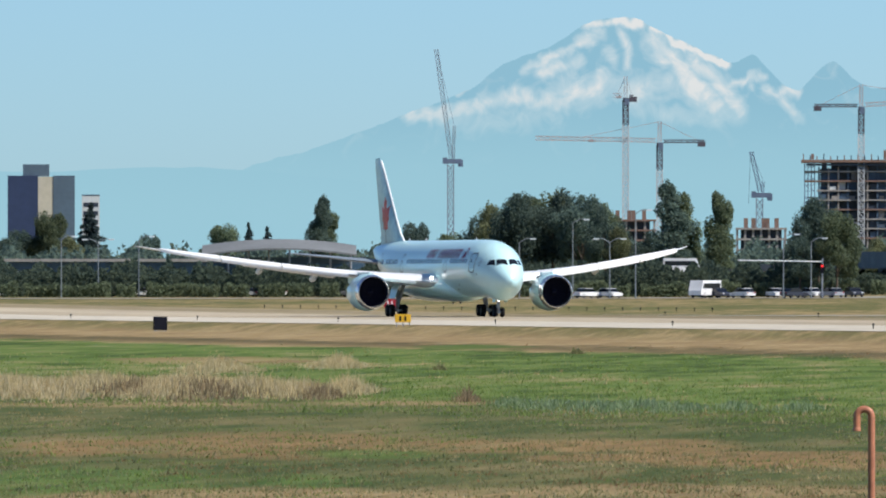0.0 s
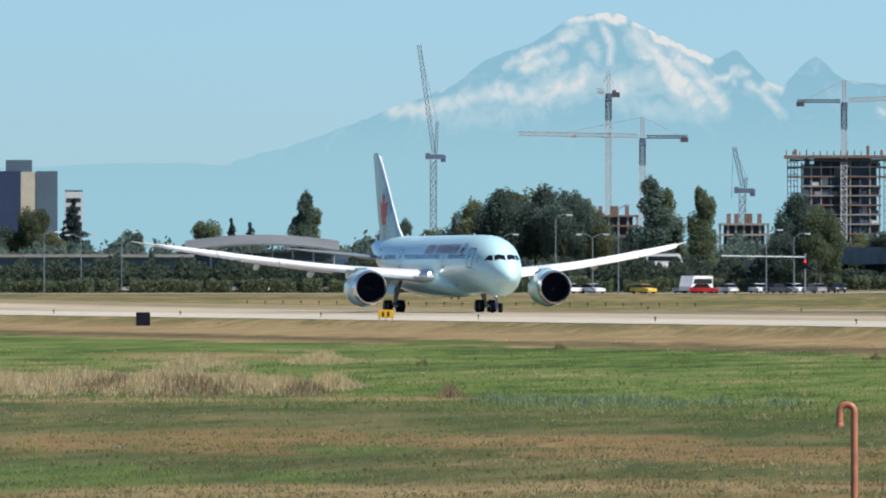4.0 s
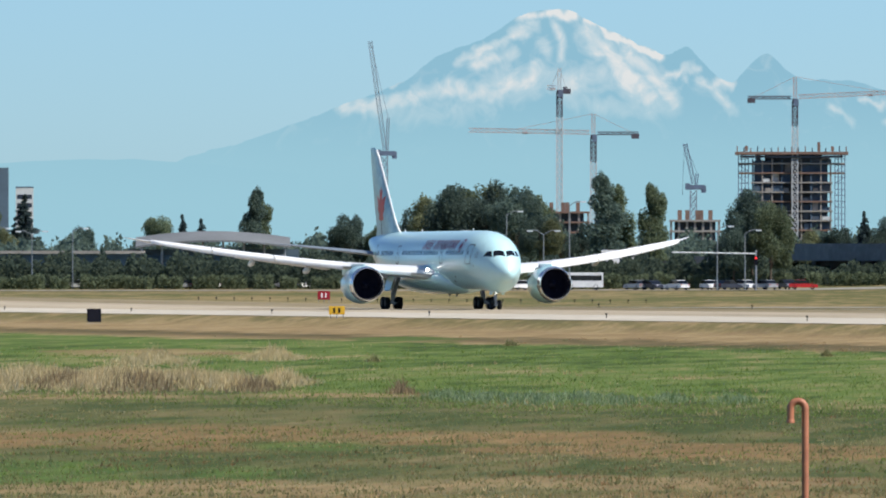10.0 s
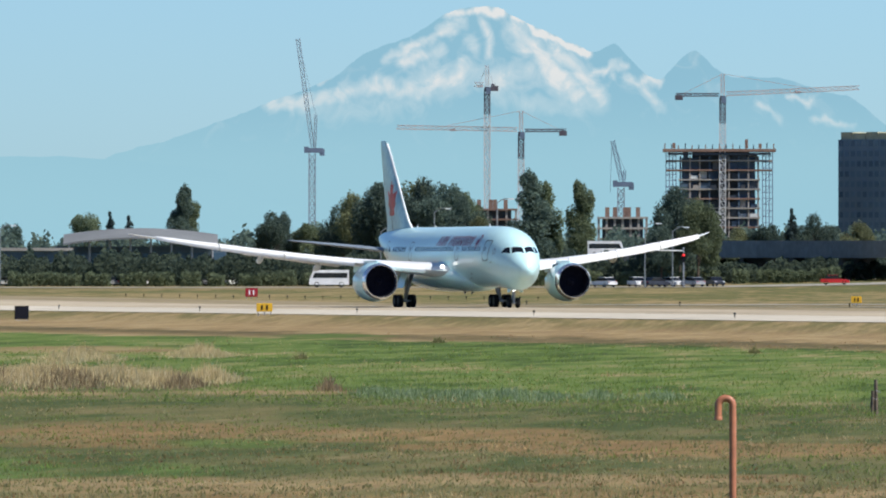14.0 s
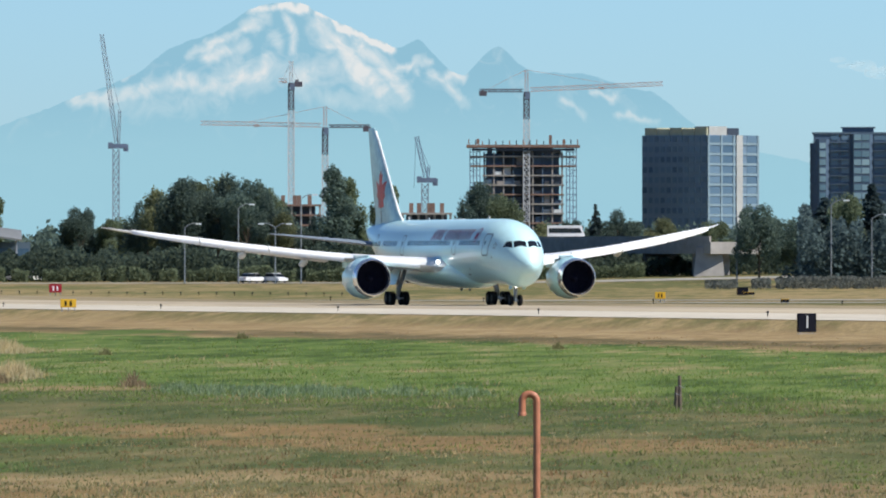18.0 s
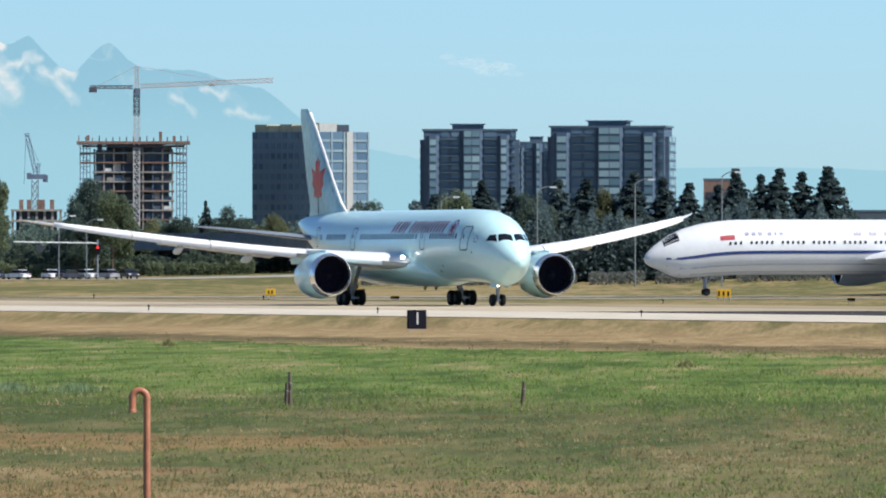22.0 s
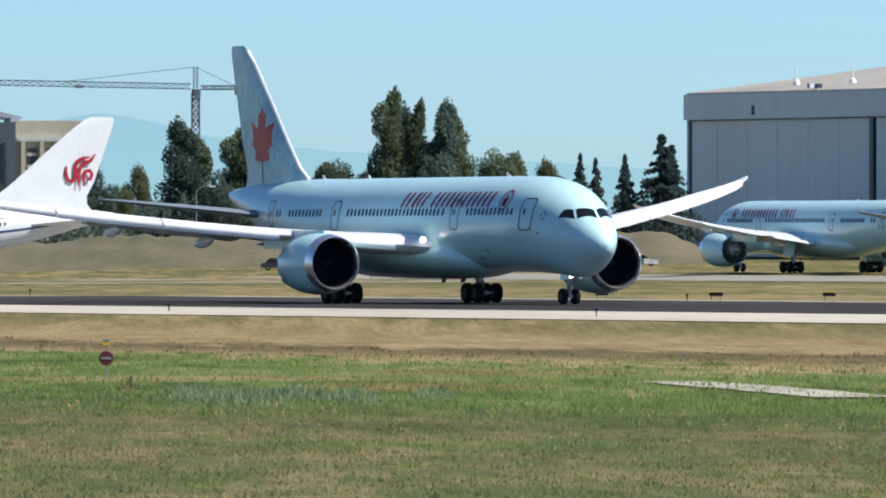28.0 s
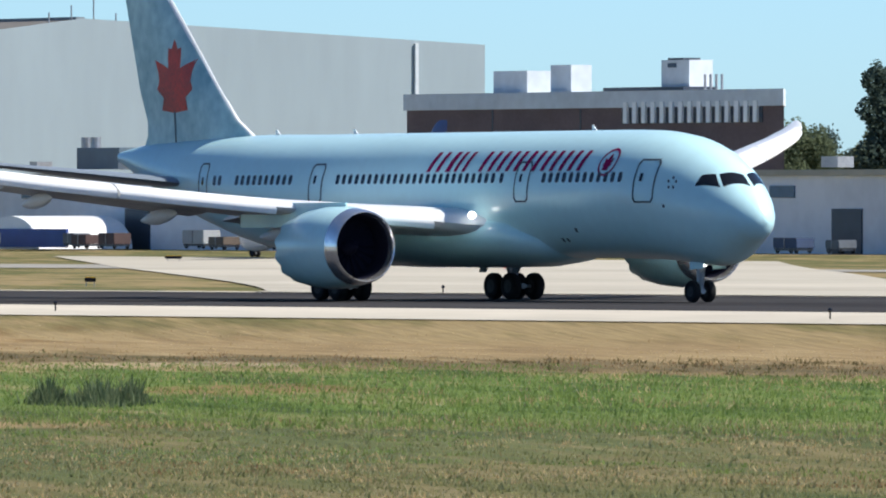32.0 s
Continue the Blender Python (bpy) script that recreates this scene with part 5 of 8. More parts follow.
def lattice(bm, a, b, w, r, step):
    """A square lattice boom from a to b."""
    a, b = Vector(a), Vector(b)
    d = (b - a).normalized()
    u = d.cross(Vector((0, 1, 0)) if abs(d.y) < 0.9 else Vector((0, 0, 1))).normalized()
    v = d.cross(u)
    n = max(2, int((b - a).length / step))
    cs = [(u + v) * (w / 2), (u - v) * (w / 2), (-u - v) * (w / 2), (v - u) * (w / 2)]
    for c in cs:
        bar(bm, a + c, b + c, r)
    for k in range(n):
        p, q = a + (b - a) * (k / n), a + (b - a) * ((k + 1) / n)
        for i in range(4):
            j = (i + 1) % 4
            bar(bm, p + cs[i], (q + cs[j]), r * 0.7)
            if k:
                bar(bm, p + cs[i], p + cs[j], r * 0.7)
    return bm


def hammerhead_crane(b, d, z_jib, z_top, jib, back, jib_z_end, label, mat_mast, mat_jib, turn=0.0):
    ob = thing("tower_crane", stand(b, d, 0, turn), label, "crane", "cranes over the building sites")
    part("mast", lattice(bmesh.new(), (0, 0, 0), (0, 0, z_jib - 9), 1.9, 0.26, 2.0), mat_mast, ob)
    part("jib", lattice(bmesh.new(), (math.copysign(1.2, jib), 0, z_jib + 0.6), (jib, 0, jib_z_end), 1.3, 0.15, 2.0), mat_jib, ob, "long lattice jib")
    part("counter_jib", lattice(bmesh.new(), (math.copysign(1.2, back), 0, z_jib + 0.3), (back, 0, z_jib + 0.3), 0.9, 0.2, 2.0), M_CRANE_D, ob)
    part("apex", lattice(bmesh.new(), (0, 0, z_jib), (0, 0, z_top), 1.1, 0.15, 1.8), mat_jib, ob)
    box_part("cab", (0.4, -1.4, z_jib - 1.4), (1.6, 1.6, 2.2), M_CRANE_B, ob, "operator's cab")
    box_part("slewing_unit", (0, 0, z_jib - 0.9), (1.9, 1.9, 1.6), M_CRANE_D, ob)
    part("slewing_tower", lattice(bmesh.new(), (0, 0, z_jib - 9.5), (0, 0, z_jib - 1), 1.75, 0.3, 1.6), M_CRANE_D, ob, "dark slewing tower section")
    box_part("counterweight", (back * 0.93, 0, z_jib - 0.6), (2.6, 1.4, 1.7), M_CRANE_D, ob)
    for x, z in ((jib * 0.62, z_jib + (jib_z_end - z_jib) * 0.62 + 0.8), (back * 0.85, z_jib + 0.6)):
        part("tie_bar", bar(bmesh.new(), (0, 0, z_top), (x, 0, z), 0.10), mat_jib, ob)
    x = jib * 0.55
    part("trolley", box(bmesh.new(), (x, 0, z_jib + (jib_z_end - z_jib) * 0.55 - 0.3), (1.8, 1.2, 0.8)), M_CRANE_R, ob)
    return ob


def luffing_crane(b, d, z_cab, tip, mat_a, label, rope=False):
    ob = thing("luffing_crane", stand(b, d), label, "crane", "cranes over the building sites")
    part("mast", lattice(bmesh.new(), (0, 0, 0), (0, 0, z_cab - 1), 2.0, 0.26, 2.2), M_CRANE_G, ob)
    part("jib", lattice(bmesh.new(), (0.2, 0, z_cab + 1), (tip[0], 0, tip[1]), 1.2, 0.15, 2.0), mat_a, ob, "steep lattice jib")
    part("a_frame", lattice(bmesh.new(), (0.8, 0, z_cab), (1.2, 0, z_cab + (tip[1] - z_cab) * 0.32), 0.8, 0.14, 1.8), mat_a, ob)
    box_part("machine_deck", (0.9, 0, z_cab), (5.2, 2.4, 1.5), M_CRANE_B, ob)
    box_part("counterweight", (3.2, 0, z_cab - 0.6), (1.6, 2.0, 2.2), M_CRANE_B, ob)
    box_part("cab", (-1.8, -1.2, z_cab + 0.2), (1.5, 1.5, 2.0), M_CRANE_B, ob)
    part("tie_bar", bar(bmesh.new(), (1.2, 0, z_cab + (tip[1] - z_cab) * 0.32), (tip[0], 0, tip[1]), 0.09), mat_a, ob)
    if rope:
        part("hoist_rope", bar(bmesh.new(), (tip[0] - 0.2, 0, tip[1]), (tip[0] - 0.8, 0, tip[1] - 16), 0.08), mat_a, ob)


office_block()
tower(71.265, 3200, 28.0, 37.8, 0, "blue-grey apartment tower with balconies and green glass bays")
tower(70.52, 3200, 34.5, 38.8, -6, "wide blue-grey apartment tower with balconies and green glass bays", floors=15)
tower(70.90, 3420, 12.5, 36.0, 0, "slim pale glass apartment tower between two wider ones")
skeleton_tower()
low_site(73.61, 3200, 15.5, 15.0, "unfinished concrete frame building", M_CONC)
low_site(74.34, 3400, 19.0, 16.5, "rust-coloured concrete frame under construction", M_RUST)
hotel()
plain_block(68.93, 2500, 30, 11.5, 10, M_HOTEL, "long low flat-roofed building behind the airfield")
plain_block(68.55, 2480, 8, 14.0, 10, M_BEIGE, "small beige block on a flat roof line")
plain_block(69.9, 2600, 9, 19.5, 8, M_RUST, "reddish block half hidden by conifers")
# grey and pale slab towers by the river
sl = thing("office_tower", stand(77.50, 4000), "dark blue office tower with a pale core", "building")
box_part("dark_wall", (-7.5, 5, 18), (11.5, 10, 36), node_mat("navy_glass", (0.03, 0.045, 0.10), 0.4, 0, 0.15, 0.1), sl)
box_part("pale_core", (1.2, 5, 17.8), (6.4, 9.6, 35.6), M_BEIGE, sl, "pale concrete core")
box_part("grey_wall", (8.0, 5, 18), (8.2, 10, 36), M_GREYWALL, sl)
box_part("plant_room", (-2.5, 5, 38), (10, 6, 4.5), M_GREYWALL, sl)
plain_block(77.24, 4200, 7, 29.5, 8, M_BAND, "pale slab tower in haze")

luffing_crane(75.292, 3400, 36, (-4.6, 72), M_CRANE_G, "pale luffing crane with its jib raised steeply")
hammerhead_crane(74.344, 3500, 58, 65.1, -4.2, 2.6, 58.8, "white tower crane seen along its jib", M_CRANE_W, M_CRANE_W, 0)
hammerhead_crane(74.160, 3500, 43.2, 50.0, -41.2, 14.9, 44.6, "red tower crane with a long level jib", M_CRANE_W, M_CRANE_R)
hammerhead_crane(73.069, 3500, 55.0, 62.2, 45.2, -15.5, 57.6, "red and white tower crane above a tower shell", M_CRANE_W, M_CRANE_R)
luffing_crane(73.619, 3300, 24.5, (-2.6, 38.1), M_CRANE_B, "small blue-grey luffing crane", True)
hammerhead_crane(66.584, 2600, 38.6, 44.0, -52.0, 11.7, 40.2, "grey tower crane above poplar trees", M_CRANE_B, M_CRANE_B)

# ---- trees ----


def leaf_mat(name, dark, light):
    m = bpy.data.materials.new(name)
    m.use_nodes = True
    n, l = m.node_tree.nodes, m.node_tree.links
    p = n["Principled BSDF"]
    p.inputs["Roughness"].default_value = 0.75
    p.inputs["Specular IOR Level"].default_value = 0.05
    geo, r = n.new("ShaderNodeNewGeometry"), n.new("ShaderNodeValToRGB")
    r.color_ramp.elements[0].color, r.color_ramp.elements[1].color = (*dark, 1), (*light, 1)
    l.new(geo.outputs["Random Per Island"], r.inputs[0])
    oi, hsv = n.new("ShaderNodeObjectInfo"), n.new("ShaderNodeHueSaturation")
    mr = n.new("ShaderNodeMapRange")
    mr.inputs[3].default_value, mr.inputs[4].default_value = 0.75, 1.3
    l.new(oi.outputs["Random"], mr.inputs[0])
    l.new(mr.outputs[0], hsv.inputs["Value"])
    l.new(r.outputs[0], hsv.inputs["Color"])
    l.new(hsv.outputs[0], p.inputs["Base Color"])
    tr, mx = n.new("ShaderNodeBsdfTranslucent"), n.new("ShaderNodeMixShader")
    mx.inputs[0].default_value = 0.5
    l.new(hsv.outputs[0], tr.inputs[0])
    l.new(p.outputs[0], mx.inputs[1])
    l.new(tr.outputs[0], mx.inputs[2])
    l.new(mx.outputs[0], n["Material Output"].inputs[0])
    return m


# leaf bases lifted and shifted to blue to hold the distance haze
LEAF_DARK = leaf_mat("dark_green_leaves", (0.080, 0.122, 0.110), (0.135, 0.182, 0.142))
LEAF_MID = leaf_mat("green_leaves", (0.115, 0.150, 0.095), (0.180, 0.215, 0.125))
LEAF_OLIVE = leaf_mat("olive_leaves", (0.140, 0.160, 0.090), (0.215, 0.228, 0.125))
LEAF_CON = leaf_mat("conifer_needles", (0.060, 0.092, 0.098), (0.098, 0.138, 0.135))
LEAF_HEDGE = leaf_mat("dark_hedge_leaves", (0.066, 0.098, 0.082), (0.118, 0.150, 0.100))
BARK = node_mat("grey_brown_bark", (0.10, 0.075, 0.055), 0.9, 0, 0.25, 1, 0.4)


def clump_cloud(points, size, rnd):
    """Many small crossed leaf clumps round the given points, as vertex and face lists."""
    pts = np.array(points)
    n = len(pts)
    g = np.random.default_rng(rnd)
    a, b = g.normal(size=(n, 3)), g.normal(size=(n, 3))
    a /= np.linalg.norm(a, axis=1)[:, None]
    b -= a * (a * b).sum(1)[:, None]
    b /= np.linalg.norm(b, axis=1)[:, None]
    s = size * g.uniform(0.6, 1.4, (n, 1))
    k = [pts - a * s, pts + b * s * 0.6 + a * s * 0.2, pts + a * s, pts - b * s * 0.7]
    v = np.stack(k, 1).reshape(-1, 3)
    f = np.arange(4 * n).reshape(-1, 4)
    return v, f


def cloud_mesh(name, points, size, seed, material):
    v, f = clump_cloud(points, size, seed)
    me = bpy.data.meshes.new(name)
    me.vertices.add(len(v))
    me.vertices.foreach_set("co", v.ravel())
    me.loops.add(len(v))
    me.loops.foreach_set("vertex_index", np.arange(len(v)))
    me.polygons.add(len(f))
    me.polygons.foreach_set("loop_start", np.arange(0, len(v), 4))
    me.update(calc_edges=True)
    me.materials.append(material)
    return me


def wavy(p, seed):
    """Smooth uneven values between -1 and 1 for an array of points."""
    x, y, z = p[:, 0] + seed * 1.7, p[:, 1] - seed * 0.9, p[:, 2] + seed * 0.6
    return (np.sin(x + 1.9 * np.sin(y * 0.8 + 1.1)) + np.sin(y * 1.3 + 1.6 * np.sin(z * 0.9)) + np.sin(z * 1.1 + 1.7 * np.sin(x * 0.7 + 2.0))) / 3


def crown_points(kind, n, seed):
    """Points in a unit-height crown (z 0..1), wide as it is high for round trees."""
    g = np.random.default_rng(seed)
    if kind == "conifer":
        # uneven drooping branches, shorter towards a leaning tip, with gaps between
        m = 150
        bz = np.sort(g.uniform(0.03, 1.0, m) ** 0.9)
        ba = g.uniform(0, 6.283, m)
        bl = 0.36 * (1 - bz) ** 1.0 * g.uniform(0.45, 1.25, m) + 0.008
        k = g.integers(m, size=n)
        t = g.uniform(0, 1, n) ** 0.65
        thick = 0.007 + 0.034 * (1 - bz[k]) * (1 - 0.6 * t)
        q = g.normal(size=(n, 3)) * thick[:, None]
        r = bl[k] * t
        lean = 0.03 * np.sin(bz[k] * 5 + seed)
        x, y = r * np.cos(ba[k]) + lean + q[:, 0], r * np.sin(ba[k]) + q[:, 1]
        z = bz[k] + bl[k] * (0.28 * t - 0.42 * t * t) + q[:, 2] * 0.6
        return np.stack([x, y, 0.04 + 0.96 * np.clip(z, 0, 1.03)], 1)
    lobes = []
    m = 13 if kind == "round" else 10
    for i in range(m):
        if kind == "round":
            a, zz = g.uniform(0, 6.283), g.uniform(0.30, 0.82)
            rr = 0.28 * math.sin(math.pi * min(0.95, zz))
            lobes.append((rr * math.cos(a), rr * math.sin(a), zz, g.uniform(0.13, 0.24), g.uniform(0.12, 0.19)))
        else:
            zz = 0.16 + 0.76 * i / (m - 1)
            w = 0.14 * math.sin(math.pi * (0.2 + 0.68 * zz)) ** 0.8
            a = g.uniform(0, 6.283)
            lobes.append((0.05 * math.cos(a), 0.05 * math.sin(a), zz, w * g.uniform(0.8, 1.15), 0.12))
    lobes = np.array(lobes)[g.integers(len(lobes), size=n)]
    q = g.normal(size=(n, 3))
    q /= np.linalg.norm(q, axis=1)[:, None]
    t = g.uniform(0.5, 1.0, n) * (1 + 0.28 * wavy(q * 4 + lobes[:, :1] * 9, seed))
    return np.stack([lobes[:, 0] + q[:, 0] * lobes[:, 3] * t, lobes[:, 1] + q[:, 1] * lobes[:, 3] * t, lobes[:, 2] + q[:, 2] * lobes[:, 4] * t], 1)


def base_tree(kind, seed, material, n, size, label):
    """A unit-high tree: tapered trunk with limbs, crown of leaf clumps."""
    ob = thing("tree", pose(0, 0, -400), label, "tree", "trees beyond the airfield")
    bm = bmesh.new()
    top = 0.9 if kind == "conifer" else 0.55
    bar(bm, (0, 0, -0.02), (0.005, 0, top), 0.022, 7, 0.006)
    g = random.Random(seed)
    if kind != "conifer":
        for k in range(6):
            a = g.uniform(0, 6.28)
            w = 0.2 if kind == "round" else 0.06
            bar(bm, (0, 0, 0.2 + 0.05 * k), (w * math.cos(a), w * math.sin(a), 0.5 + 0.05 * k), 0.010, 5, 0.004)
    part("trunk", bm, BARK, ob, "grey-brown trunk")
    part("crown", cloud_mesh("crown", crown_points(kind, n, seed), size, seed, material), None, ob)
    return ob


ROUND = [base_tree("round", s, mt, 16000, 0.0145, "broad leafy tree with a rounded crown") for s, mt in ((3, LEAF_DARK), (5, LEAF_MID), (8, LEAF_DARK), (11, LEAF_OLIVE))]
POPLAR = [base_tree("poplar", s, mt, 14000, 0.0115, "tall narrow poplar with dense dark leaves") for s, mt in ((13, LEAF_DARK), (17, LEAF_MID))]
CONIFER = [base_tree("conifer", s, LEAF_CON, 13000, 0.014, "dark ragged conifer beyond the airfield") for s in (23, 29)]
KINDS = {"r": ROUND, "p": POPLAR, "c": CONIFER}
# natural width of each kind for a height of one
WIDE = {"r": 0.86, "p": 0.32, "c": 0.44}


def tree(kind, bearing, dist, height, width, pick=0):
    base = KINDS[kind][pick % len(KINDS[kind])]
    p = spot(bearing, dist)
    top = height + (ease(p.y, 530, 640) if dist > 1250 else float(ground_z(p.x, p.y)))
    p.z = float(ground_z(p.x, p.y)) - 0.1
    height = top - p.z
    s = width / WIDE[kind]
    rnd = random.Random(bearing * 1000 + dist)
    return copy_thing(base, Matrix.Translation(p) @ Matrix.Rotation(rnd.uniform(0, 6.28), 4, "Z") @ Matrix.Diagonal((s, s, height, 1)))


def row(items):
    for i, (kind, b, d, h, w) in enumerate(items):
        tree(kind, b, d, h, w, i)


row([("r", 77.64, 2200, 11.5, 9), ("r", 77.457, 2200, 15.0, 9), ("c", 77.235, 2200, 16.4, 7), ("r", 77.36, 2150, 10, 8), ("r", 76.93, 2100, 10.3, 7), ("r", 76.52, 2100, 12.0, 8),
     ("c", 76.39, 2100, 12.0, 4), ("c", 76.29, 2100, 11.2, 5), ("p", 76.00, 2000, 16.4, 5.0), ("p", 75.95, 2010, 14.5, 4.0)])
row([("r", 75.49, 2000, 12.5, 8), ("r", 75.30, 2000, 10.0, 8), ("r", 75.12, 1930, 13.0, 9), ("r", 75.02, 1920, 15.5, 11), ("r", 74.90, 1900, 17.7, 12), ("r", 74.82, 1910, 17.0, 11), ("r", 74.74, 1900, 17.9, 12), ("r", 74.66, 1905, 17.5, 11), ("r", 74.58, 1890, 17.4, 11), ("r", 74.50, 1895, 15.5, 10),
     ("r", 74.45, 1880, 14.5, 8), ("r", 74.34, 1860, 11.0, 8), ("p", 74.09, 1800, 17.7, 6.5), ("p", 74.03, 1805, 15.5, 6), ("r", 74.2, 1820, 10.0, 8), ("p", 73.833, 1800, 15.7, 5.2)])
row([("r", 73.30, 1700, 15.8, 9), ("r", 73.20, 1690, 13.0, 8), ("r", 73.40, 1690, 11.0, 7), ("r", 73.02, 1850, 8.8, 7), ("r", 72.84, 1850, 9.5, 7), ("c", 72.70, 1900, 11.7, 4.2), ("r", 72.56, 1900, 11.0, 8), ("r", 72.35, 1880, 9.6, 8),
     ("r", 71.81, 1600, 11.6, 8.5), ("r", 72.05, 1850, 8.9, 7), ("r", 71.6, 1600, 8.8, 7)])
row([("c", 71.45, 1520, 11.5, 8.1), ("r", 71.33, 1500, 12.4, 7), ("c", 71.20, 1510, 13.4, 8.1), ("c", 71.05, 1500, 12.6, 8.1), ("r", 70.92, 1500, 12.6, 7), ("c", 70.78, 1510, 13.6, 8.1), ("c", 70.63, 1500, 13.6, 9.5),
     ("r", 70.50, 1500, 12.8, 7), ("c", 70.37, 1500, 14.4, 9.5), ("c", 70.22, 1505, 13.8, 8.1), ("c", 70.07, 1500, 13.0, 8.1), ("c", 69.92, 1510, 12.8, 8.1), ("c", 69.83, 1500, 15.0, 8.1), ("c", 69.70, 1500, 14.2, 8.1), ("c", 69.58, 1500, 15.0, 8.8), ("c", 69.46, 1505, 14.6, 8.1), ("c", 69.33, 1500, 15.3, 10.1)])
row([("c", 68.816, 1750, 12.6, 3.8), ("r", 68.35, 1900, 11.0, 8), ("r", 68.12, 1900, 12.4, 9), ("r", 67.9, 1900, 11.6, 8), ("r", 67.62, 1900, 13.0, 8), ("r", 67.40, 1880, 12.0, 7), ("r", 67.10, 1900, 14.5, 8), ("r", 66.92, 1880, 15.4, 7),
     ("p", 66.65, 1500, 19.2, 6.0), ("p", 66.57, 1510, 16.5, 5.0), ("r", 66.42, 1490, 12.5, 7), ("p", 66.36, 1500, 17.9, 5.5), ("p", 66.28, 1500, 17.2, 5.0), ("r", 66.12, 1500, 12.0, 7)])
row([("r", 65.97, 1500, 12.2, 7), ("r", 65.84, 1500, 13.8, 7.5), ("r", 65.66, 1500, 14.9, 6), ("p", 65.54, 1500, 22.8, 5.2), ("p", 65.48, 1510, 21.0, 4.5), ("p", 65.39, 1500, 21.2, 3.8), ("p", 65.25, 1500, 21.4, 5.8), ("p", 65.17, 1510, 19.0, 5.5),
     ("r", 65.32, 1495, 13.0, 6), ("r", 64.92, 1500, 15.2, 8.5), ("r", 64.78, 1510, 13.0, 7), ("r", 64.64, 1500, 14.0, 7.5), ("c", 64.50, 1600, 14.9, 4.0), ("c", 64.42, 1600, 14.2, 4.0), ("c", 64.26, 1400, 13.6, 4.0), ("c", 64.07, 1400, 16.2, 8.0), ("c", 64.00, 1410, 14.8, 6)])
row([("r", 54.42, 1340, 14.0, 10), ("r", 54.22, 1330, 15.4, 11), ("r", 54.02, 1350, 14.6, 11), ("r", 53.86, 1340, 15.6, 9), ("p", 53.74, 1320, 21.5, 8), ("r", 53.66, 1330, 17.0, 9), ("r", 53.45, 1340, 15.5, 11), ("r", 53.2, 1340, 14.5, 11), ("r", 52.9, 1340, 15.0, 11)])
for base in ROUND + POPLAR + CONIFER:
    for o in (base, *base.children_recursive):
        bpy.data.objects.remove(o)


def belt(name, b0, b1, d0, d1, z_fun, n, size, seed, material, label, gaps=0.0):
    """A continuous belt of far scrub and woods, its top uneven, with some gaps."""
    g = np.random.default_rng(seed)
    b, d = g.uniform(b0, b1, n), g.uniform(d0, d1, n)
    x, y = -d * np.sin(np.radians(b)), d * np.cos(np.radians(b))
    rough = wavy(np.stack([b * 26, d * 0.05, b * 9], 1), seed) * 0.6 + wavy(np.stack([b * 75, d * 0.16, b * 31], 1), seed + 3) * 0.4
    h = np.array([z_fun(v) for v in np.linspace(b0, b1, 200)])[np.clip(((b - b0) / (b1 - b0) * 199).astype(int), 0, 199)]
    keep = wavy(np.stack([b * 40, d * 0.02, b * 17], 1), seed + 9) > -1 + gaps * 2
    z = ground_z(x, y) + (h * (0.65 + 0.5 * rough) + 1.0) * g.uniform(0, 1, n) ** 0.6
    ob = new(name, cloud_mesh(name, np.stack([x, y, z], 1)[keep], size, seed, material))
    return tagged(ob, label, "woods", kind="stuff")


belt("far_hedge", 71.6, 78.6, 1700, 1760, lambda b: 3.0 if 71.9 < b < 73.2 else 5.2, 130000, 0.34, 1, LEAF_HEDGE, "dark roadside hedge beyond the airfield", 0.22)
# a belt of leaves stands in for the grey-blue chain-link fence
LEAF_FENCE = leaf_mat("fence_grey_leaves", (0.120, 0.135, 0.125), (0.180, 0.190, 0.165))
belt("roadside_scrub", 68.9, 72.1, 1440, 1462, lambda b: 0.9 * min(1, max(0.1, (72.1 - b) * 2)), 26000, 0.2, 5, LEAF_FENCE, "grey-blue leaf belt in place of the perimeter fence", 0.36)
belt("low_scrub", 72.4, 78.6, 1690, 1700, lambda b: 1.6, 50000, 0.26, 6, LEAF_MID, "low green scrub along the perimeter road", 0.42)
belt("far_woods", 64.0, 78.6, 2000, 2150, lambda b: 8.0, 120000, 0.5, 2, LEAF_DARK, "distant belt of mixed woods")
belt("conifer_thicket", 69.2, 71.6, 1480, 1520, lambda b: 11.5, 100000, 0.30, 3, LEAF_CON, "dark thicket under the conifers")
belt("poplar_thicket", 64.4, 66.9, 1490, 1530, lambda b: 10.0, 70000, 0.32, 4, LEAF_DARK, "leafy thicket under the poplars")

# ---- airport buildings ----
# bases set against the light: shaded front lifted, sunlit end wall darkened and blued
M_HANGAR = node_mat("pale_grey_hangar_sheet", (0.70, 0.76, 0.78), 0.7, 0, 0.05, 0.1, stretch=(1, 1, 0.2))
M_HANGAR_W = node_mat("end_wall_cladding_toned_for_sun", (0.295, 0.36, 0.395), 0.7, 0, 0.05, 0.1, stretch=(1, 1, 0.2))
M_GRAVEL = node_mat("brown_roof_gravel", (0.145, 0.135, 0.122), 0.95, 0, 0.15, 0.15)
M_ROOFPALE = node_mat("pale_roof_gravel", (0.34, 0.32, 0.285), 0.95, 0, 0.12, 0.15)
M_BRICK = node_mat("dark_brown_brick", (0.150, 0.108, 0.108), 0.85, 0, 0.15, 0.6)
# the bluish shade of the open bay is put into this base
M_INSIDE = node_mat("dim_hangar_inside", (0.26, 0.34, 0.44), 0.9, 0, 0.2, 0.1)
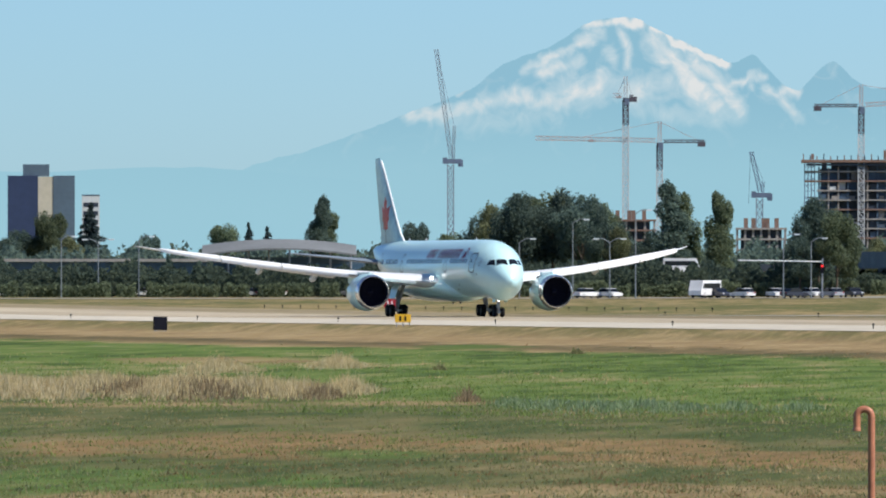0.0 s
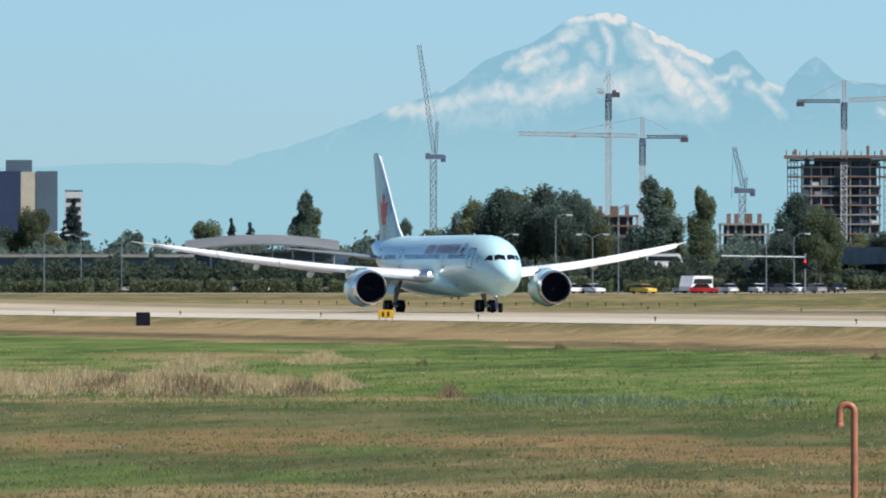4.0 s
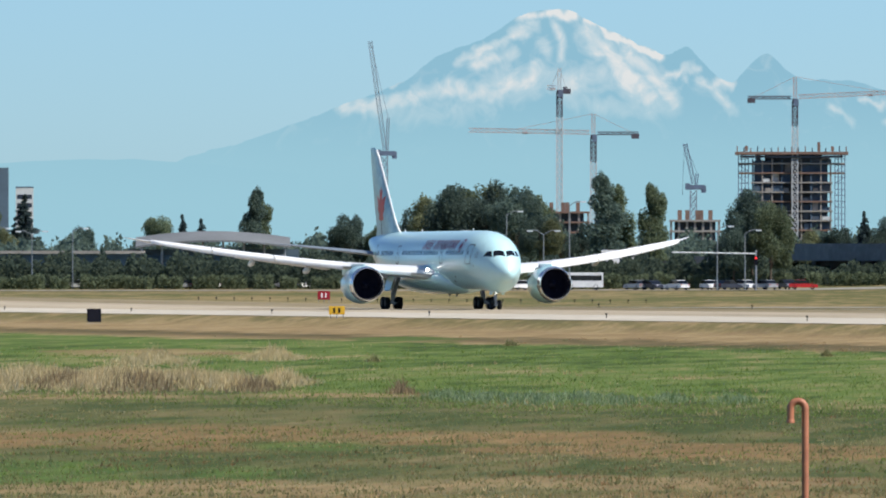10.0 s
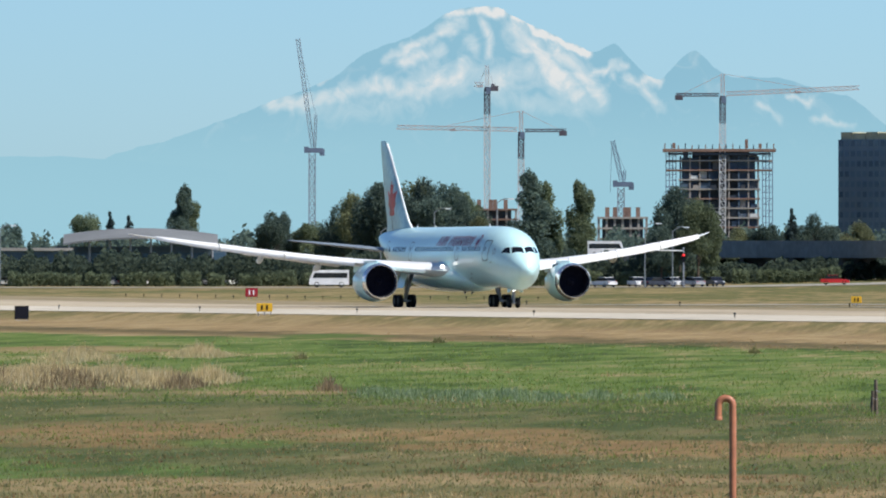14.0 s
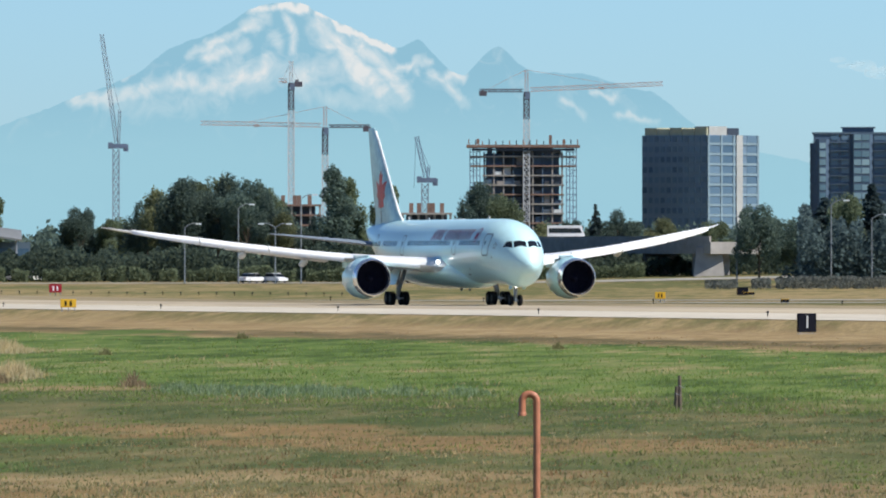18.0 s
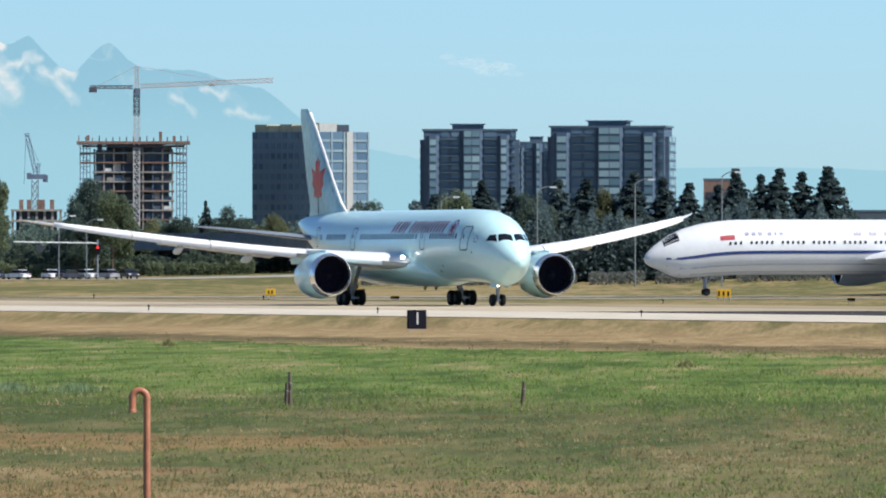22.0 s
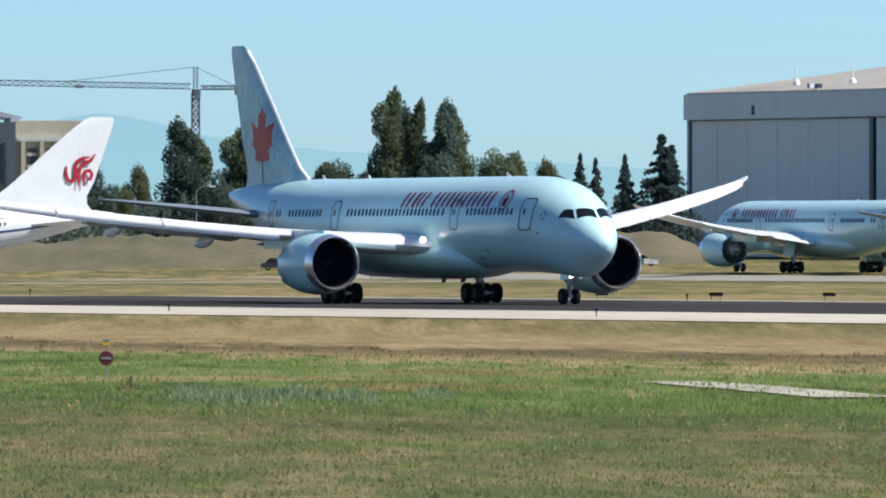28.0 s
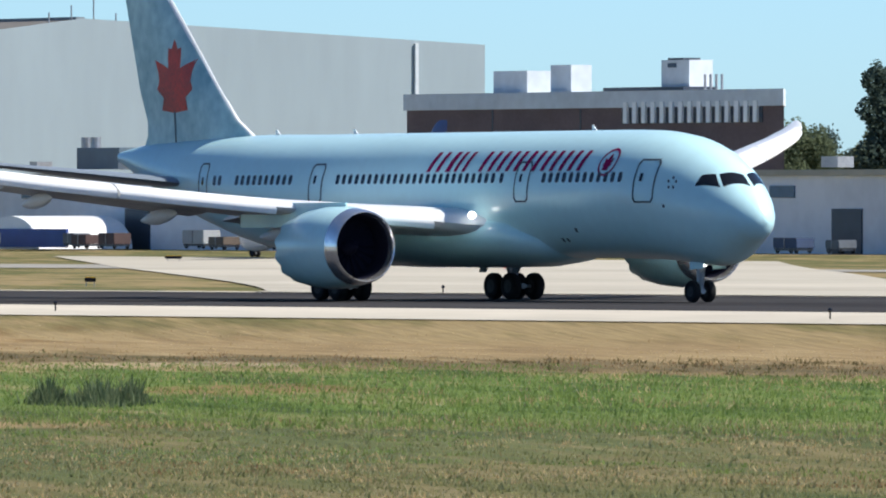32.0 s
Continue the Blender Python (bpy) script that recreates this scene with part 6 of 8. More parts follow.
M_PARAPET = node_mat("blue_grey_roof_panel", (0.60, 0.65, 0.69), 0.75, 0, 0.10, 0.2)
M_LAMP = node_mat("dull_lamp_steel", (0.20, 0.23, 0.25), 0.6, 0.2, 0.12)
M_CARGO = node_mat("white_cargo_cladding", (0.80, 0.80, 0.80), 0.7, 0, 0.08, 0.15)
M_BLUE = node_mat("blue_trim", (0.03, 0.08, 0.30), 0.5, 0, 0.12)
M_YELLOW = node_mat("yellow_sign_panel", (0.72, 0.42, 0.02), 0.6, 0, 0.1)
M_BLACK = node_mat("black_sign_panel", (0.010, 0.011, 0.018), 0.9, 0, 0.15, spec=0.1)
M_NUMERAL = node_mat("weathered_white_numeral", (0.50, 0.51, 0.50), 0.7, 0, 0.12, 3)
M_PIPE = node_mat("rusty_orange_pipe", (0.42, 0.16, 0.085), 0.5, 0.1, 0.25, 3)
M_POST = node_mat("weathered_wood_post", (0.13, 0.10, 0.075), 0.9, 0, 0.25, 3)


def hangar():
    """The maintenance hangar, its front parallel to the runway."""
    x0, x1, y0, y1, ze = -1318.0, -1093.5, 645.0, 740.0, 23.1
    ob = thing("hangar", pose(0, 0, 0.9), "large pale grey maintenance hangar with one bay open", "hangar")
    for xa, xb, nm in ((x0, -1262.5, "door_panel"), (-1261.0, -1241, "door_panel"), (-1172.7, -1119.3, "door_panel"), (-1118, x1, "door_panel")):
        box_part(nm, ((xa + xb) / 2, y0 + 0.6, 9.4), (xb - xa - 0.5, 0.8, 18.8), M_HANGAR, ob, "tall pale grey sliding door")
        n = max(2, int((xb - xa) / 9))
        for k in range(1, n):
            box_part("door_rib", (xa + (xb - xa) * k / n, y0 + 0.16, 9.4), (0.12, 0.12, 18.6), M_HANGAR, ob)
    for x in (-1262, -1119, x0 + 0.6):
        box_part("door_gap", (x, y0 + 0.5, 9.4), (1.2, 0.9, 18.8), M_DARKWALL, ob)
    box_part("fascia", ((x0 + x1) / 2, y0 + 0.2, 20.6), (x1 - x0 - 0.3, 1.6, 3.5), M_HANGAR, ob, "deep pale fascia above the doors")
    # shade under the fascia, built as a dark strip
    box_part("fascia_shadow_gap", ((x0 + x1) / 2, y0 + 0.4, 18.85), (x1 - x0 - 2, 1.0, 0.4), M_DARKWALL, ob)
    for x in (-1296, -1253, -1222, -1176, -1140, -1120):
        box_part("fascia_lamp", (x, y0 - 0.6, 20.0), (0.5, 0.5, 1.3), M_DARKWALL, ob)
    # end walls follow the low ridge
    yr, zr = 681.0, 26.7
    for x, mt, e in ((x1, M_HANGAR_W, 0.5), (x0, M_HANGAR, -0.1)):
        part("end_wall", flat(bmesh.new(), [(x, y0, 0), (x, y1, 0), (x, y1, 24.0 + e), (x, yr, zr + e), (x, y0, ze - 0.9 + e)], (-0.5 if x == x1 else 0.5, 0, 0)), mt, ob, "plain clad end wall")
    part("roof", flat(bmesh.new(), [(-1220, y0, ze - 0.9), (x1 - 0.6, y0, ze - 0.9), (x1 - 0.6, yr, zr), (-1256, yr, zr)], (0, 0, 0.4)), M_GRAVEL, ob, "brown gravelled roof")
    part("roof_pale", flat(bmesh.new(), [(x0, y0, ze - 0.9), (-1220, y0, ze - 0.9), (-1256, yr, zr), (x0, yr, zr)], (0, 0, 0.4)), M_ROOFPALE, ob, "pale gravelled roof")
    part("roof_back", flat(bmesh.new(), [(x0, yr, zr), (x1 - 0.6, yr, zr), (x1 - 0.6, y1, 24.0), (x0, y1, 24.0)], (0, 0, 0.4)), M_GRAVEL, ob)
    box_part("ridge_cap", ((x0 + x1) / 2, yr, zr + 0.5), (x1 - x0 - 1.4, 1.2, 0.4), M_LAMP, ob, "dull dark ridge capping")
    box_part("roof_patch", (-1214, y0 + 13, 24.2), (26, 9, 0.12), M_ROOFPALE, ob, "pale repaired roof strip", 0)
    g = random.Random(31)
    for k in range(14):
        x, u = g.uniform(x0 + 30, x1 - 6), g.uniform(0.03, 0.5)
        box_part("roof_hatch", (x, y0 + u * (yr - y0), ze - 0.5 + u * (zr - ze + 0.9) + 0.25), (g.uniform(0.5, 1.4), 0.8, g.uniform(0.4, 0.9)), g.choice((M_PARAPET, M_LAMP, M_DARKWALL)), ob)
    box_part("downpipe", (x1 + 0.2, 729.6, 12.4), (0.3, 0.5, 24.4), M_PARAPET, ob, "pale downpipe on the end wall")
    box_part("corner_trim", (x1 + 0.1, y0 + 0.2, 11.4), (0.4, 0.5, 22.4), M_PARAPET, ob)
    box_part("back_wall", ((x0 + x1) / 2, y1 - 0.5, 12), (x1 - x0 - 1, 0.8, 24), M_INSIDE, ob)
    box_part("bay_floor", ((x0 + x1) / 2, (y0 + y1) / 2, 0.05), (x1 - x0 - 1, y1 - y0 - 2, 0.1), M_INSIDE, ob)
    # ceiling and partitions are added to keep daylight out of the bay
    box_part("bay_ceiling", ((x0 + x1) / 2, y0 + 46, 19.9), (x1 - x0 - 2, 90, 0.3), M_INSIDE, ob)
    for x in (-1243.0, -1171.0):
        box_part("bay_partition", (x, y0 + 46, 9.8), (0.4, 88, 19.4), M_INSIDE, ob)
    for x in (-1228.0, -1208.0, -1190.0):
        box_part("bay_column", (x, y0 + 22, 9.5), (0.9, 0.9, 18.8), M_DARKWALL, ob)
    for x in np.arange(x0 + 18, x1, 17.0):
        bm = bmesh.new()
        bar(bm, (x, y0 + 8, 23.2), (x, y0 + 8, 25.8), 0.08, 6)
        lathe(bm, [(23.6, 0.55), (24.1, 0.4), (24.4, 0.1)], 10, "z", (x, y0 + 8, 0), True)
        part("roof_vent", bm, M_WHITE, ob)
    for k in range(6):
        bm = bmesh.new()
        bar(bm, (x1 - 1.5, yr - 4 + 3.2 * k, zr - 0.5), (x1 - 1.5, yr - 4 + 3.2 * k, zr + 1.2 + 0.9 * (k % 3)), 0.10, 5)
        part("roof_mast", bm, M_STEEL, ob)
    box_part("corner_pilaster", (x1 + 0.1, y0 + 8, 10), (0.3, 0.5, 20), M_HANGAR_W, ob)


def brick_block():
    ob = thing("workshop_building", pose(0, 0, 1.0), "dark brick workshop block with pale parapet and roof plant", "building")
    x0, x1, y0, y1, h = -1036.0, -960.0, 690.0, 700.5, 17.0
    part("wall", flat(bmesh.new(), [(x0, y0, 0), (x1, y0, 0), (x1 - 15, y1, 0), (x0, y1, 0)], (0, 0, h - 1.5)), M_BRICK, ob)
    part("parapet", flat(bmesh.new(), [(x0 - 0.3, y0 - 0.3, h - 1.5), (x1 + 0.3, y0 - 0.3, h - 1.5), (x1 - 14.7, y1 + 0.3, h - 1.5), (x0 - 0.3, y1 + 0.3, h - 1.5)], (0, 0, 1.9)), M_PARAPET, ob, "pale concrete parapet")
    for k in range(15):
        box_part("louvre_fin", (-990.5 + 1.82 * k, y0 - 0.25, 14.9), (0.75, 0.4, 2.4), M_WHITE, ob)
    # dark plate behind the fins gives the shade between them
    box_part("louvre_shadow", (-977.8, y0 - 0.05, 14.9), (27.5, 0.14, 2.5), M_DARKWALL, ob)
    for x in (x0 + 18, x0 + 36):
        box_part("wall_joint", (x, y0 - 0.03, 8), (0.25, 0.1, 15.5), M_DARKWALL, ob)
    box_part("roof_plant", (-1018.7, 694.6, h + 1.6), (7.0, 3.3, 2.8), M_PARAPET, ob, "white roof plant housing")
    box_part("roof_plant", (-1008.6, 694.6, h + 1.9), (4.2, 2.9, 3.4), M_PARAPET, ob)
    box_part("roof_plant", (-985.3, 694.6, h + 2.3), (5.5, 3.3, 3.2), M_PARAPET, ob, "grey cooling unit")
    box_part("plant_fan", (-985.6, 694.4, h + 4.0), (3.0, 2.4, 0.3), M_DARKWALL, ob)
    box_part("plant_base", (-990.5, 694.4, h + 0.6), (16.0, 4.6, 0.5), M_DARKWALL, ob)
    box_part("plant_vent", (-985.9, 692.9, h + 3.3), (1.6, 0.1, 0.5), M_GREYWALL, ob)
    for k in range(4):
        part("roof_pipe", bar(bmesh.new(), (-979.5 + 1.1 * k, 693, h), (-979.5 + 1.1 * k, 693, h + 2.2), 0.16, 8), M_STEEL, ob)


def low_white_block():
    ob = thing("cargo_building", pose(0, 0, 0.4), "long low white cargo building with roller doors", "building")
    y0 = 618.0
    xa, xb = -1088.0, -740.0
    box_part("wall", ((xa + xb) / 2, y0 + 12, 4.0), (xb - xa, 24, 8.0), M_CARGO, ob)
    box_part("roof_edge", ((xa + xb) / 2, y0 + 12, 8.2), (xb - xa + 1, 25, 0.6), M_BEIGE, ob)
    for k in range(26):
        x = xa + 8 + k * 11
        if k % 3 == 0:
            box_part("roller_door", (x, y0 - 0.08, 2.3), (5.0, 0.2, 4.6), M_DARKWALL if k % 2 else M_GREYWALL, ob)
        else:
            box_part("window", (x, y0 - 0.08, 6.3), (4.2, 0.2, 1.2), M_GLASS_B, ob)
    for k in range(14):
        box_part("roof_unit", (xa + 20 + 19 * k, y0 + 6, 9.3), (1.6 + (k % 3) * 0.6, 2, 0.8 + 0.3 * (k % 2)), M_STEEL, ob)
    # tall roof plant behind the tail at the end of the run
    box_part("roof_plant", (-1004.5, y0 + 12, 10.2), (9, 5, 2.4), M_GREYWALL, ob, "grey roof plant with two flues")
    for x in (-1011.0, -1009.0):
        part("flue", bar(bmesh.new(), (x, y0 + 12, 9.5), (x, y0 + 12, 12.6), 0.6, 12), M_STEEL, ob)
    # a fabric shelter, blue below and white above
    t = thing("fabric_shelter", pose(-985, 604, 0.6), "blue and white arched fabric shelter", "shelter")
    bm = bmesh.new()
    loft(bm, [[Vector((-6 * math.cos(a), y, 3.6 * math.sin(a))) for a in np.linspace(0, math.pi, 13)] for y, s in ((0, 1), (12, 1))])
    part("canopy", bm, M_WHITE, t, "white arched canopy", 60)
    box_part("side_wall", (0, -0.1, 1.2), (24.0, 0.3, 2.0), M_BLUE, t, "blue side wall")


def site_annex():
    """A plain white store beside the hangar, with cabinets and a light mast before it."""
    ob = thing("store_building", pose(-1107.5, 618, 0.5), "plain white store building with a flat roof", "building")
    box_part("wall", (0, 8, 3.8), (35, 16, 7.6), M_CARGO, ob)
    box_part("roof_edge", (0, 8, 7.75), (35.4, 16.4, 0.3), M_WHITE, ob)
    box_part("plinth", (0, -0.1, 0.7), (35, 0.3, 1.4), M_BAND, ob)
    for x in (-1.5, 8.5):
        box_part("wall_lamp", (x, -0.4, 7.3), (0.6, 0.8, 0.5), M_DARKWALL, ob)
    box_part("window", (-12.0, -0.06, 4.6), (3.6, 0.2, 2.0), M_DARKWALL, ob)
    box_part("door", (13.5, -0.06, 1.4), (1.6, 0.2, 2.6), M_GREYWALL, ob)
    for x, w, h in ((-1114.5, 5.0, 2.9), (-1120.5, 4.4, 2.1), (-1091.5, 4.6, 2.6)):
        c = thing("equipment_cabinet", pose(x, 612, float(ground_z(x, 612))), "grey steel equipment cabinet before a store", "cabinet", "cabinets before the store")
        part("body", box(bmesh.new(), (0, 0, h / 2), (w, 1.6, h), bevel=0.05), M_GREYWALL, c)
        for k in range(3):
            box_part("door", ((k - 1) * w / 3, -0.83, h / 2), (w / 3 - 0.12, 0.05, h * 0.86), M_LAMP, c)
        box_part("lid", (0, 0, h + 0.05), (w + 0.1, 1.7, 0.1), M_STEEL, c)
    m = thing("light_mast", pose(-1098.5, 611, float(ground_z(-1098, 611))), "dark tripod light mast on the apron", "mast")
    part("pole", bar(bmesh.new(), (0, 0, 0), (0.3, 0, 7.0), 0.16, 8, 0.10), M_DARKWALL, m)
    for dx in (-1.3, 1.5):
        part("brace", bar(bmesh.new(), (dx, 0, 0), (0.15, 0, 4.6), 0.10, 6), M_DARKWALL, m)


def service_clutter():
    """Containers and carts standing before the cargo building."""
    paints = [node_mat("container_red", (0.085, 0.05, 0.048), 0.6, 0, 0.15), node_mat("container_grey", (0.12, 0.14, 0.17), 0.6, 0, 0.15), node_mat("container_brown", (0.13, 0.10, 0.08), 0.6, 0, 0.15), node_mat("container_blue", (0.04, 0.07, 0.15), 0.6, 0, 0.15), node_mat("container_white", (0.40, 0.42, 0.44), 0.6, 0, 0.1)]
    words = ["dull red", "grey", "brown", "blue", "white"]
    g = random.Random(77)
    for k in range(26):
        c = g.randrange(5)
        x, y = -1000 + 9.2 * k + g.uniform(-3, 3), 598 + g.uniform(0, 8)
        w, h = g.uniform(1.8, 4.2), g.uniform(0.8, 1.7)
        ob = thing("cargo_container", pose(x, y, float(ground_z(x, y))), words[c] + " cargo container on a low dolly", "container", "containers before the cargo building")
        part("box", box(bmesh.new(), (0, 0, 0.5 + h / 2), (w, 2.2, h), bevel=0.06), paints[c], ob)
        box_part("dolly", (0, 0, 0.38), (w * 0.95, 2.0, 0.2), M_DARKWALL, ob)
        box_part("door_rib", (0, -1.14, 0.5 + h / 2), (0.1, 0.06, h * 0.9), M_STEEL, ob)
        me = mesh_of("wheel", wheel_mesh(0.28, 0.16), M_DARK, 40)
        for sx in (-0.4, 0.4):
            for sy in (-0.8, 0.8):
                part("wheel", me, None, ob, m=pose(sx * w, sy, 0.28))


hangar()
site_annex()
service_clutter()
brick_block()
low_white_block()

# earth bank behind the taxiway
verts, faces = [], []
bs = np.arange(63.75, 68.6, 0.05)
for b in bs:
    hgt = 4.4 * min(1, (b - 63.7) * 3, (68.6 - b) * 2) * (0.9 + 0.35 * noise.noise(Vector((b * 2.1, 0, 0))) + 0.10 * noise.noise(Vector((b * 11, 4, 0))))
    for d, k in ((1318, 0), (1334, 0.75), (1342, 1), (1356, 1), (1380, 0)):
        p = spot(b, d)
        verts.append((p.x, p.y, float(ground_z(p.x, p.y)) - 0.2 + hgt * k + 0.25 * noise.noise(Vector((b * 12, d * 0.05, 0)))))
for i in range(len(bs) - 1):
    for j in range(4):
        faces.append((i * 5 + j, i * 5 + j + 1, i * 5 + j + 6, i * 5 + j + 5))
me = bpy.data.meshes.new("earth_bank")
me.from_pydata(verts, [], faces)
me.materials.append(node_mat("dry_earth_bank", (0.125, 0.098, 0.060), 0.95, 0, 0.3, 0.3, 0.5, second=(0.075, 0.080, 0.038)))
me.polygons.foreach_set("use_smooth", [True] * len(faces))
tagged(new("earth_bank", me), "dry brown earth bank behind the taxiway", "bank", kind="structure")


# ---- elevated road, station roof ----
def overpass():
    ob = thing("overpass", pose(0, 0, 0), "grey concrete road overpass on piers", "bridge")
    for k in range(9):
        b0, b1 = 73.15 - 0.135 * k, 73.15 - 0.135 * (k + 1)
        p, q = spot(b0, 1760 - 8 * k), spot(b1, 1752 - 8 * k)
        mid, ln = (p + q) / 2, (q - p).length
        rz = math.degrees(math.atan2(q.y - p.y, q.x - p.x))
        box_part("deck_span", (mid.x, mid.y, 4.3), (ln - 0.08, 9, 1.9), M_CONC, ob, "", rz)
        box_part("parapet", (mid.x, mid.y - 4.3, 5.7), (ln - 0.08, 0.3, 0.9), M_CONC, ob, "", rz)
        if k % 2 == 0:
            box_part("pier", (p.x, p.y, 1.7), (1.4, 6, 3.6), M_CONC, ob, "", rz)
    p = spot(72.08, 1692)
    bm = bmesh.new()
    box(bm, (p.x, p.y, 2.0), (5, 9, 4.8), 72, 0.8)
    part("abutment", bm, M_CONC, ob, "pale concrete abutment")
    # ramp that falls away to the north
    for k in range(7):
        b0, b1 = 73.15 + 0.13 * k, 73.15 + 0.13 * (k + 1)
        p, q = spot(b0, 1760 + 3 * k), spot(b1, 1763 + 3 * k)
        mid, ln = (p + q) / 2, (q - p).length
        rz = math.degrees(math.atan2(q.y - p.y, q.x - p.x))
        box_part("ramp_span", (mid.x, mid.y, 4.3 - 0.42 * (k + 0.5)), (ln - 0.08, 8, 1.6), M_CONC, ob, "", rz)


def station():
    ob = thing("station_canopy", stand(76.22, 1850), "low station building with a curved pale roof", "building")
    bm = bmesh.new()
    rings = []
    for s in np.linspace(-1, 1, 15):
        z = 7.3 - 1.1 * s * s
        w = 6.5
        rings.append([Vector((s * 13.5, y, z + dz)) for y, dz in ((-w, -0.5), (w, 1.1), (w, 0.7), (-w, -0.8))])
    loft(bm, rings)
    part("curved_roof", bm, node_mat("pale_metal_roof", (0.17, 0.18, 0.185), 0.7, 0.0, 0.15, 0.3), ob, "gently arched pale roof", 40)
    for k in range(8):
        x = -12.5 + 25 * k / 7
        part("post", bar(bmesh.new(), (x, -3, 0), (x, -3, 6.9 - 1.1 * (x / 13.5) ** 2), 0.22, 8), M_STEEL, ob)
    box_part("wall", (0, 3, 2.6), (30, 4, 5.2), M_GREYWALL, ob)
    panes(ob, (-15, 1, 0.8), (1, 0, 0), (0, -1, 0), 10, 1, 3.0, 3.6, 2.4, 3.0, M_GLASS_B)
    ob2 = thing("low_shed", stand(77.15, 1830), "low flat pale-roofed shed behind a hedge", "building")
    box_part("wall", (0, 5, 2.2), (34, 10, 4.4), M_GREYWALL, ob2)
    box_part("flat_roof", (0, 5, 4.7), (36, 12, 0.5), M_CONC, ob2)
    ob3 = thing("road_ramp", stand(77.78, 1780), "pale concrete road ramp wall", "bridge")
    bm = bmesh.new()
    flat(bm, [(-22, 0, 0), (9, 0, 0), (9, 0, 2.2), (-4, 0, 4.6), (-22, 0, 4.8)], (0, 6, 0))
    part("ramp_wall", bm, M_BAND, ob3)


overpass()
station()


# ---- street furniture ----
def street_lamp(b, d, h, reach=1.8, double=False):
    p = spot(b, d)
    h += max(0.0, -float(ground_z(p.x, p.y)))
    ob = thing("street_lamp", pose(p.x, p.y, float(ground_z(p.x, p.y)) - 0.05, 0, 0, b), "tall grey street lamp with a curved arm", "lamp", "street lamps")
    part("pole", bar(bmesh.new(), (0, 0, 0), (0, 0, h), 0.12, 8, 0.08), M_LAMP, ob)
    for s in ((1, -1) if double else (1,)):
        bm = bmesh.new()
        prev = Vector((0, 0, h))
        for k in range(1, 6):
            a = k / 5
            q = Vector((s * reach * a, 0, h + 0.7 * math.sin(a * 1.9)))
            bar(bm, prev, q, 0.07, 6)
            prev = q
        part("arm", bm, M_LAMP, ob)
        box_part("lamp_head", (s * (reach + 0.35), 0, h + 0.6), (0.9, 0.35, 0.22), M_PARAPET, ob)


for b, d, h, dbl in ((74.63, 1640, 10.5, False), (74.29, 1640, 12, False), (74.92, 1640, 7.5, False), (74.43, 1640, 7.5, True), (73.49, 1640, 8.2, False), (73.34, 1640, 7.6, False), (71.42, 1480, 10.5, False), (71.20, 1480, 8.5, False),
                     (71.93, 1600, 9.0, False), (70.37, 1400, 12.5, False), (70.90, 1400, 11.5, False), (69.90, 1400, 13.5, False), (66.58, 1420, 9.6, False), (64.98, 1420, 9.8, True), (77.2, 1700, 7.5, True), (76.98, 1700, 8.0, False), (77.40, 1690, 8.0, False)):
    street_lamp(b, d, h, 1.8, dbl)

p = spot(73.28, 1640)
ob = thing("traffic_light", pose(p.x, p.y, float(ground_z(p.x, p.y)), 0, 0, 73.28), "traffic light showing red on a long mast arm", "traffic light")
part("pole", bar(bmesh.new(), (0, 0, 0), (0, 0, 6.2), 0.14, 8), M_STEEL, ob)
part("mast_arm", bar(bmesh.new(), (0, 0, 5.7), (-13, 0, 5.9), 0.10, 8), M_WHITE, ob)
box_part("signal_head", (0, -0.3, 4.6), (0.5, 0.4, 1.4), M_BLACK, ob)
part("red_lens", lathe(bmesh.new(), [(-0.5, 0.2), (-0.55, 0.14), (-0.57, 0.02)], 12, "y", (0, 0, 5.0), True), M_BEACON, ob, "lit red signal lens")


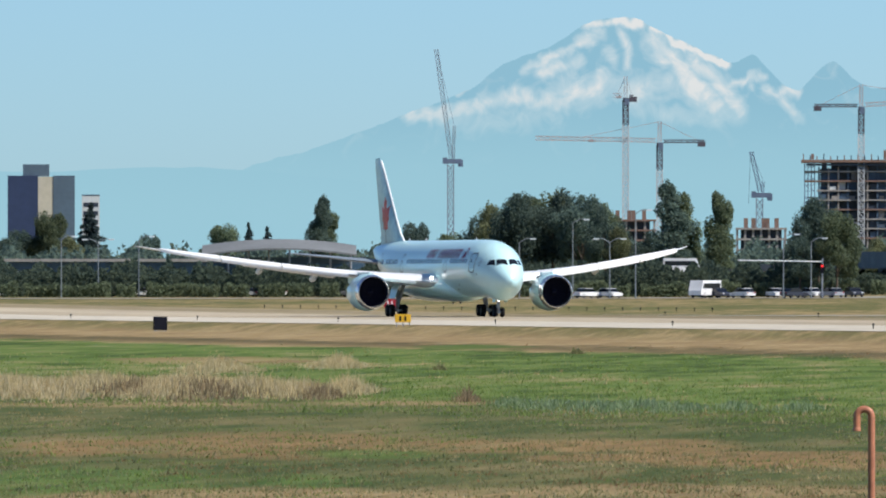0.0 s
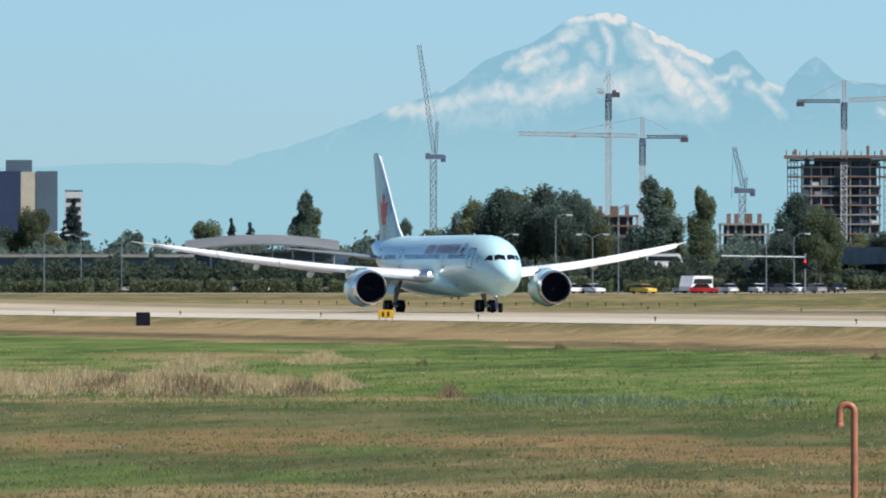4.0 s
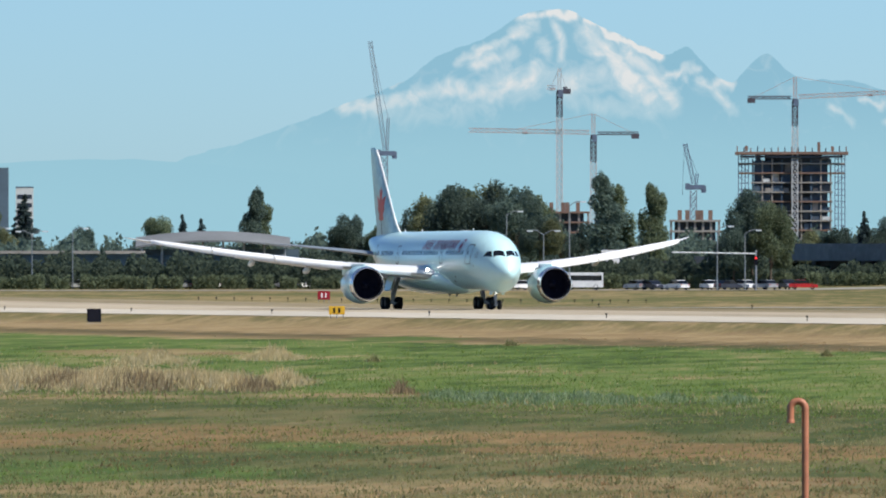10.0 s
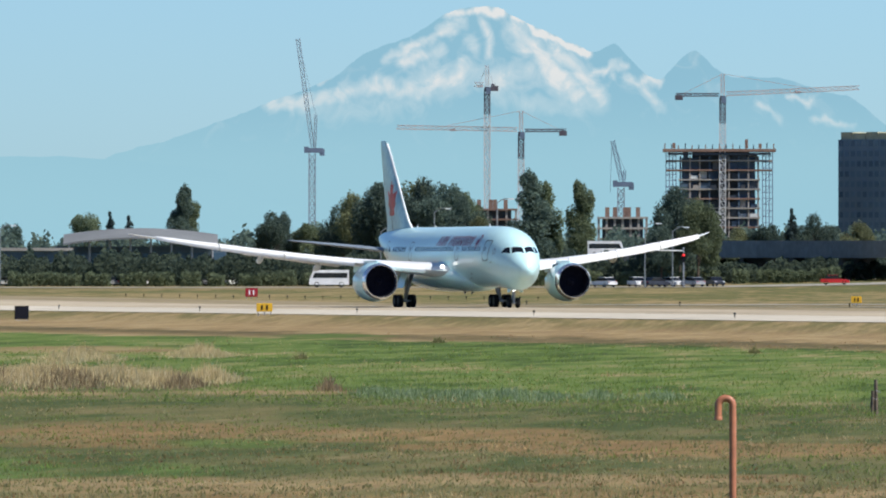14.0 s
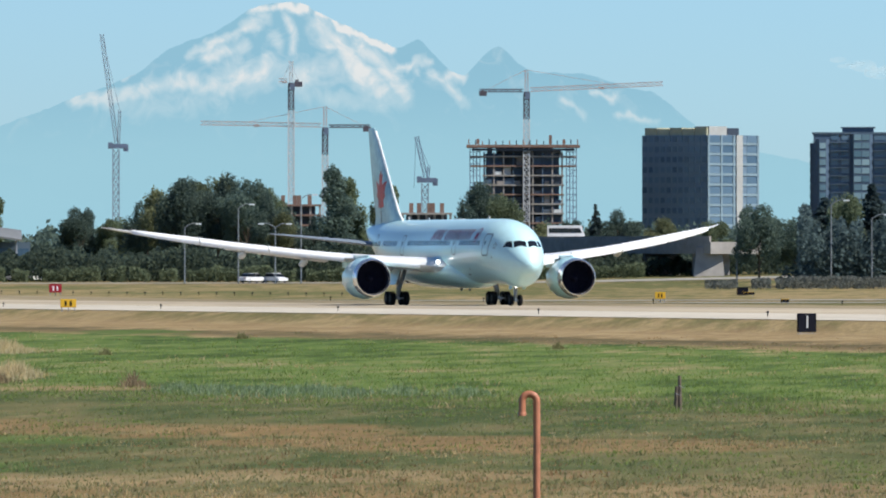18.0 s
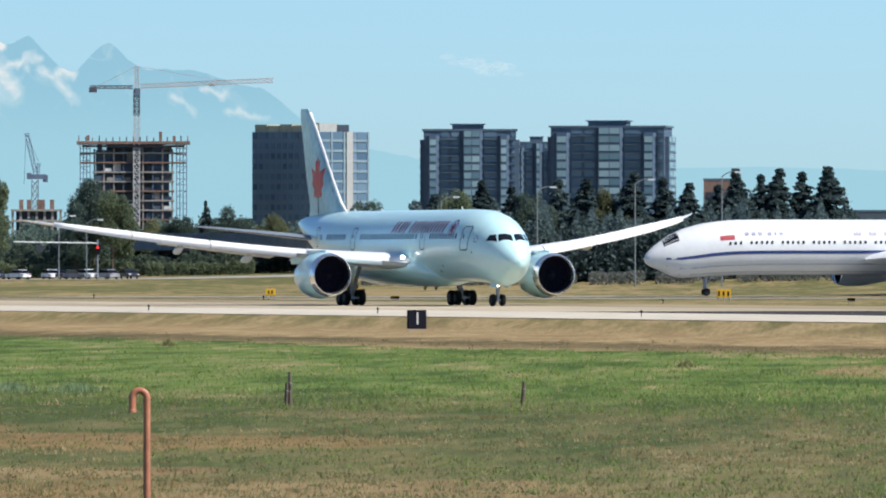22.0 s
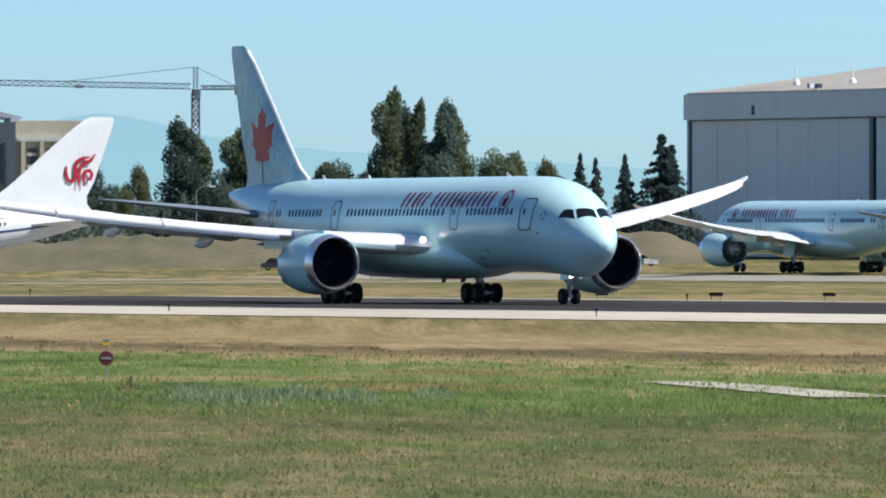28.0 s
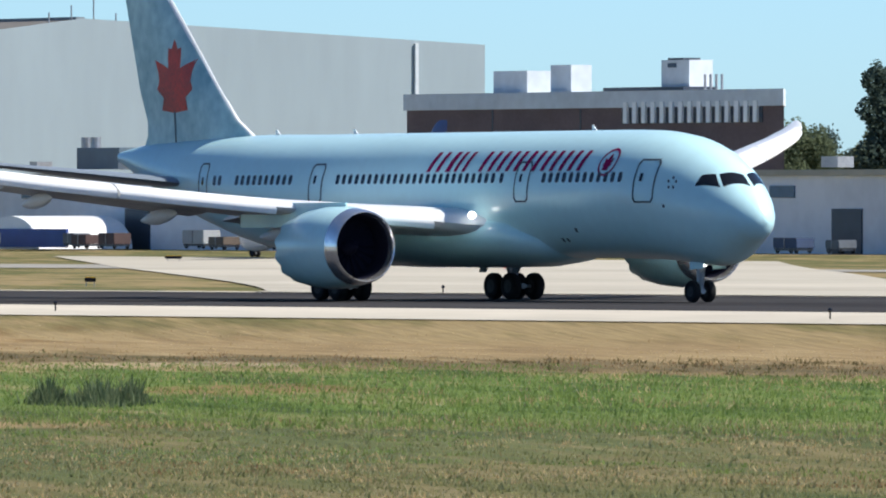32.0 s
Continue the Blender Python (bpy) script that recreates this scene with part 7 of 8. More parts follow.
def car(b, d, material, heading, label, kind="car", z=None):
    """A road vehicle: body, cabin glass, lamps and four wheels."""
    p = spot(b, d)
    z = float(ground_z(p.x, p.y)) + 0.09 if z is None else z
    ob = thing({"car": "car", "bus": "bus", "van": "van"}[kind], pose(p.x, p.y, z, 0, 0, b + heading), label, {"car": "car", "bus": "bus", "van": "van"}[kind], "road vehicles")
    L, W, H = {"car": (4.5, 1.8, 1.45), "bus": (6.2, 2.3, 2.7), "van": (5.4, 2.0, 2.2)}[kind]
    if kind == "car":
        prof = [(-L / 2, 0.35), (-L / 2, 0.85), (-L * 0.36, 0.95), (L * 0.2, 0.93), (L * 0.46, 0.75), (L / 2, 0.6), (L / 2, 0.3)]
        cab = [(-L * 0.40, 0.93), (-L * 0.27, H), (L * 0.08, H), (L * 0.24, 0.93)]
    elif kind == "van":
        prof = [(-L / 2, 0.35), (-L / 2, H), (L * 0.22, H), (L * 0.36, 1.15), (L / 2, 0.95), (L / 2, 0.35)]
        cab = [(L * 0.0, 1.2), (L * 0.0, H - 0.15), (L * 0.2, H - 0.15), (L * 0.33, 1.2)]
    else:
        prof = [(-L / 2, 0.4), (-L / 2, H), (L * 0.40, H), (L * 0.47, 1.5), (L / 2, 1.1), (L / 2, 0.4)]
        cab = [(-L * 0.46, 1.45), (-L * 0.46, H - 0.45), (L * 0.36, H - 0.45), (L * 0.42, 1.45)]
    part("body", flat(bmesh.new(), [(x, -W / 2, zz) for x, zz in prof], (0, W, 0)), material, ob)
    part("cabin_glass", flat(bmesh.new(), [(x, -W / 2 - 0.02, zz) for x, zz in cab], (0, W + 0.04, 0)), M_GLASS, ob)
    if kind == "car":
        part("roof", box(bmesh.new(), (-L * 0.095, 0, H + 0.02), (L * 0.36, W * 0.94, 0.07)), material, ob)
    me = mesh_of("wheel", wheel_mesh(0.34 if kind == "car" else 0.45, 0.22), M_DARK, 40)
    r = 0.34 if kind == "car" else 0.45
    for sx in (-0.31, 0.31):
        for sy in (-1, 1):
            part("wheel", me, None, ob, m=pose(sx * L, sy * (W / 2 - 0.1), r))
    for sy in (-1, 1):
        box_part("headlight", (L / 2 + 0.01, sy * W * 0.36, 0.7), (0.06, 0.3, 0.16), M_WHITE, ob)
        box_part("tail_light", (-L / 2 - 0.01, sy * W * 0.38, 0.78), (0.06, 0.26, 0.16), M_RED, ob)
    return ob


CAR_MATS = [node_mat("car_paint_white", (0.75, 0.75, 0.75), 0.3), node_mat("car_paint_dark", (0.03, 0.035, 0.05), 0.3), node_mat("car_paint_silver", (0.42, 0.43, 0.45), 0.3, 0.4), node_mat("car_paint_red", (0.5, 0.02, 0.02), 0.3), node_mat("car_paint_yellow", (0.7, 0.45, 0.02), 0.4)]
CAR_WORDS = ["white car waiting on the perimeter road", "dark car waiting on the perimeter road", "silver car waiting on the perimeter road"]
for k, (b, d) in enumerate(((73.84, 1650), (73.71, 1645), (73.53, 1650), (73.43, 1645), (73.335, 1650), (73.23, 1646), (73.11, 1650), (74.55, 1650), (74.43, 1650), (73.93, 1652))):
    c = (1, 0, 0, 1, 0, 2, 1, 0, 0, 2)[k]
    car(b, d, CAR_MATS[c], (-55, 125, -70, 40)[k % 4], CAR_WORDS[c])
for k, b in enumerate((77.75, 77.36, 77.1, 76.95, 76.72, 76.55, 76.38, 76.25, 76.12, 75.92, 75.75, 75.6, 71.0, 70.72)):
    c = (0, 1, 2, 0, 1, 0, 2)[k % 7]
    car(b, 1704 + 7 * (k % 3), CAR_MATS[c], 60 + 40 * (k % 5), ["white car parked by a hedge", "dark car parked by a hedge", "silver car parked by a hedge"][c])
for k, (b, c, kind) in enumerate(((66.13, 1, "car"), (65.80, 1, "van"), (65.40, 0, "van"), (65.05, 2, "van"), (64.73, 2, "van"), (66.0, 1, "car"), (64.54, 0, "van"), (64.405, 3, "car"), (64.28, 1, "van"), (64.18, 0, "car"))):
    car(b, 1270 + 6 * (k % 2), CAR_MATS[c], 20 * (k % 3), "%s %s parked below the earth bank" % (("white", "dark", "silver", "red", "yellow")[c], kind), kind)
coach = car(72.42, 1722, CAR_MATS[0], 180, "white coach crossing the overpass", "bus", z=5.4)
shuttle = car(73.86, 1648, CAR_MATS[0], 215, "white shuttle bus turning on the perimeter road", "bus")
red_car = car(73.0, 1640, CAR_MATS[3], 0, "red car driving along the perimeter road")
taxi = car(73.45, 1643, CAR_MATS[4], 0, "yellow taxi driving along the perimeter road")


# ---- airfield signs and lights ----
def text_mesh(words, size, depth):
    cu = bpy.data.curves.new("text", "FONT")
    cu.body, cu.size, cu.extrude, cu.align_x, cu.align_y = words, size, depth, "CENTER", "CENTER"
    tmp = bpy.data.objects.new("text", cu)
    scene.collection.objects.link(tmp)
    bpy.context.view_layer.update()
    me = bpy.data.meshes.new_from_object(tmp.evaluated_get(bpy.context.evaluated_depsgraph_get()))
    bpy.data.objects.remove(tmp)
    me.materials.clear()
    return me


def distance_sign(x, number):
    z = float(ground_z(x, 231.5))
    ob = thing("distance_sign", pose(x, 231.5, z), "black runway distance marker" + (" with a white numeral" if number else " with a blank face"), "sign", "runway distance markers")
    part("panel", box(bmesh.new(), (0, 0, 0.78), (0.30, 1.34, 1.30), bevel=0.03), M_BLACK, ob)
    box_part("footing", (0, 0, 0.03), (0.4, 1.3, 0.06), M_CONC, ob)
    for s in (-0.45, 0.45):
        part("leg", bar(bmesh.new(), (0, s, 0.05), (0, s, 0.2), 0.04, 8), M_STEEL, ob)
    if number:
        me = text_mesh(number, 1.25, 0.01)
        me.materials.append(M_NUMERAL)
        part("numeral", me, None, ob, "white numeral", m=pose(0.165, 0, 0.80, 90, 0, 90))


distance_sign(-992, "")
distance_sign(-694, "1")
distance_sign(-389, "2")


def taxi_sign(b, d, w, h, material, label, marks=2):
    p = spot(b, d)
    ob = thing("taxiway_sign", pose(p.x, p.y, float(ground_z(p.x, p.y)), 0, 0, b), label, "sign", "taxiway signs")
    part("panel", box(bmesh.new(), (0, 0, 0.35 + h / 2), (w, 0.25, h), bevel=0.03), material, ob)
    for s in (-0.4, 0, 0.4):
        part("leg", bar(bmesh.new(), (s * w, 0, -0.1), (s * w, 0, 0.4), 0.04, 6), M_STEEL, ob)
    for k in range(marks):
        box_part("marking_bar", ((k - (marks - 1) / 2) * w * 0.32, -0.14, 0.35 + h / 2), (w * 0.12, 0.03, h * 0.55), M_BLACK if material == M_YELLOW else M_WHITE, ob)


taxi_sign(75.55, 962, 1.45, 0.75, M_YELLOW, "yellow taxiway sign with black markings")
taxi_sign(75.62, 1269, 1.5, 1.0, M_RED, "red holding position sign on the grass")
taxi_sign(72.345, 1120, 1.1, 0.7, M_YELLOW, "yellow taxiway sign on the grass")
taxi_sign(69.89, 1030, 1.4, 0.8, M_YELLOW, "yellow taxiway sign beside the apron", 3)
taxi_sign(65.57, 1180, 3.2, 0.8, M_YELLOW, "long yellow taxiway sign with black panels", 4)
taxi_sign(61.86, 1190, 1.6, 0.7, M_YELLOW, "yellow taxiway sign beside the parallel taxiway")
taxi_sign(61.72, 1190, 1.8, 0.7, M_YELLOW, "yellow taxiway sign beside the parallel taxiway")


def runway_light(x, y):
    z = float(ground_z(x, y))
    ob = thing("runway_light", pose(x, y, z), "small dark runway edge light on a stem", "light", "runway edge lights")
    part("stem", bar(bmesh.new(), (0, 0, -0.05), (0, 0, 0.3), 0.035, 8), M_DARK, ob)
    part("lens", lathe(bmesh.new(), [(0.3, 0.09), (0.38, 0.10), (0.45, 0.06), (0.47, 0.01)], 10, "z", (0, 0, 0), True), M_GLASS, ob)


for k in range(14):
    runway_light(-335 - 57.5 * k, 243)
    runway_light(-350 - 57.5 * k, 312)


# the row of low lights across the runway's end
for k in range(26):
    p = spot(76.3 - 0.097 * k, 1312 - 2.0 * k)
    runway_light(p.x, p.y)


def light_box(b, d, w):
    p = spot(b, d)
    ob = thing("approach_light_unit", pose(p.x, p.y, float(ground_z(p.x, p.y)), 0, 0, b), "low dark approach light unit on short legs", "light", "approach light units")
    part("housing", box(bmesh.new(), (0, 0, 0.42), (w, 0.5, 0.26), bevel=0.04), M_BLACK, ob)
    part("yellow_lid", box(bmesh.new(), (0, 0, 0.57), (w * 0.9, 0.4, 0.05)), M_YELLOW, ob)
    for s in (-0.35, 0.35):
        part("leg", bar(bmesh.new(), (s * w, 0, -0.1), (s * w, 0, 0.32), 0.03, 6), M_STEEL, ob)


for b, d, w in ((64.384, 742, 0.9), (63.766, 738, 0.95), (63.154, 735, 0.9), (62.54, 730, 0.9), (61.93, 725, 0.9), (59.61, 690, 0.8), (59.49, 690, 1.6), (59.36, 690, 1.3), (58.05, 660, 0.7), (71.67, 980, 0.8), (69.2, 950, 0.7)):
    light_box(b, d, w)
# small dark units seen on the grass beyond
for b, d in ((71.87, 1250), (70.95, 1300), (61.3, 1010), (57.6, 1000)):
    light_box(b, d, 1.6)

# crates and vehicles standing beyond the holding point
for b, d, w, h, paint, word in ((70.27, 1610, 4.2, 1.2, M_BLUE, "blue"), (70.54, 1545, 1.6, 1.3, M_BLACK, "black"), (71.9, 1290, 1.4, 0.8, M_BLACK, "black")):
    p = spot(b, d)
    ob = thing("equipment_crate", pose(p.x, p.y, float(ground_z(p.x, p.y)), 0, 0, b), word + " equipment crate on the far grass", "crate")
    part("box", box(bmesh.new(), (0, 0, 0.1 + h / 2), (w, 1.6, h), bevel=0.05), paint, ob)
    box_part("skid", (0, 0, 0.05), (w * 0.9, 1.3, 0.1), M_POST, ob)
    box_part("lid", (0, 0, 0.13 + h), (w * 1.02, 1.64, 0.08), paint, ob)
for b, d, c, kind in ((67.56, 1425, 1, "van"), (67.42, 1420, 1, "car"), (67.74, 1430, 2, "car")):
    car(b, d, CAR_MATS[c], 15, "dark service vehicle parked behind the jets" if c == 1 else "silver service car parked behind the jets", kind)

# ---- near field ----
p = spot(73.053, 90)
g0 = float(ground_z(p.x, p.y))
ob = thing("gooseneck_pipe", pose(p.x, p.y, g0, 0, 0, 73.03), "rusty orange gooseneck vent pipe", "pipe")
top = EYE_Z - 0.01407 * 90 - g0
bm = bmesh.new()
path = [Vector((0.062, 0, -0.1)), Vector((0.062, 0, top - 0.09))]
for a in np.linspace(0, math.pi, 11)[1:]:
    path.append(Vector((0.062 * math.cos(a), 0, top - 0.09 + 0.062 * math.sin(a))))
path.append(Vector((-0.062, 0, top - 0.20)))
rings = []
for i, q in enumerate(path):
    d = (path[min(i + 1, len(path) - 1)] - path[max(i - 1, 0)]).normalized()
    u, w = Vector((0, 1, 0)), d.cross(Vector((0, 1, 0)))
    rings.append([q + (u * math.cos(a) + w * math.sin(a)) * 0.031 for a in np.linspace(0, 2 * math.pi, 15)[:-1]])
loft(bm, rings)
part("pipe", bm, M_PIPE, ob, "", 50)
part("outlet_rim", lathe(bmesh.new(), [(top - 0.215, 0.034), (top - 0.19, 0.036), (top - 0.185, 0.032)], 14, "z", (-0.062, 0, 0), False), M_PIPE, ob, "", 50)
part("base_flange", lathe(bmesh.new(), [(-0.02, 0.09), (0.03, 0.09), (0.035, 0.03)], 14, "z", (0.062, 0, 0), True), M_PIPE, ob)


def fence_post(b, d, h, lean):
    p = spot(b, d)
    ob = thing("fence_post", pose(p.x, p.y, float(ground_z(p.x, p.y)), lean, lean * 0.6, b), "weathered wooden fence post in the grass", "post", "old fence posts")
    part("post", bar(bmesh.new(), (0, 0, -0.2), (0.02, 0.01, h), 0.075, 7, 0.055), M_POST, ob)
    part("wire_stub", bar(bmesh.new(), (0, -0.08, h * 0.7), (0.16, -0.1, h * 0.62), 0.012, 5), M_STEEL, ob)


fence_post(72.262, 341, 0.75, 2)
fence_post(72.238, 341, 1.10, -3)
fence_post(70.98, 345, 0.75, 4)

p = spot(67.068, 372)
ob = thing("warning_marker", pose(p.x, p.y, float(ground_z(p.x, p.y)), 0, 0, 67.07), "round dark red warning disc under a yellow lamp", "sign")
part("post", bar(bmesh.new(), (0, 0, -0.1), (0, 0, 1.4), 0.03, 8), M_STEEL, ob)
part("disc", lathe(bmesh.new(), [(-0.06, 0.01), (-0.06, 0.24), (0.0, 0.26), (0.04, 0.24), (0.04, 0.01)], 24, "y", (0, 0, 0.76)), node_mat("dark_red_enamel", (0.10, 0.016, 0.016), 0.5), ob)
box_part("marking_bar", (0, -0.075, 0.76), (0.34, 0.02, 0.07), M_STEEL, ob)
box_part("lamp_housing", (0, 0, 1.30), (0.22, 0.16, 0.16), M_YELLOW, ob)
box_part("lamp_top", (0, 0, 1.41), (0.30, 0.2, 0.06), M_STEEL, ob)

# ---- other aircraft ----
second = copy_thing(liner, pose(-1040, 526.7, float(ground_z(-1040, 526.7)) + 0.06, 0, 0, 180))
tagged(second, "ice-blue twin-engine airliner waiting on the taxiway")


# curved strokes of the tail emblem, aft and up from its middle
EMBLEM = [[(-1.7, 0.4), (-1.75, -0.5), (-1.5, -1.2), (-0.95, -1.35), (-0.6, -0.9), (-0.6, 0.2), (-0.35, 0.95), (0.35, 1.25), (1.2, 1.45)],
          [(-0.2, -1.9), (-0.2, -0.6), (0.05, 0.3), (0.6, 0.75), (1.3, 1.0), (1.9, 1.75)],
          [(0.45, -1.9), (0.45, -0.6), (0.7, -0.15), (1.2, -0.1), (1.5, -0.55), (1.25, -1.1), (0.85, -1.15)]]


def jet(name, m, label, L, R, span, fin_top, axle, paint, lower, tail_paint, eng, title=None, stripe=None, fin_mark=None, rear=False, t_tail=False):
    """A parked jet, proportioned from its length, hull radius and span; origin below its main gear."""
    ob = thing(name, m, label, "airplane", "aircraft on the airfield")
    kx, kr, kw = L / 56.0, R / 2.97, span / 60.1
    zc = axle + R

    def skin(x, a, out=0.0):
        q = hull(x / kx, a)
        y, z = q.y * kr, zc + (q.z - 4.97) * kr
        if out:
            y, z = y * (1 + out / R), zc + (z - zc) * (1 + out / R)
        return Vector((x, y, z))

    xs = np.concatenate([np.linspace(-27.9, -8, 14), np.linspace(-6, 16, 8), np.linspace(17.5, 24.5, 9), np.linspace(25, 27.6, 9), [27.9, 28.1]]) * kx
    body = part("fuselage", loft(bmesh.new(), [[skin(x, a) for a in np.linspace(0, 360, 41)[:-1]] for x in xs]), paint, ob, "", 60)

    def patch(x0, x1, a0, a1, side, nx=10, out=0.03):
        bm = bmesh.new()
        g = [[bm.verts.new(skin(x, side * a, out)) for a in np.linspace(a0, a1, 4)] for x in np.linspace(x0, x1, nx)]
        for i in range(nx - 1):
            for j in range(3):
                bm.faces.new((g[i][j], g[i + 1][j], g[i + 1][j + 1], g[i][j + 1]))
        return bm

    for side in (1, -1):
        # grey lower hull: the underside's shade is put into its colour
        part("belly_paint", patch(-20 * kx, 26.4 * kx, 103, 178, side, 40, 0.02), lower, body)
        if stripe:
            part("stripe", patch(-22 * kx, 26.5 * kx, 97, 103, side, 40, 0.035), stripe, body, "dark blue cheat line")
        me = None
        for x in np.arange(-17 * kx, 21.5 * kx, 0.62):
            if me is None:
                me = mesh_of("cabin_window", flat(bmesh.new(), [(-0.11, 0, -0.17), (0.11, 0, -0.17), (0.11, 0, 0.17), (-0.11, 0, 0.17)], (0, 0.05, 0)), M_GLASS)
            if int(x * 3) % 11 == 0:
                continue
            q = skin(x, side * 80, 0.02)
            part("cabin_window", me, None, body, m=Matrix.Translation(q))
        part("cockpit_window", patch(25.3 * kx, 26.6 * kx, 8, 52, side, 5), M_GLASS, body)
        if title:
            for x0, x1 in title[1]:
                part("title_bar", patch(x0, x1, 57, 65, side, 3, 0.04), title[0], body)
        if fin_mark:
            part("flag", patch(27.2, 28.9, 62, 72, side, 3, 0.04), fin_mark, body, "small red flag")
        wz = axle + 0.55 * R if not rear else axle + 0.35 * R
        part("wing", loft(bmesh.new(), [aerofoil((x - 1.0) * kw + (2.5 * kw if not rear else -3), side * y * kw, wz + (z - 3.5) * kw * 0.75, c * kw, t, 8) for y, x, c, z, t in WING[:-1]]), M_WING, ob, "", 50)
        part("slat", loft(bmesh.new(), [[Vector((x * kw + (1.5 * kw if not rear else -4) + px, side * y * kw, wz + (z - 3.5) * kw * 0.75 + pz)) for px, pz in ((-0.6, 0.32), (0.3, 0.1), (0.42, -0.2), (0.1, -0.3), (-0.3, 0.0))] for y, x, c, z, t in WING[2:-2]]), M_SLAT, ob, "", 50)
        hz = axle + 1.25 * R if not t_tail else fin_top - 0.2
        hx = -18.5 * kx if not t_tail else -24.5 * kx
        part("stabilizer", loft(bmesh.new(), [aerofoil(hx - y * 0.72 * kw, side * y * kw, hz + 0.10 * y * kw * (0 if t_tail else 1), c * kw, 0.09, 7) for y, c in ((0, 6.2), (4, 4.6), (9, 2.4), (10.3, 1.2))]), M_WING, ob, "", 50)
        er, ex, ey, ez, el = eng
        n = bmesh.new()
        lathe(n, [(-0.3, er * 0.86), (0.0, er * 0.9), (-0.02, er * 0.92), (-0.8, er), (-el * 0.5, er * 1.0), (-el, er * 0.75)], 28, "x", (ex, side * ey, ez))
        nac = part("engine_nacelle", n, paint if rear else eng_paint(paint), ob, "", 50)
        part("inlet_duct", lathe(bmesh.new(), [(-0.3, er * 0.86), (-1.2, er * 0.84), (-1.25, 0.02)], 28, "x", (ex, side * ey, ez)), M_FAN, nac, "", 50)
        part("inlet_lip", lathe(bmesh.new(), [(0.0, er * 0.93), (0.1, er * 0.88), (0.0, er * 0.83), (-0.3, er * 0.82)], 28, "x", (ex, side * ey, ez)), M_LIP, nac, "", 50)
        if not rear:
            part("engine_pylon", box(bmesh.new(), (ex - el * 0.75, side * ey, ez + er * 0.95), (el * 0.9, 0.5, er * 0.7)), M_WING, ob)
        gy = 0.09 * span
        bogie(ob, 0, side * gy, [(dx, dy) for dx in ((-1.4, 0, 1.4) if L > 70 else (0,)) for dy in (-0.5, 0.5)], 0.62 * min(1, kr + 0.1), 0.45, 1.0, 1.5 if L > 70 else 0.2, axle + 0.6)
    bogie(ob, 22.5 * kx, 0, [(0, -0.3), (0, 0.3)], 0.42, 0.3, 0.6, 0.2, axle + 0.4)
    kz = (fin_top - axle - 1.6 * R) / (16.78 - 6.6)
    bm = fin_mesh()
    for v in bm.verts:
        v.co = Vector((v.co.x * kx * 1.0, v.co.y, axle + 1.6 * R + (v.co.z - 6.6) * kz))
    fin = part("fin", bm, tail_paint, ob, "", 40)
    if fin_mark:
        zb, zt = axle + 1.6 * R, fin_top
        for s in (-1, 1):
            for bend in EMBLEM:
                c = [Vector((-32.5 - u, s * 0.4, 12.7 + v)) for u, v in bend]
                edge_a, edge_b = [], []
                for i, q in enumerate(c):
                    d = (c[min(i + 1, len(c) - 1)] - c[max(i - 1, 0)]).normalized()
                    w = Vector((d.z, 0, -d.x)) * (0.21 if 0 < i < len(c) - 1 else 0.08)
                    edge_a.append(q + w)
                    edge_b.append(q - w)
                part("fin_emblem", flat(bmesh.new(), edge_a + edge_b[::-1], (0, s * 0.04, 0)), fin_mark, fin, "curved red emblem stroke")
    return ob


def eng_paint(p):
    return p


M_JET = node_mat("jet_white_paint", (0.64, 0.66, 0.68), 0.35, 0, 0.05, 0.6)
M_NAVY = node_mat("navy_blue_paint", (0.016, 0.042, 0.17), 0.35, 0, 0.08)
# grey holds the shade below the wide-body's stripe
M_BELLY = node_mat("grey_belly_with_shade", (0.40, 0.43, 0.46), 0.4, 0, 0.06)
gz = float(ground_z(-1115, 430))
jet("wide_body_jet", pose(-1115, 435.8, gz + 0.06, 0, 0, -90), "white wide-body jet with a dark blue line and red tail emblem", 73.9, 3.1, 64.8, 18.7, 2.35, M_JET, M_BELLY, M_JET, (1.95, 10.2, 9.9, 3.0, 6.0),
    (M_NAVY, [(21.4, 21.9), (22.2, 22.5), (22.8, 23.3), (23.9, 24.4), (24.7, 25.2), (25.5, 26.0), (3, 4), (4.8, 5.8), (6.6, 7.6), (8.4, 9.4), (10.2, 11.2), (12, 13)]), M_NAVY, M_RED)
q = spot(56.70, 1022)
jet("narrow_body_jet", pose(q.x, q.y, float(ground_z(q.x, q.y)) + 0.06, 0, 0, 180), "white narrow-body jet with dark blue tail and titles", 37.5, 2.12, 35.8, 13.2, 2.25, M_JET, M_BELLY, M_NAVY, (1.3, 7.0, 5.8, 1.95, 3.8),
    (M_NAVY, [(10.6, 11.3), (11.6, 12.2), (12.4, 12.6), (12.9, 13.5), (13.8, 14.4), (14.7, 15.4)]))
q = spot(60.19, 1190)
jet("regional_jet", pose(q.x, q.y, float(ground_z(q.x, q.y)) + 0.06, 0, 0, 180), "white regional jet with rear engines and a blue tail", 32.0, 1.35, 23.5, 7.6, 1.5, M_WHITE, M_BELLY, M_NAVY, (0.75, -7.5, 2.35, 3.6, 3.4), None, None, None, True, True)


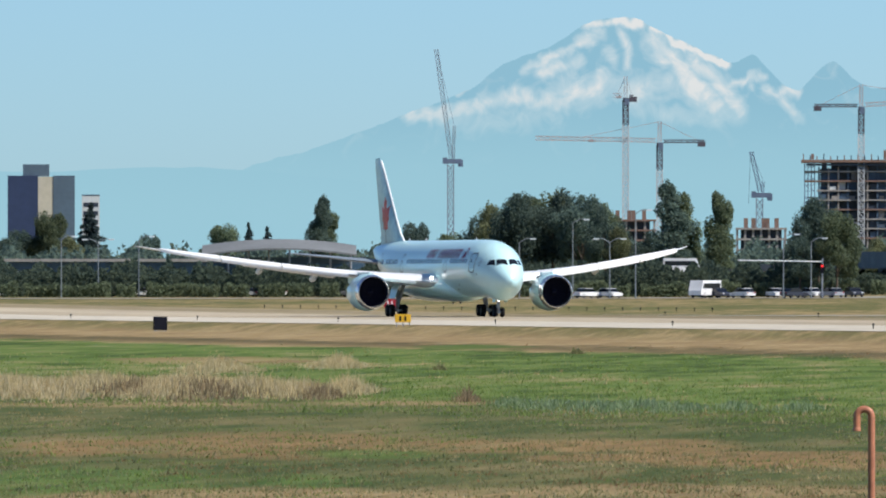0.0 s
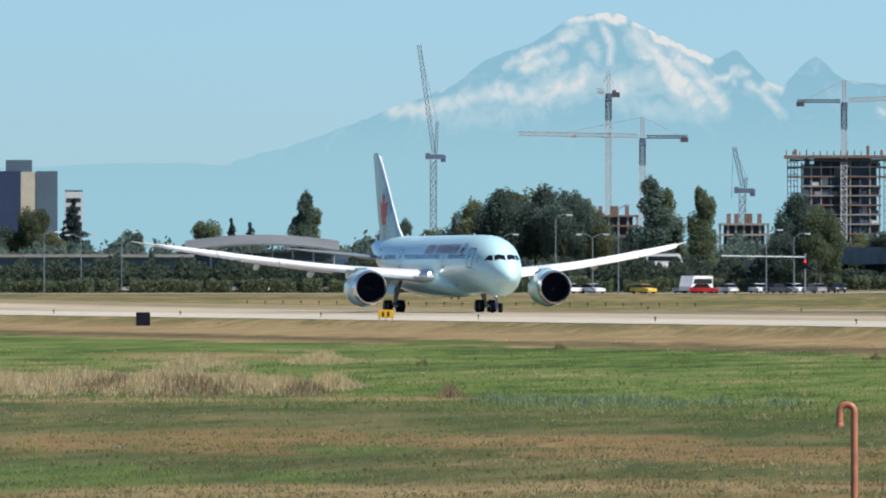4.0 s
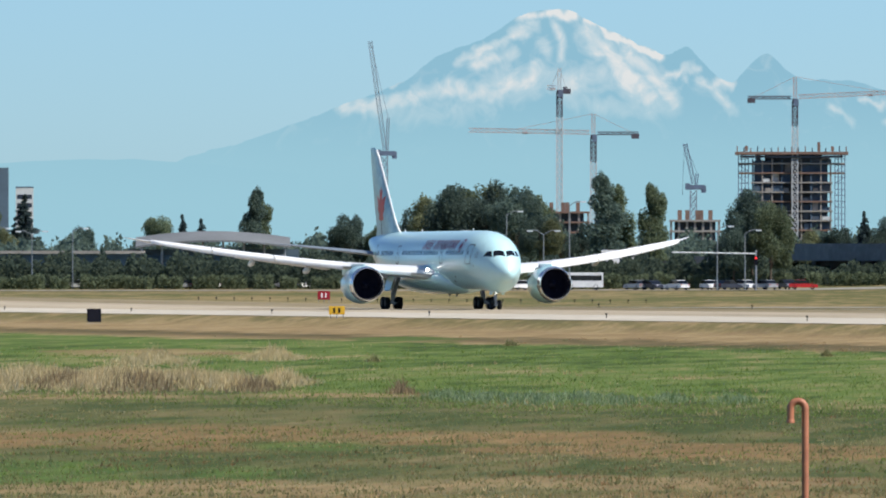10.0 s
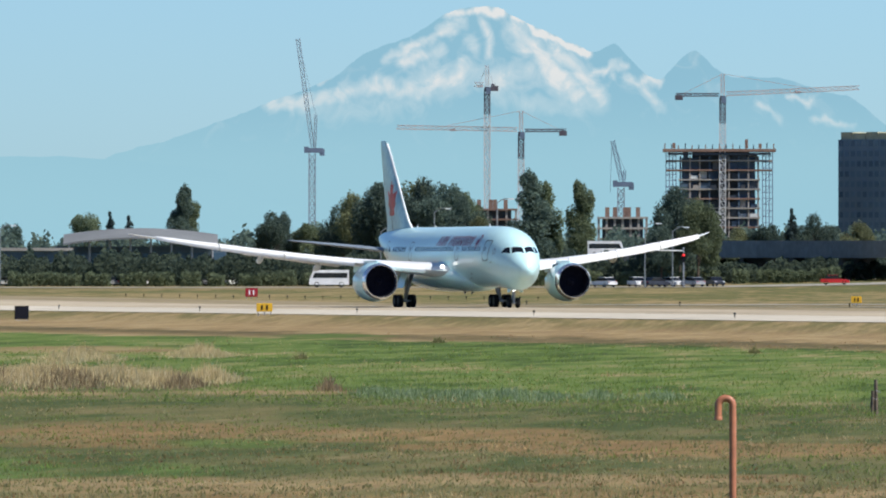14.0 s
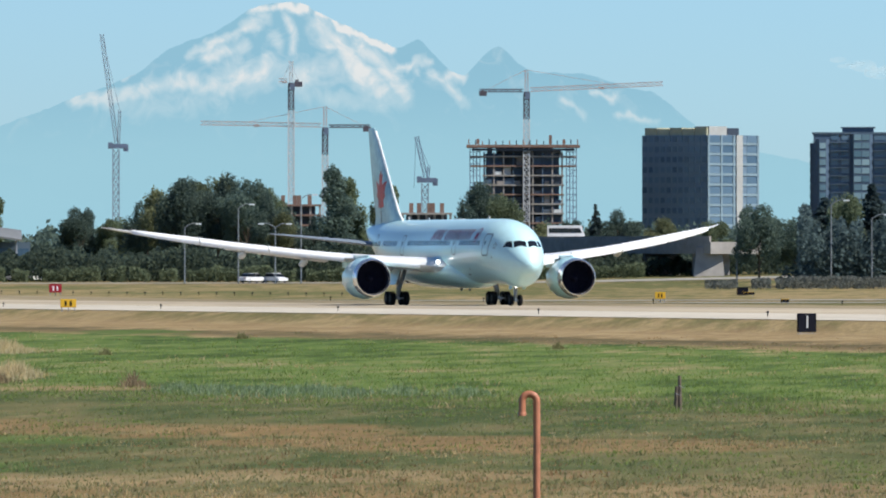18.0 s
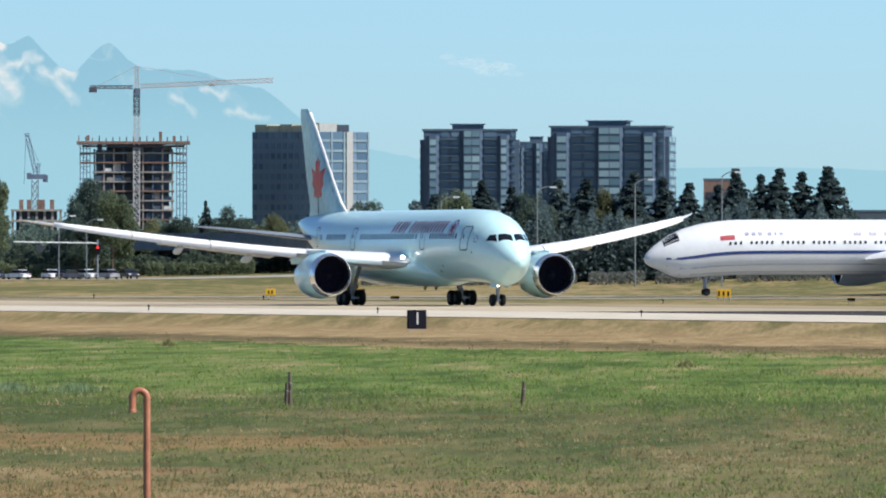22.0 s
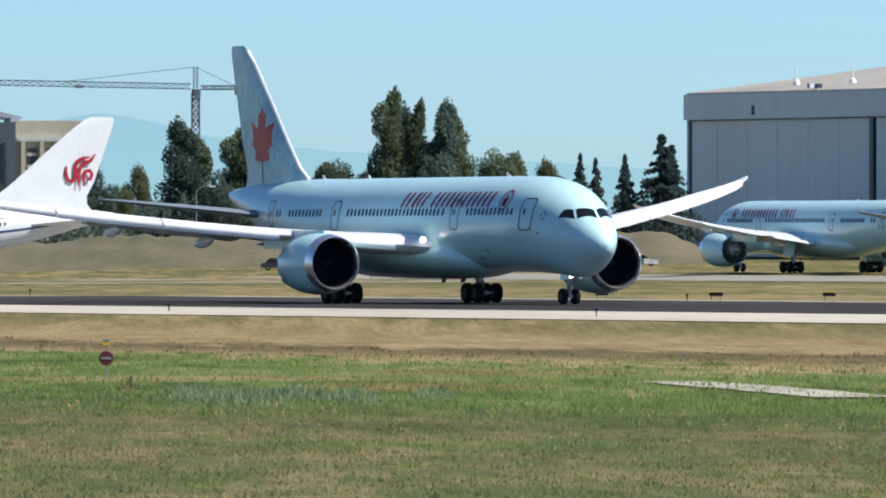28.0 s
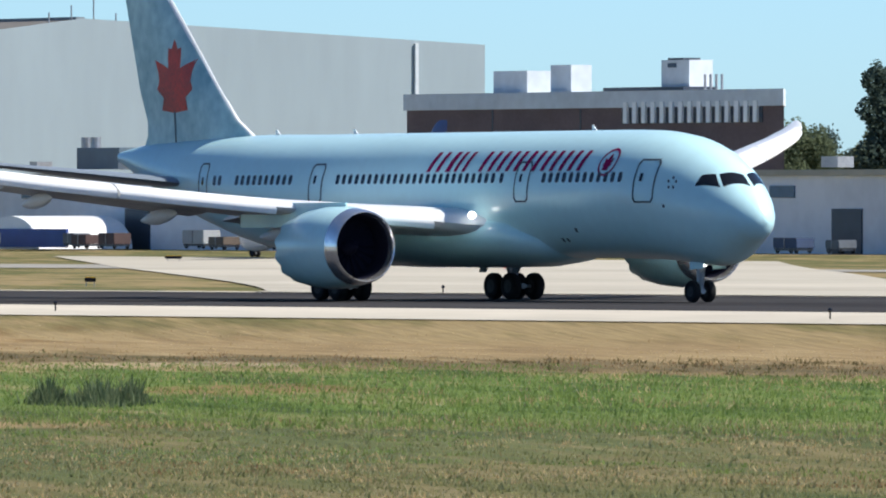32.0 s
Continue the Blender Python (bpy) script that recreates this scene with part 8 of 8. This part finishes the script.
def patrol_plane(m):
    """A red high-wing twin turboprop with a T tail."""
    M_SR = node_mat("signal_red_paint", (0.62, 0.030, 0.015), 0.3, 0, 0.08, 0.6)
    ob = thing("patrol_turboprop", m, "bright red high-wing turboprop with a T tail", "airplane", "aircraft on the airfield")
    zs = smooth_curve([-11.5, -8, -4, 0, 5.6, 7.8, 9.0, 9.75, 9.95], [3.35, 2.75, 2.25, 2.1, 2.1, 2.05, 1.9, 1.75, 1.7])
    rs = smooth_curve([-11.5, -8, -4, 0, 5.6, 7.8, 9.0, 9.75, 9.95], [0.25, 0.8, 1.25, 1.35, 1.35, 1.15, 0.75, 0.3, 0.04])
    body = part("fuselage", loft(bmesh.new(), [[Vector((x, rs(x) * math.sin(a), zs(x) + rs(x) * math.cos(a))) for a in np.linspace(0, 2 * math.pi, 29)[:-1]] for x in np.concatenate([np.linspace(-11.5, 5.6, 20), np.linspace(6.1, 9.75, 12), [9.95]])]), M_SR, ob, "", 60)
    part("wing", loft(bmesh.new(), [aerofoil(1.7 - 0.05 * abs(y), y, 3.55 + 0.04 * abs(y), 2.9 - 0.10 * abs(y), 0.14, 8) for y in (-12.9, -8, -4, 0, 4, 8, 12.9)]), M_SR, ob, "", 50)
    for s in (-1, 1):
        nac = part("engine_nacelle", loft(bmesh.new(), [[Vector((x, s * 3.95 + r * math.sin(a), z + 1.2 * r * math.cos(a))) for a in np.linspace(0, 2 * math.pi, 17)[:-1]] for x, r, z in ((4.4, 0.22, 3.05), (4.1, 0.42, 3.05), (2.8, 0.55, 3.1), (0, 0.6, 3.1), (-2.5, 0.45, 3.25), (-4.0, 0.12, 3.4))]), M_SR, ob, "", 50)
        for k in range(4):
            a = k * math.pi / 2 + 0.6
            part("propeller_blade", flat(bmesh.new(), [(4.5, s * 3.95 + 0.15 * math.cos(a), 3.05 + 0.15 * math.sin(a)), (4.5, s * 3.95 + 1.95 * math.cos(a - 0.04), 3.05 + 1.95 * math.sin(a - 0.04)), (4.44, s * 3.95 + 1.95 * math.cos(a + 0.06), 3.05 + 1.95 * math.sin(a + 0.06)), (4.42, s * 3.95 + 0.15 * math.cos(a + 1.0), 3.05 + 0.15 * math.sin(a + 1.0))], (-0.03, 0, 0)), M_DARK, nac)
        bogie(ob, 0, s * 3.95, [(0, -0.25), (0, 0.25)], 0.4, 0.26, 0.5, 0.2, 2.7)
        me = mesh_of("cabin_window", lathe(bmesh.new(), [(0, 0.01), (0, 0.17), (0.04, 0.17)], 10, "y"), M_GLASS)
        part("cockpit_window", flat(bmesh.new(), [(6.5, s * 1.22, 2.55), (7.9, s * 1.0, 2.45), (7.7, s * 0.8, 2.82), (6.6, s * 0.98, 2.95)], (0, s * 0.05, 0)), M_GLASS, body)
        box_part("door_outline", (4.5, s * 1.33, 2.1), (0.9, 0.06, 1.6), M_WHITE, body)
        box_part("door", (4.5, s * 1.36, 2.1), (0.74, 0.06, 1.44), M_SR, body)
        me = text_mesh("SURVEILLANCE", 0.75, 0.01)
        me.materials.append(M_WHITE)
        part("lettering", me, None, body, "white lettering", m=pose(-0.9, s * 1.36, 1.85, 90, 0, 0 if s < 0 else 180))
        box_part("crest", (2.9, s * 1.35, 1.9), (0.6, 0.05, 0.7), M_BAND, body)
        box_part("flag_panel", (-9.7, s * 0.19, 4.75), (1.7, 0.05, 0.75), M_WHITE, ob)
        box_part("flag_leaf", (-9.7, s * 0.215, 4.75), (0.75, 0.05, 0.72), M_SR, ob)
        box_part("sensor_pod", (-1.0, s * 0.5, 0.75), (2.2, 0.5, 0.45), M_SR, ob)
    bogie(ob, 7.9, 0, [(0, -0.16), (0, 0.16)], 0.28, 0.18, 0.3, 0.2, 1.5)
    part("fin", flat(bmesh.new(), [(-7.6, -0.14, 3.4), (-10.9, -0.14, 3.5), (-12.9, -0.14, 7.3), (-10.5, -0.14, 7.3)], (0, 0.28, 0)), M_SR, ob)
    part("stabilizer", loft(bmesh.new(), [aerofoil(-10.3 - 0.1 * abs(y), y, 7.35, 2.4 - 0.16 * abs(y), 0.10, 7) for y in (-3.9, 0, 3.9)]), M_DARK, ob, "", 50)


patrol_plane(pose(-1031, 407.2, float(ground_z(-1031, 407)) + 0.06, 0, 0, -90))

# ---- grass, tufts and scrub ----


def blade_mat(name, cols):
    m = bpy.data.materials.new(name)
    m.use_nodes = True
    n, l = m.node_tree.nodes, m.node_tree.links
    p = n["Principled BSDF"]
    p.inputs["Roughness"].default_value = 0.8
    p.inputs["Specular IOR Level"].default_value = 0.15
    geo, r = n.new("ShaderNodeNewGeometry"), n.new("ShaderNodeValToRGB")
    e = r.color_ramp.elements
    while len(e) < len(cols):
        e.new(0.5)
    for i, c in enumerate(cols):
        e[i].position, e[i].color = i / (len(cols) - 1), (*c, 1)
    l.new(geo.outputs["Random Per Island"], r.inputs[0])
    l.new(r.outputs[0], p.inputs["Base Color"])
    tr, mx = n.new("ShaderNodeBsdfTranslucent"), n.new("ShaderNodeMixShader")
    mx.inputs[0].default_value = 0.6
    l.new(r.outputs[0], tr.inputs[0])
    l.new(p.outputs[0], mx.inputs[1])
    l.new(tr.outputs[0], mx.inputs[2])
    l.new(mx.outputs[0], n["Material Output"].inputs[0])
    return m


def blades(name, x, y, h, w, seed, material, label, lean=0.35):
    """Single grass blades at the given places, as one mesh of thin triangles."""
    g = np.random.default_rng(seed)
    n = len(x)
    z = ground_z(x, y)
    a = g.uniform(0, 2 * np.pi, n)
    hh, ww = h * g.uniform(0.55, 1.3, n), w * g.uniform(0.7, 1.3, n)
    dx, dy = np.cos(a) * ww / 2, np.sin(a) * ww / 2
    lx, ly = g.normal(0, lean, n) * hh, g.normal(0, lean, n) * hh
    v = np.empty((n, 3, 3))
    v[:, 0] = np.stack([x - dx, y - dy, z - 0.02], 1)
    v[:, 1] = np.stack([x + dx, y + dy, z - 0.02], 1)
    v[:, 2] = np.stack([x + lx, y + ly, z + hh], 1)
    me = bpy.data.meshes.new(name)
    me.vertices.add(3 * n)
    me.vertices.foreach_set("co", v.ravel())
    me.loops.add(3 * n)
    me.loops.foreach_set("vertex_index", np.arange(3 * n))
    me.polygons.add(n)
    me.polygons.foreach_set("loop_start", np.arange(0, 3 * n, 3))
    me.update(calc_edges=True)
    me.materials.append(material)
    return tagged(new(name, me), label, "grass", kind="stuff")


def field(n, d0, d1, seed, b0=52.5, b1=78.5):
    """Places spread over the field in view, evenly by bearing and by depth of the picture."""
    g = np.random.default_rng(seed)
    b = np.radians(g.uniform(b0, b1, n))
    d = 1 / g.uniform(1 / d1, 1 / d0, n)
    return -d * np.sin(b), d * np.cos(b)


def where(x, y, f, seed):
    g = np.random.default_rng(seed)
    k = g.uniform(0, 1, len(x)) < f(x, y)
    return x[k], y[k]


def patchy(x, y, s, seed):
    """Soft blotches between 0 and 1."""
    u, v = x * s + seed * 3.1, y * s * 1.6 + seed * 1.7
    return 0.5 + 0.5 * np.sin(u + 1.7 * np.sin(v * 0.7)) * np.sin(v + 1.3 * np.sin(u * 0.6))


G_OLIVE = blade_mat("olive_dry_grass_blades", [(0.20, 0.205, 0.085), (0.25, 0.245, 0.105), (0.36, 0.335, 0.18)])
G_GREEN = blade_mat("green_grass_blades", [(0.17, 0.235, 0.055), (0.22, 0.30, 0.08), (0.32, 0.37, 0.14)])
G_STRAW = blade_mat("golden_straw", [(0.50, 0.37, 0.18), (0.64, 0.50, 0.27), (0.78, 0.65, 0.40)])
G_TAN = blade_mat("tan_dead_grass_blades", [(0.36, 0.26, 0.12), (0.50, 0.38, 0.19), (0.64, 0.51, 0.30)])
G_BROWN = blade_mat("red_brown_dry_stalks", [(0.24, 0.145, 0.07), (0.33, 0.21, 0.105), (0.42, 0.29, 0.15)])
G_SAGE = blade_mat("grey_green_thistle_leaves", [(0.16, 0.235, 0.09), (0.25, 0.33, 0.16), (0.38, 0.44, 0.28)])
G_DARK = blade_mat("dark_reed_leaves", [(0.07, 0.105, 0.05), (0.12, 0.16, 0.08), (0.20, 0.235, 0.13)])
G_UMBER = blade_mat("umber_grass_blades", [(0.10, 0.095, 0.04), (0.16, 0.13, 0.06), (0.24, 0.18, 0.09)])
G_DOCK = blade_mat("dark_brown_dock_stems", [(0.22, 0.155, 0.09), (0.32, 0.235, 0.14), (0.44, 0.34, 0.20)])
edge = lambda x: 97 + 0.25 * (x + 363)
far_line = lambda x: 189 + 7 * np.sin(x * 0.06) + 5 * np.sin(x * 0.17 + 1)


def drift(x, y, s, seed):
    """Long uneven drifts, seen as bands along the strip."""
    return patchy(x * 0.35, y, s, seed) * 0.7 + patchy(x, y, s * 3.1, seed + 5) * 0.3


x, y = field(220000, 165, 380, 1)
x, y = where(x, y, lambda x, y: (y < edge(x) + 12) * (0.2 + 0.6 * drift(x, y, 0.05, 1)), 2)
blades("dry_grass", x, y, 0.08, 0.022, 3, G_OLIVE, "short sun-dried olive grass")
x, y = field(90000, 165, 560, 4)
x, y = where(x, y, lambda x, y: (y < edge(x) + 4) * (drift(x, y, 0.06, 2) > 0.58) * 0.8, 5)
blades("seeding_grass", x, y, 0.08, 0.03, 6, G_TAN, "pale seeding grass stalks")
x, y = field(60000, 165, 400, 34)
x, y = where(x, y, lambda x, y: (y < edge(x) + 4) * (drift(x, y, 0.045, 9) > 0.66) * 0.5, 35)
blades("brown_grass", x, y, 0.06, 0.025, 36, G_BROWN, "reddish brown dried stalks in drifts")
x, y = field(60000, 165, 400, 44)
x, y = where(x, y, lambda x, y: (y < edge(x) + 4) * (drift(x, y, 0.055, 13) > 0.66) * 0.6, 45)
blades("low_green_grass", x, y, 0.06, 0.03, 46, G_GREEN, "patches of short green grass")
x, y = field(420000, 200, 620, 7)
x, y = where(x, y, lambda x, y: (y > edge(x) - 6) * (y < far_line(x)) * (0.2 + 0.8 * drift(x, y, 0.07, 3)), 8)
blades("green_grass", x, y, 0.10, 0.045, 9, G_GREEN, "lush green grass beside the runway strip")
x, y = field(50000, 220, 760, 57)
x, y = where(x, y, lambda x, y: (y > edge(x)) * (y < 190) * (drift(x, y, 0.09, 21) > 0.66), 58)
blades("straw_in_green", x, y, 0.14, 0.05, 59, G_TAN, "straw-coloured drifts in the green grass")
x, y = field(90000, 280, 700, 10)
x, y = where(x, y, lambda x, y: (y > 178) * (y < 238) * (0.15 + 0.75 * drift(x, y, 0.06, 4)), 11)
blades("strip_grass", x, y, 0.06, 0.04, 12, G_TAN, "mown straw-coloured grass on the runway strip")
x, y = field(50000, 280, 700, 70)
x, y = where(x, y, lambda x, y: (y > 186) * (y < 236) * (drift(x, y, 0.08, 25) > 0.6), 71)
blades("strip_brown_grass", x, y, 0.07, 0.05, 72, G_BROWN, "brown dried grass on the runway strip")


def tufts(name, n, d0, d1, keep, h, seed, material, label, per=12):
    """Low cushions of grass: many blades gathered round each of the scattered middles."""
    cx, cy = field(n, d0, d1, seed)
    cx, cy = where(cx, cy, keep, seed + 1)
    g = np.random.default_rng(seed + 2)
    r = g.uniform(0.12, 0.38, len(cx))
    hh = h * g.uniform(0.5, 1.25, len(cx))
    q = g.normal(size=(len(cx), per, 2)) * r[:, None, None]
    x, y = (cx[:, None] + q[..., 0]).ravel(), (cy[:, None] + q[..., 1]).ravel()
    fall = np.exp(-((q / r[:, None, None]) ** 2).sum(2) / 3)
    return blades(name, x, y, (hh[:, None] * fall).ravel(), 0.05, seed + 3, material, label, 0.5)


near = lambda x, y: y < edge(x) + 2
tufts("olive_tufts", 24000, 165, 420, lambda x, y: near(x, y) * (0.25 + 0.75 * drift(x, y, 0.11, 31)), 0.12, 130, G_OLIVE, "cushions of olive grass")
tufts("straw_tufts", 7000, 165, 420, lambda x, y: near(x, y) * (drift(x, y, 0.13, 33) > 0.57), 0.12, 140, G_TAN, "cushions of straw-coloured grass")
tufts("low_green_tufts", 12000, 165, 420, lambda x, y: near(x, y) * (drift(x, y, 0.10, 37) > 0.54), 0.11, 150, G_GREEN, "cushions of green grass")
tufts("rusty_tufts", 8000, 165, 420, lambda x, y: near(x, y) * (drift(x, y, 0.09, 41) > 0.60), 0.10, 160, G_BROWN, "cushions of rusty dried grass")
band = lambda x, y: (y > edge(x) - 8) * (y < far_line(x) - 3)
tufts("lush_tufts", 16000, 240, 680, lambda x, y: band(x, y) * (0.15 + 0.85 * drift(x, y, 0.10, 43)), 0.24, 170, G_GREEN, "cushions of lush green grass")
tufts("straw_band_tufts", 3000, 240, 680, lambda x, y: band(x, y) * (drift(x, y, 0.12, 47) > 0.60), 0.24, 180, G_TAN, "straw-coloured cushions in the green")
tufts("strip_edge_tufts", 2500, 280, 800, lambda x, y: (abs(y - 190 - 9 * np.sin(x * 0.05)) < 9) * 0.8, 0.26, 190, G_OLIVE, "ragged tufts along the edge of the strip")


tufts("strip_rust_tufts", 5000, 280, 800, lambda x, y: (y > 188) * (y < 212) * (drift(x, y, 0.07, 53) > 0.5), 0.16, 200, G_BROWN, "rusty dried cushions along the strip")


tufts("fringe_tufts", 9000, 280, 640, lambda x, y: (abs(y - far_line(x) - 7) < 9) * (0.2 + 0.8 * drift(x, y, 0.1, 61)), 0.20, 210, G_UMBER, "dark umber tufts where the long grass ends")


def thicket(name, spots, n, spread, h, w, seed, material, label):
    """Tall clumps gathered round the given bearings and distances."""
    g = np.random.default_rng(seed)
    xs, ys, hs = [], [], []
    for b, d, k in spots:
        p = spot(b, d)
        u = np.array([math.cos(radians(b)), math.sin(radians(b))])
        v = np.array([-u[1], u[0]])
        r = g.normal(size=(int(n * k), 2))
        q = r * np.array(spread) * k
        hs.append((0.25 + 0.75 * np.exp(-(r ** 2).sum(1) / 2.2)) * (0.6 + 0.8 * g.uniform(size=len(r)) ** 2))
        xs.append(p.x + q[:, 0] * u[0] + q[:, 1] * v[0])
        ys.append(p.y + q[:, 0] * u[1] + q[:, 1] * v[1])
    xs, ys = np.concatenate(xs), np.concatenate(ys)
    return blades(name, xs, ys, h * np.concatenate(hs), w, seed, material, label, 0.25)


thicket("tall_dead_grass", [(77.75, 468, 1.0), (77.5, 440, 0.7), (77.2, 466, 1.1), (76.85, 438, 0.6), (76.7, 470, 0.9), (76.35, 455, 0.8), (76.1, 435, 0.5), (75.85, 450, 0.4), (76.55, 560, 0.6), (75.9, 585, 0.5)], 6000, (1.6, 16), 0.6, 0.07, 21, G_STRAW, "bank of tall straw-coloured dead grass")
thicket("brown_dock_stems", [(77.0, 446, 0.8), (76.65, 442, 1.2), (76.0, 425, 0.4), (75.2, 411, 0.16)], 1700, (1.5, 14), 0.6, 0.07, 22, G_DOCK, "tall brown weed stems")
thicket("thistle_patch", [(74.95, 400, 0.5), (74.75, 392, 0.8), (74.5, 388, 0.9), (74.25, 392, 0.7), (74.05, 382, 0.6), (73.75, 388, 0.5), (73.4, 384, 0.5), (66.6, 334, 0.8), (66.35, 325, 1.0), (66.05, 332, 0.7), (65.75, 326, 0.6), (65.3, 330, 0.4)], 1100, (1.0, 11), 0.30, 0.08, 23, G_SAGE, "grey-green thistle patch")
thicket("dark_reeds", [(58.28, 277, 0.34), (58.0, 275, 0.5), (57.83, 276, 0.3)], 2200, (0.8, 4), 0.62, 0.08, 24, G_DARK, "dark green reed clump")
thicket("grass_tuft", [(74.61, 690, 0.3), (61.45, 338, 0.3), (61.0, 345, 0.25), (75.35, 560, 0.25), (72.9, 600, 0.25), (66.95, 345, 0.25), (60.6, 310, 0.25), (70.1, 470, 0.25)], 700, (0.8, 1.6), 0.42, 0.08, 25, G_OLIVE, "single coarse tuft of dry grass")


# ---- what moves ----
def motions():
    lean = -math.degrees(math.atan(SLOPE))
    # towards the end the tail drifts off the centreline behind the nose
    swing = lambda t: float(np.interp(t, (26.5, 28, 30, 31, 32), (0, 0.22, 0.6, 0.82, 0.98)))
    walk(liner, [(t, pose(x, RUN_Y + 25 * math.sin(radians(swing(t))), float(run_z(x)) + 0.05, 0, lean, turn - swing(t))) for t, _, _, x, turn in PATH])

    PORT = ((0, -0.3), (14, -0.1), (20, 0.3), (26, 1.1), (30, 1.9), (32, 2.6))
    STARBOARD = ((0, -0.3), (10, -0.4), (18, -0.6), (24, -0.8), (28, -1.0), (31, -0.6), (32, -0.4))
    # wings bend up as they take the load
    for wing in [o for o in liner.children if o.name.startswith("wing") and "root" not in o.name]:
        side = 1 if wing.location.y > 0 else -1
        base = wing.location.copy()
        walk(wing, [(t, pose(base.x, base.y, base.z, side * up, 0, 0)) for t, up in (PORT if side > 0 else STARBOARD)])

    def drive(ob, rows):
        walk(ob, [(t, pose(*spot(b, d, float(ground_z(*spot(b, d).xy)) + 0.09), 0, 0, b + h)) for t, b, d, h in rows])
    drive(shuttle, [(0, 73.915, 1650, 240), (3, 73.865, 1650, 238), (5.5, 73.88, 1649, 230), (7.2, 73.88, 1648, 205), (8.5, 74.00, 1647, 185), (9.5, 74.125, 1647, 180), (10.5, 74.32, 1647, 180), (14, 75.2, 1647, 180), (20, 76.8, 1647, 180), (32, 80.2, 1647, 180)])
    drive(red_car, [(0, 75.1, 1641, 0), (6, 73.37, 1641, 0), (9, 73.05, 1641, 0), (13, 72.77, 1641, 0), (14, 72.46, 1641, 0), (17, 71.4, 1641, 0), (32, 66.0, 1641, 0)])
    rows = []
    for t, b in ((0, 74.04), (12, 74.0), (14, 73.7), (17, 73.07), (19, 72.64), (21, 72.22), (22.5, 71.98), (32, 71.97)):
        k = (73.15 - b) / 0.135
        p = spot(b, 1760 - 8 * k if k > 0 else 1760 - 3 * k)
        rows.append((t, pose(p.x, p.y, 5.27 if k > 0 else 5.12 + 0.42 * k, 0, 0, b)))
    walk(coach, rows)
    drive(taxi, [(0, 75.4, 1644, -50), (6, 73.53, 1644, -50), (8, 72.9, 1644, -50), (12, 71.6, 1644, -50), (32, 65.0, 1644, -50)])


motions()
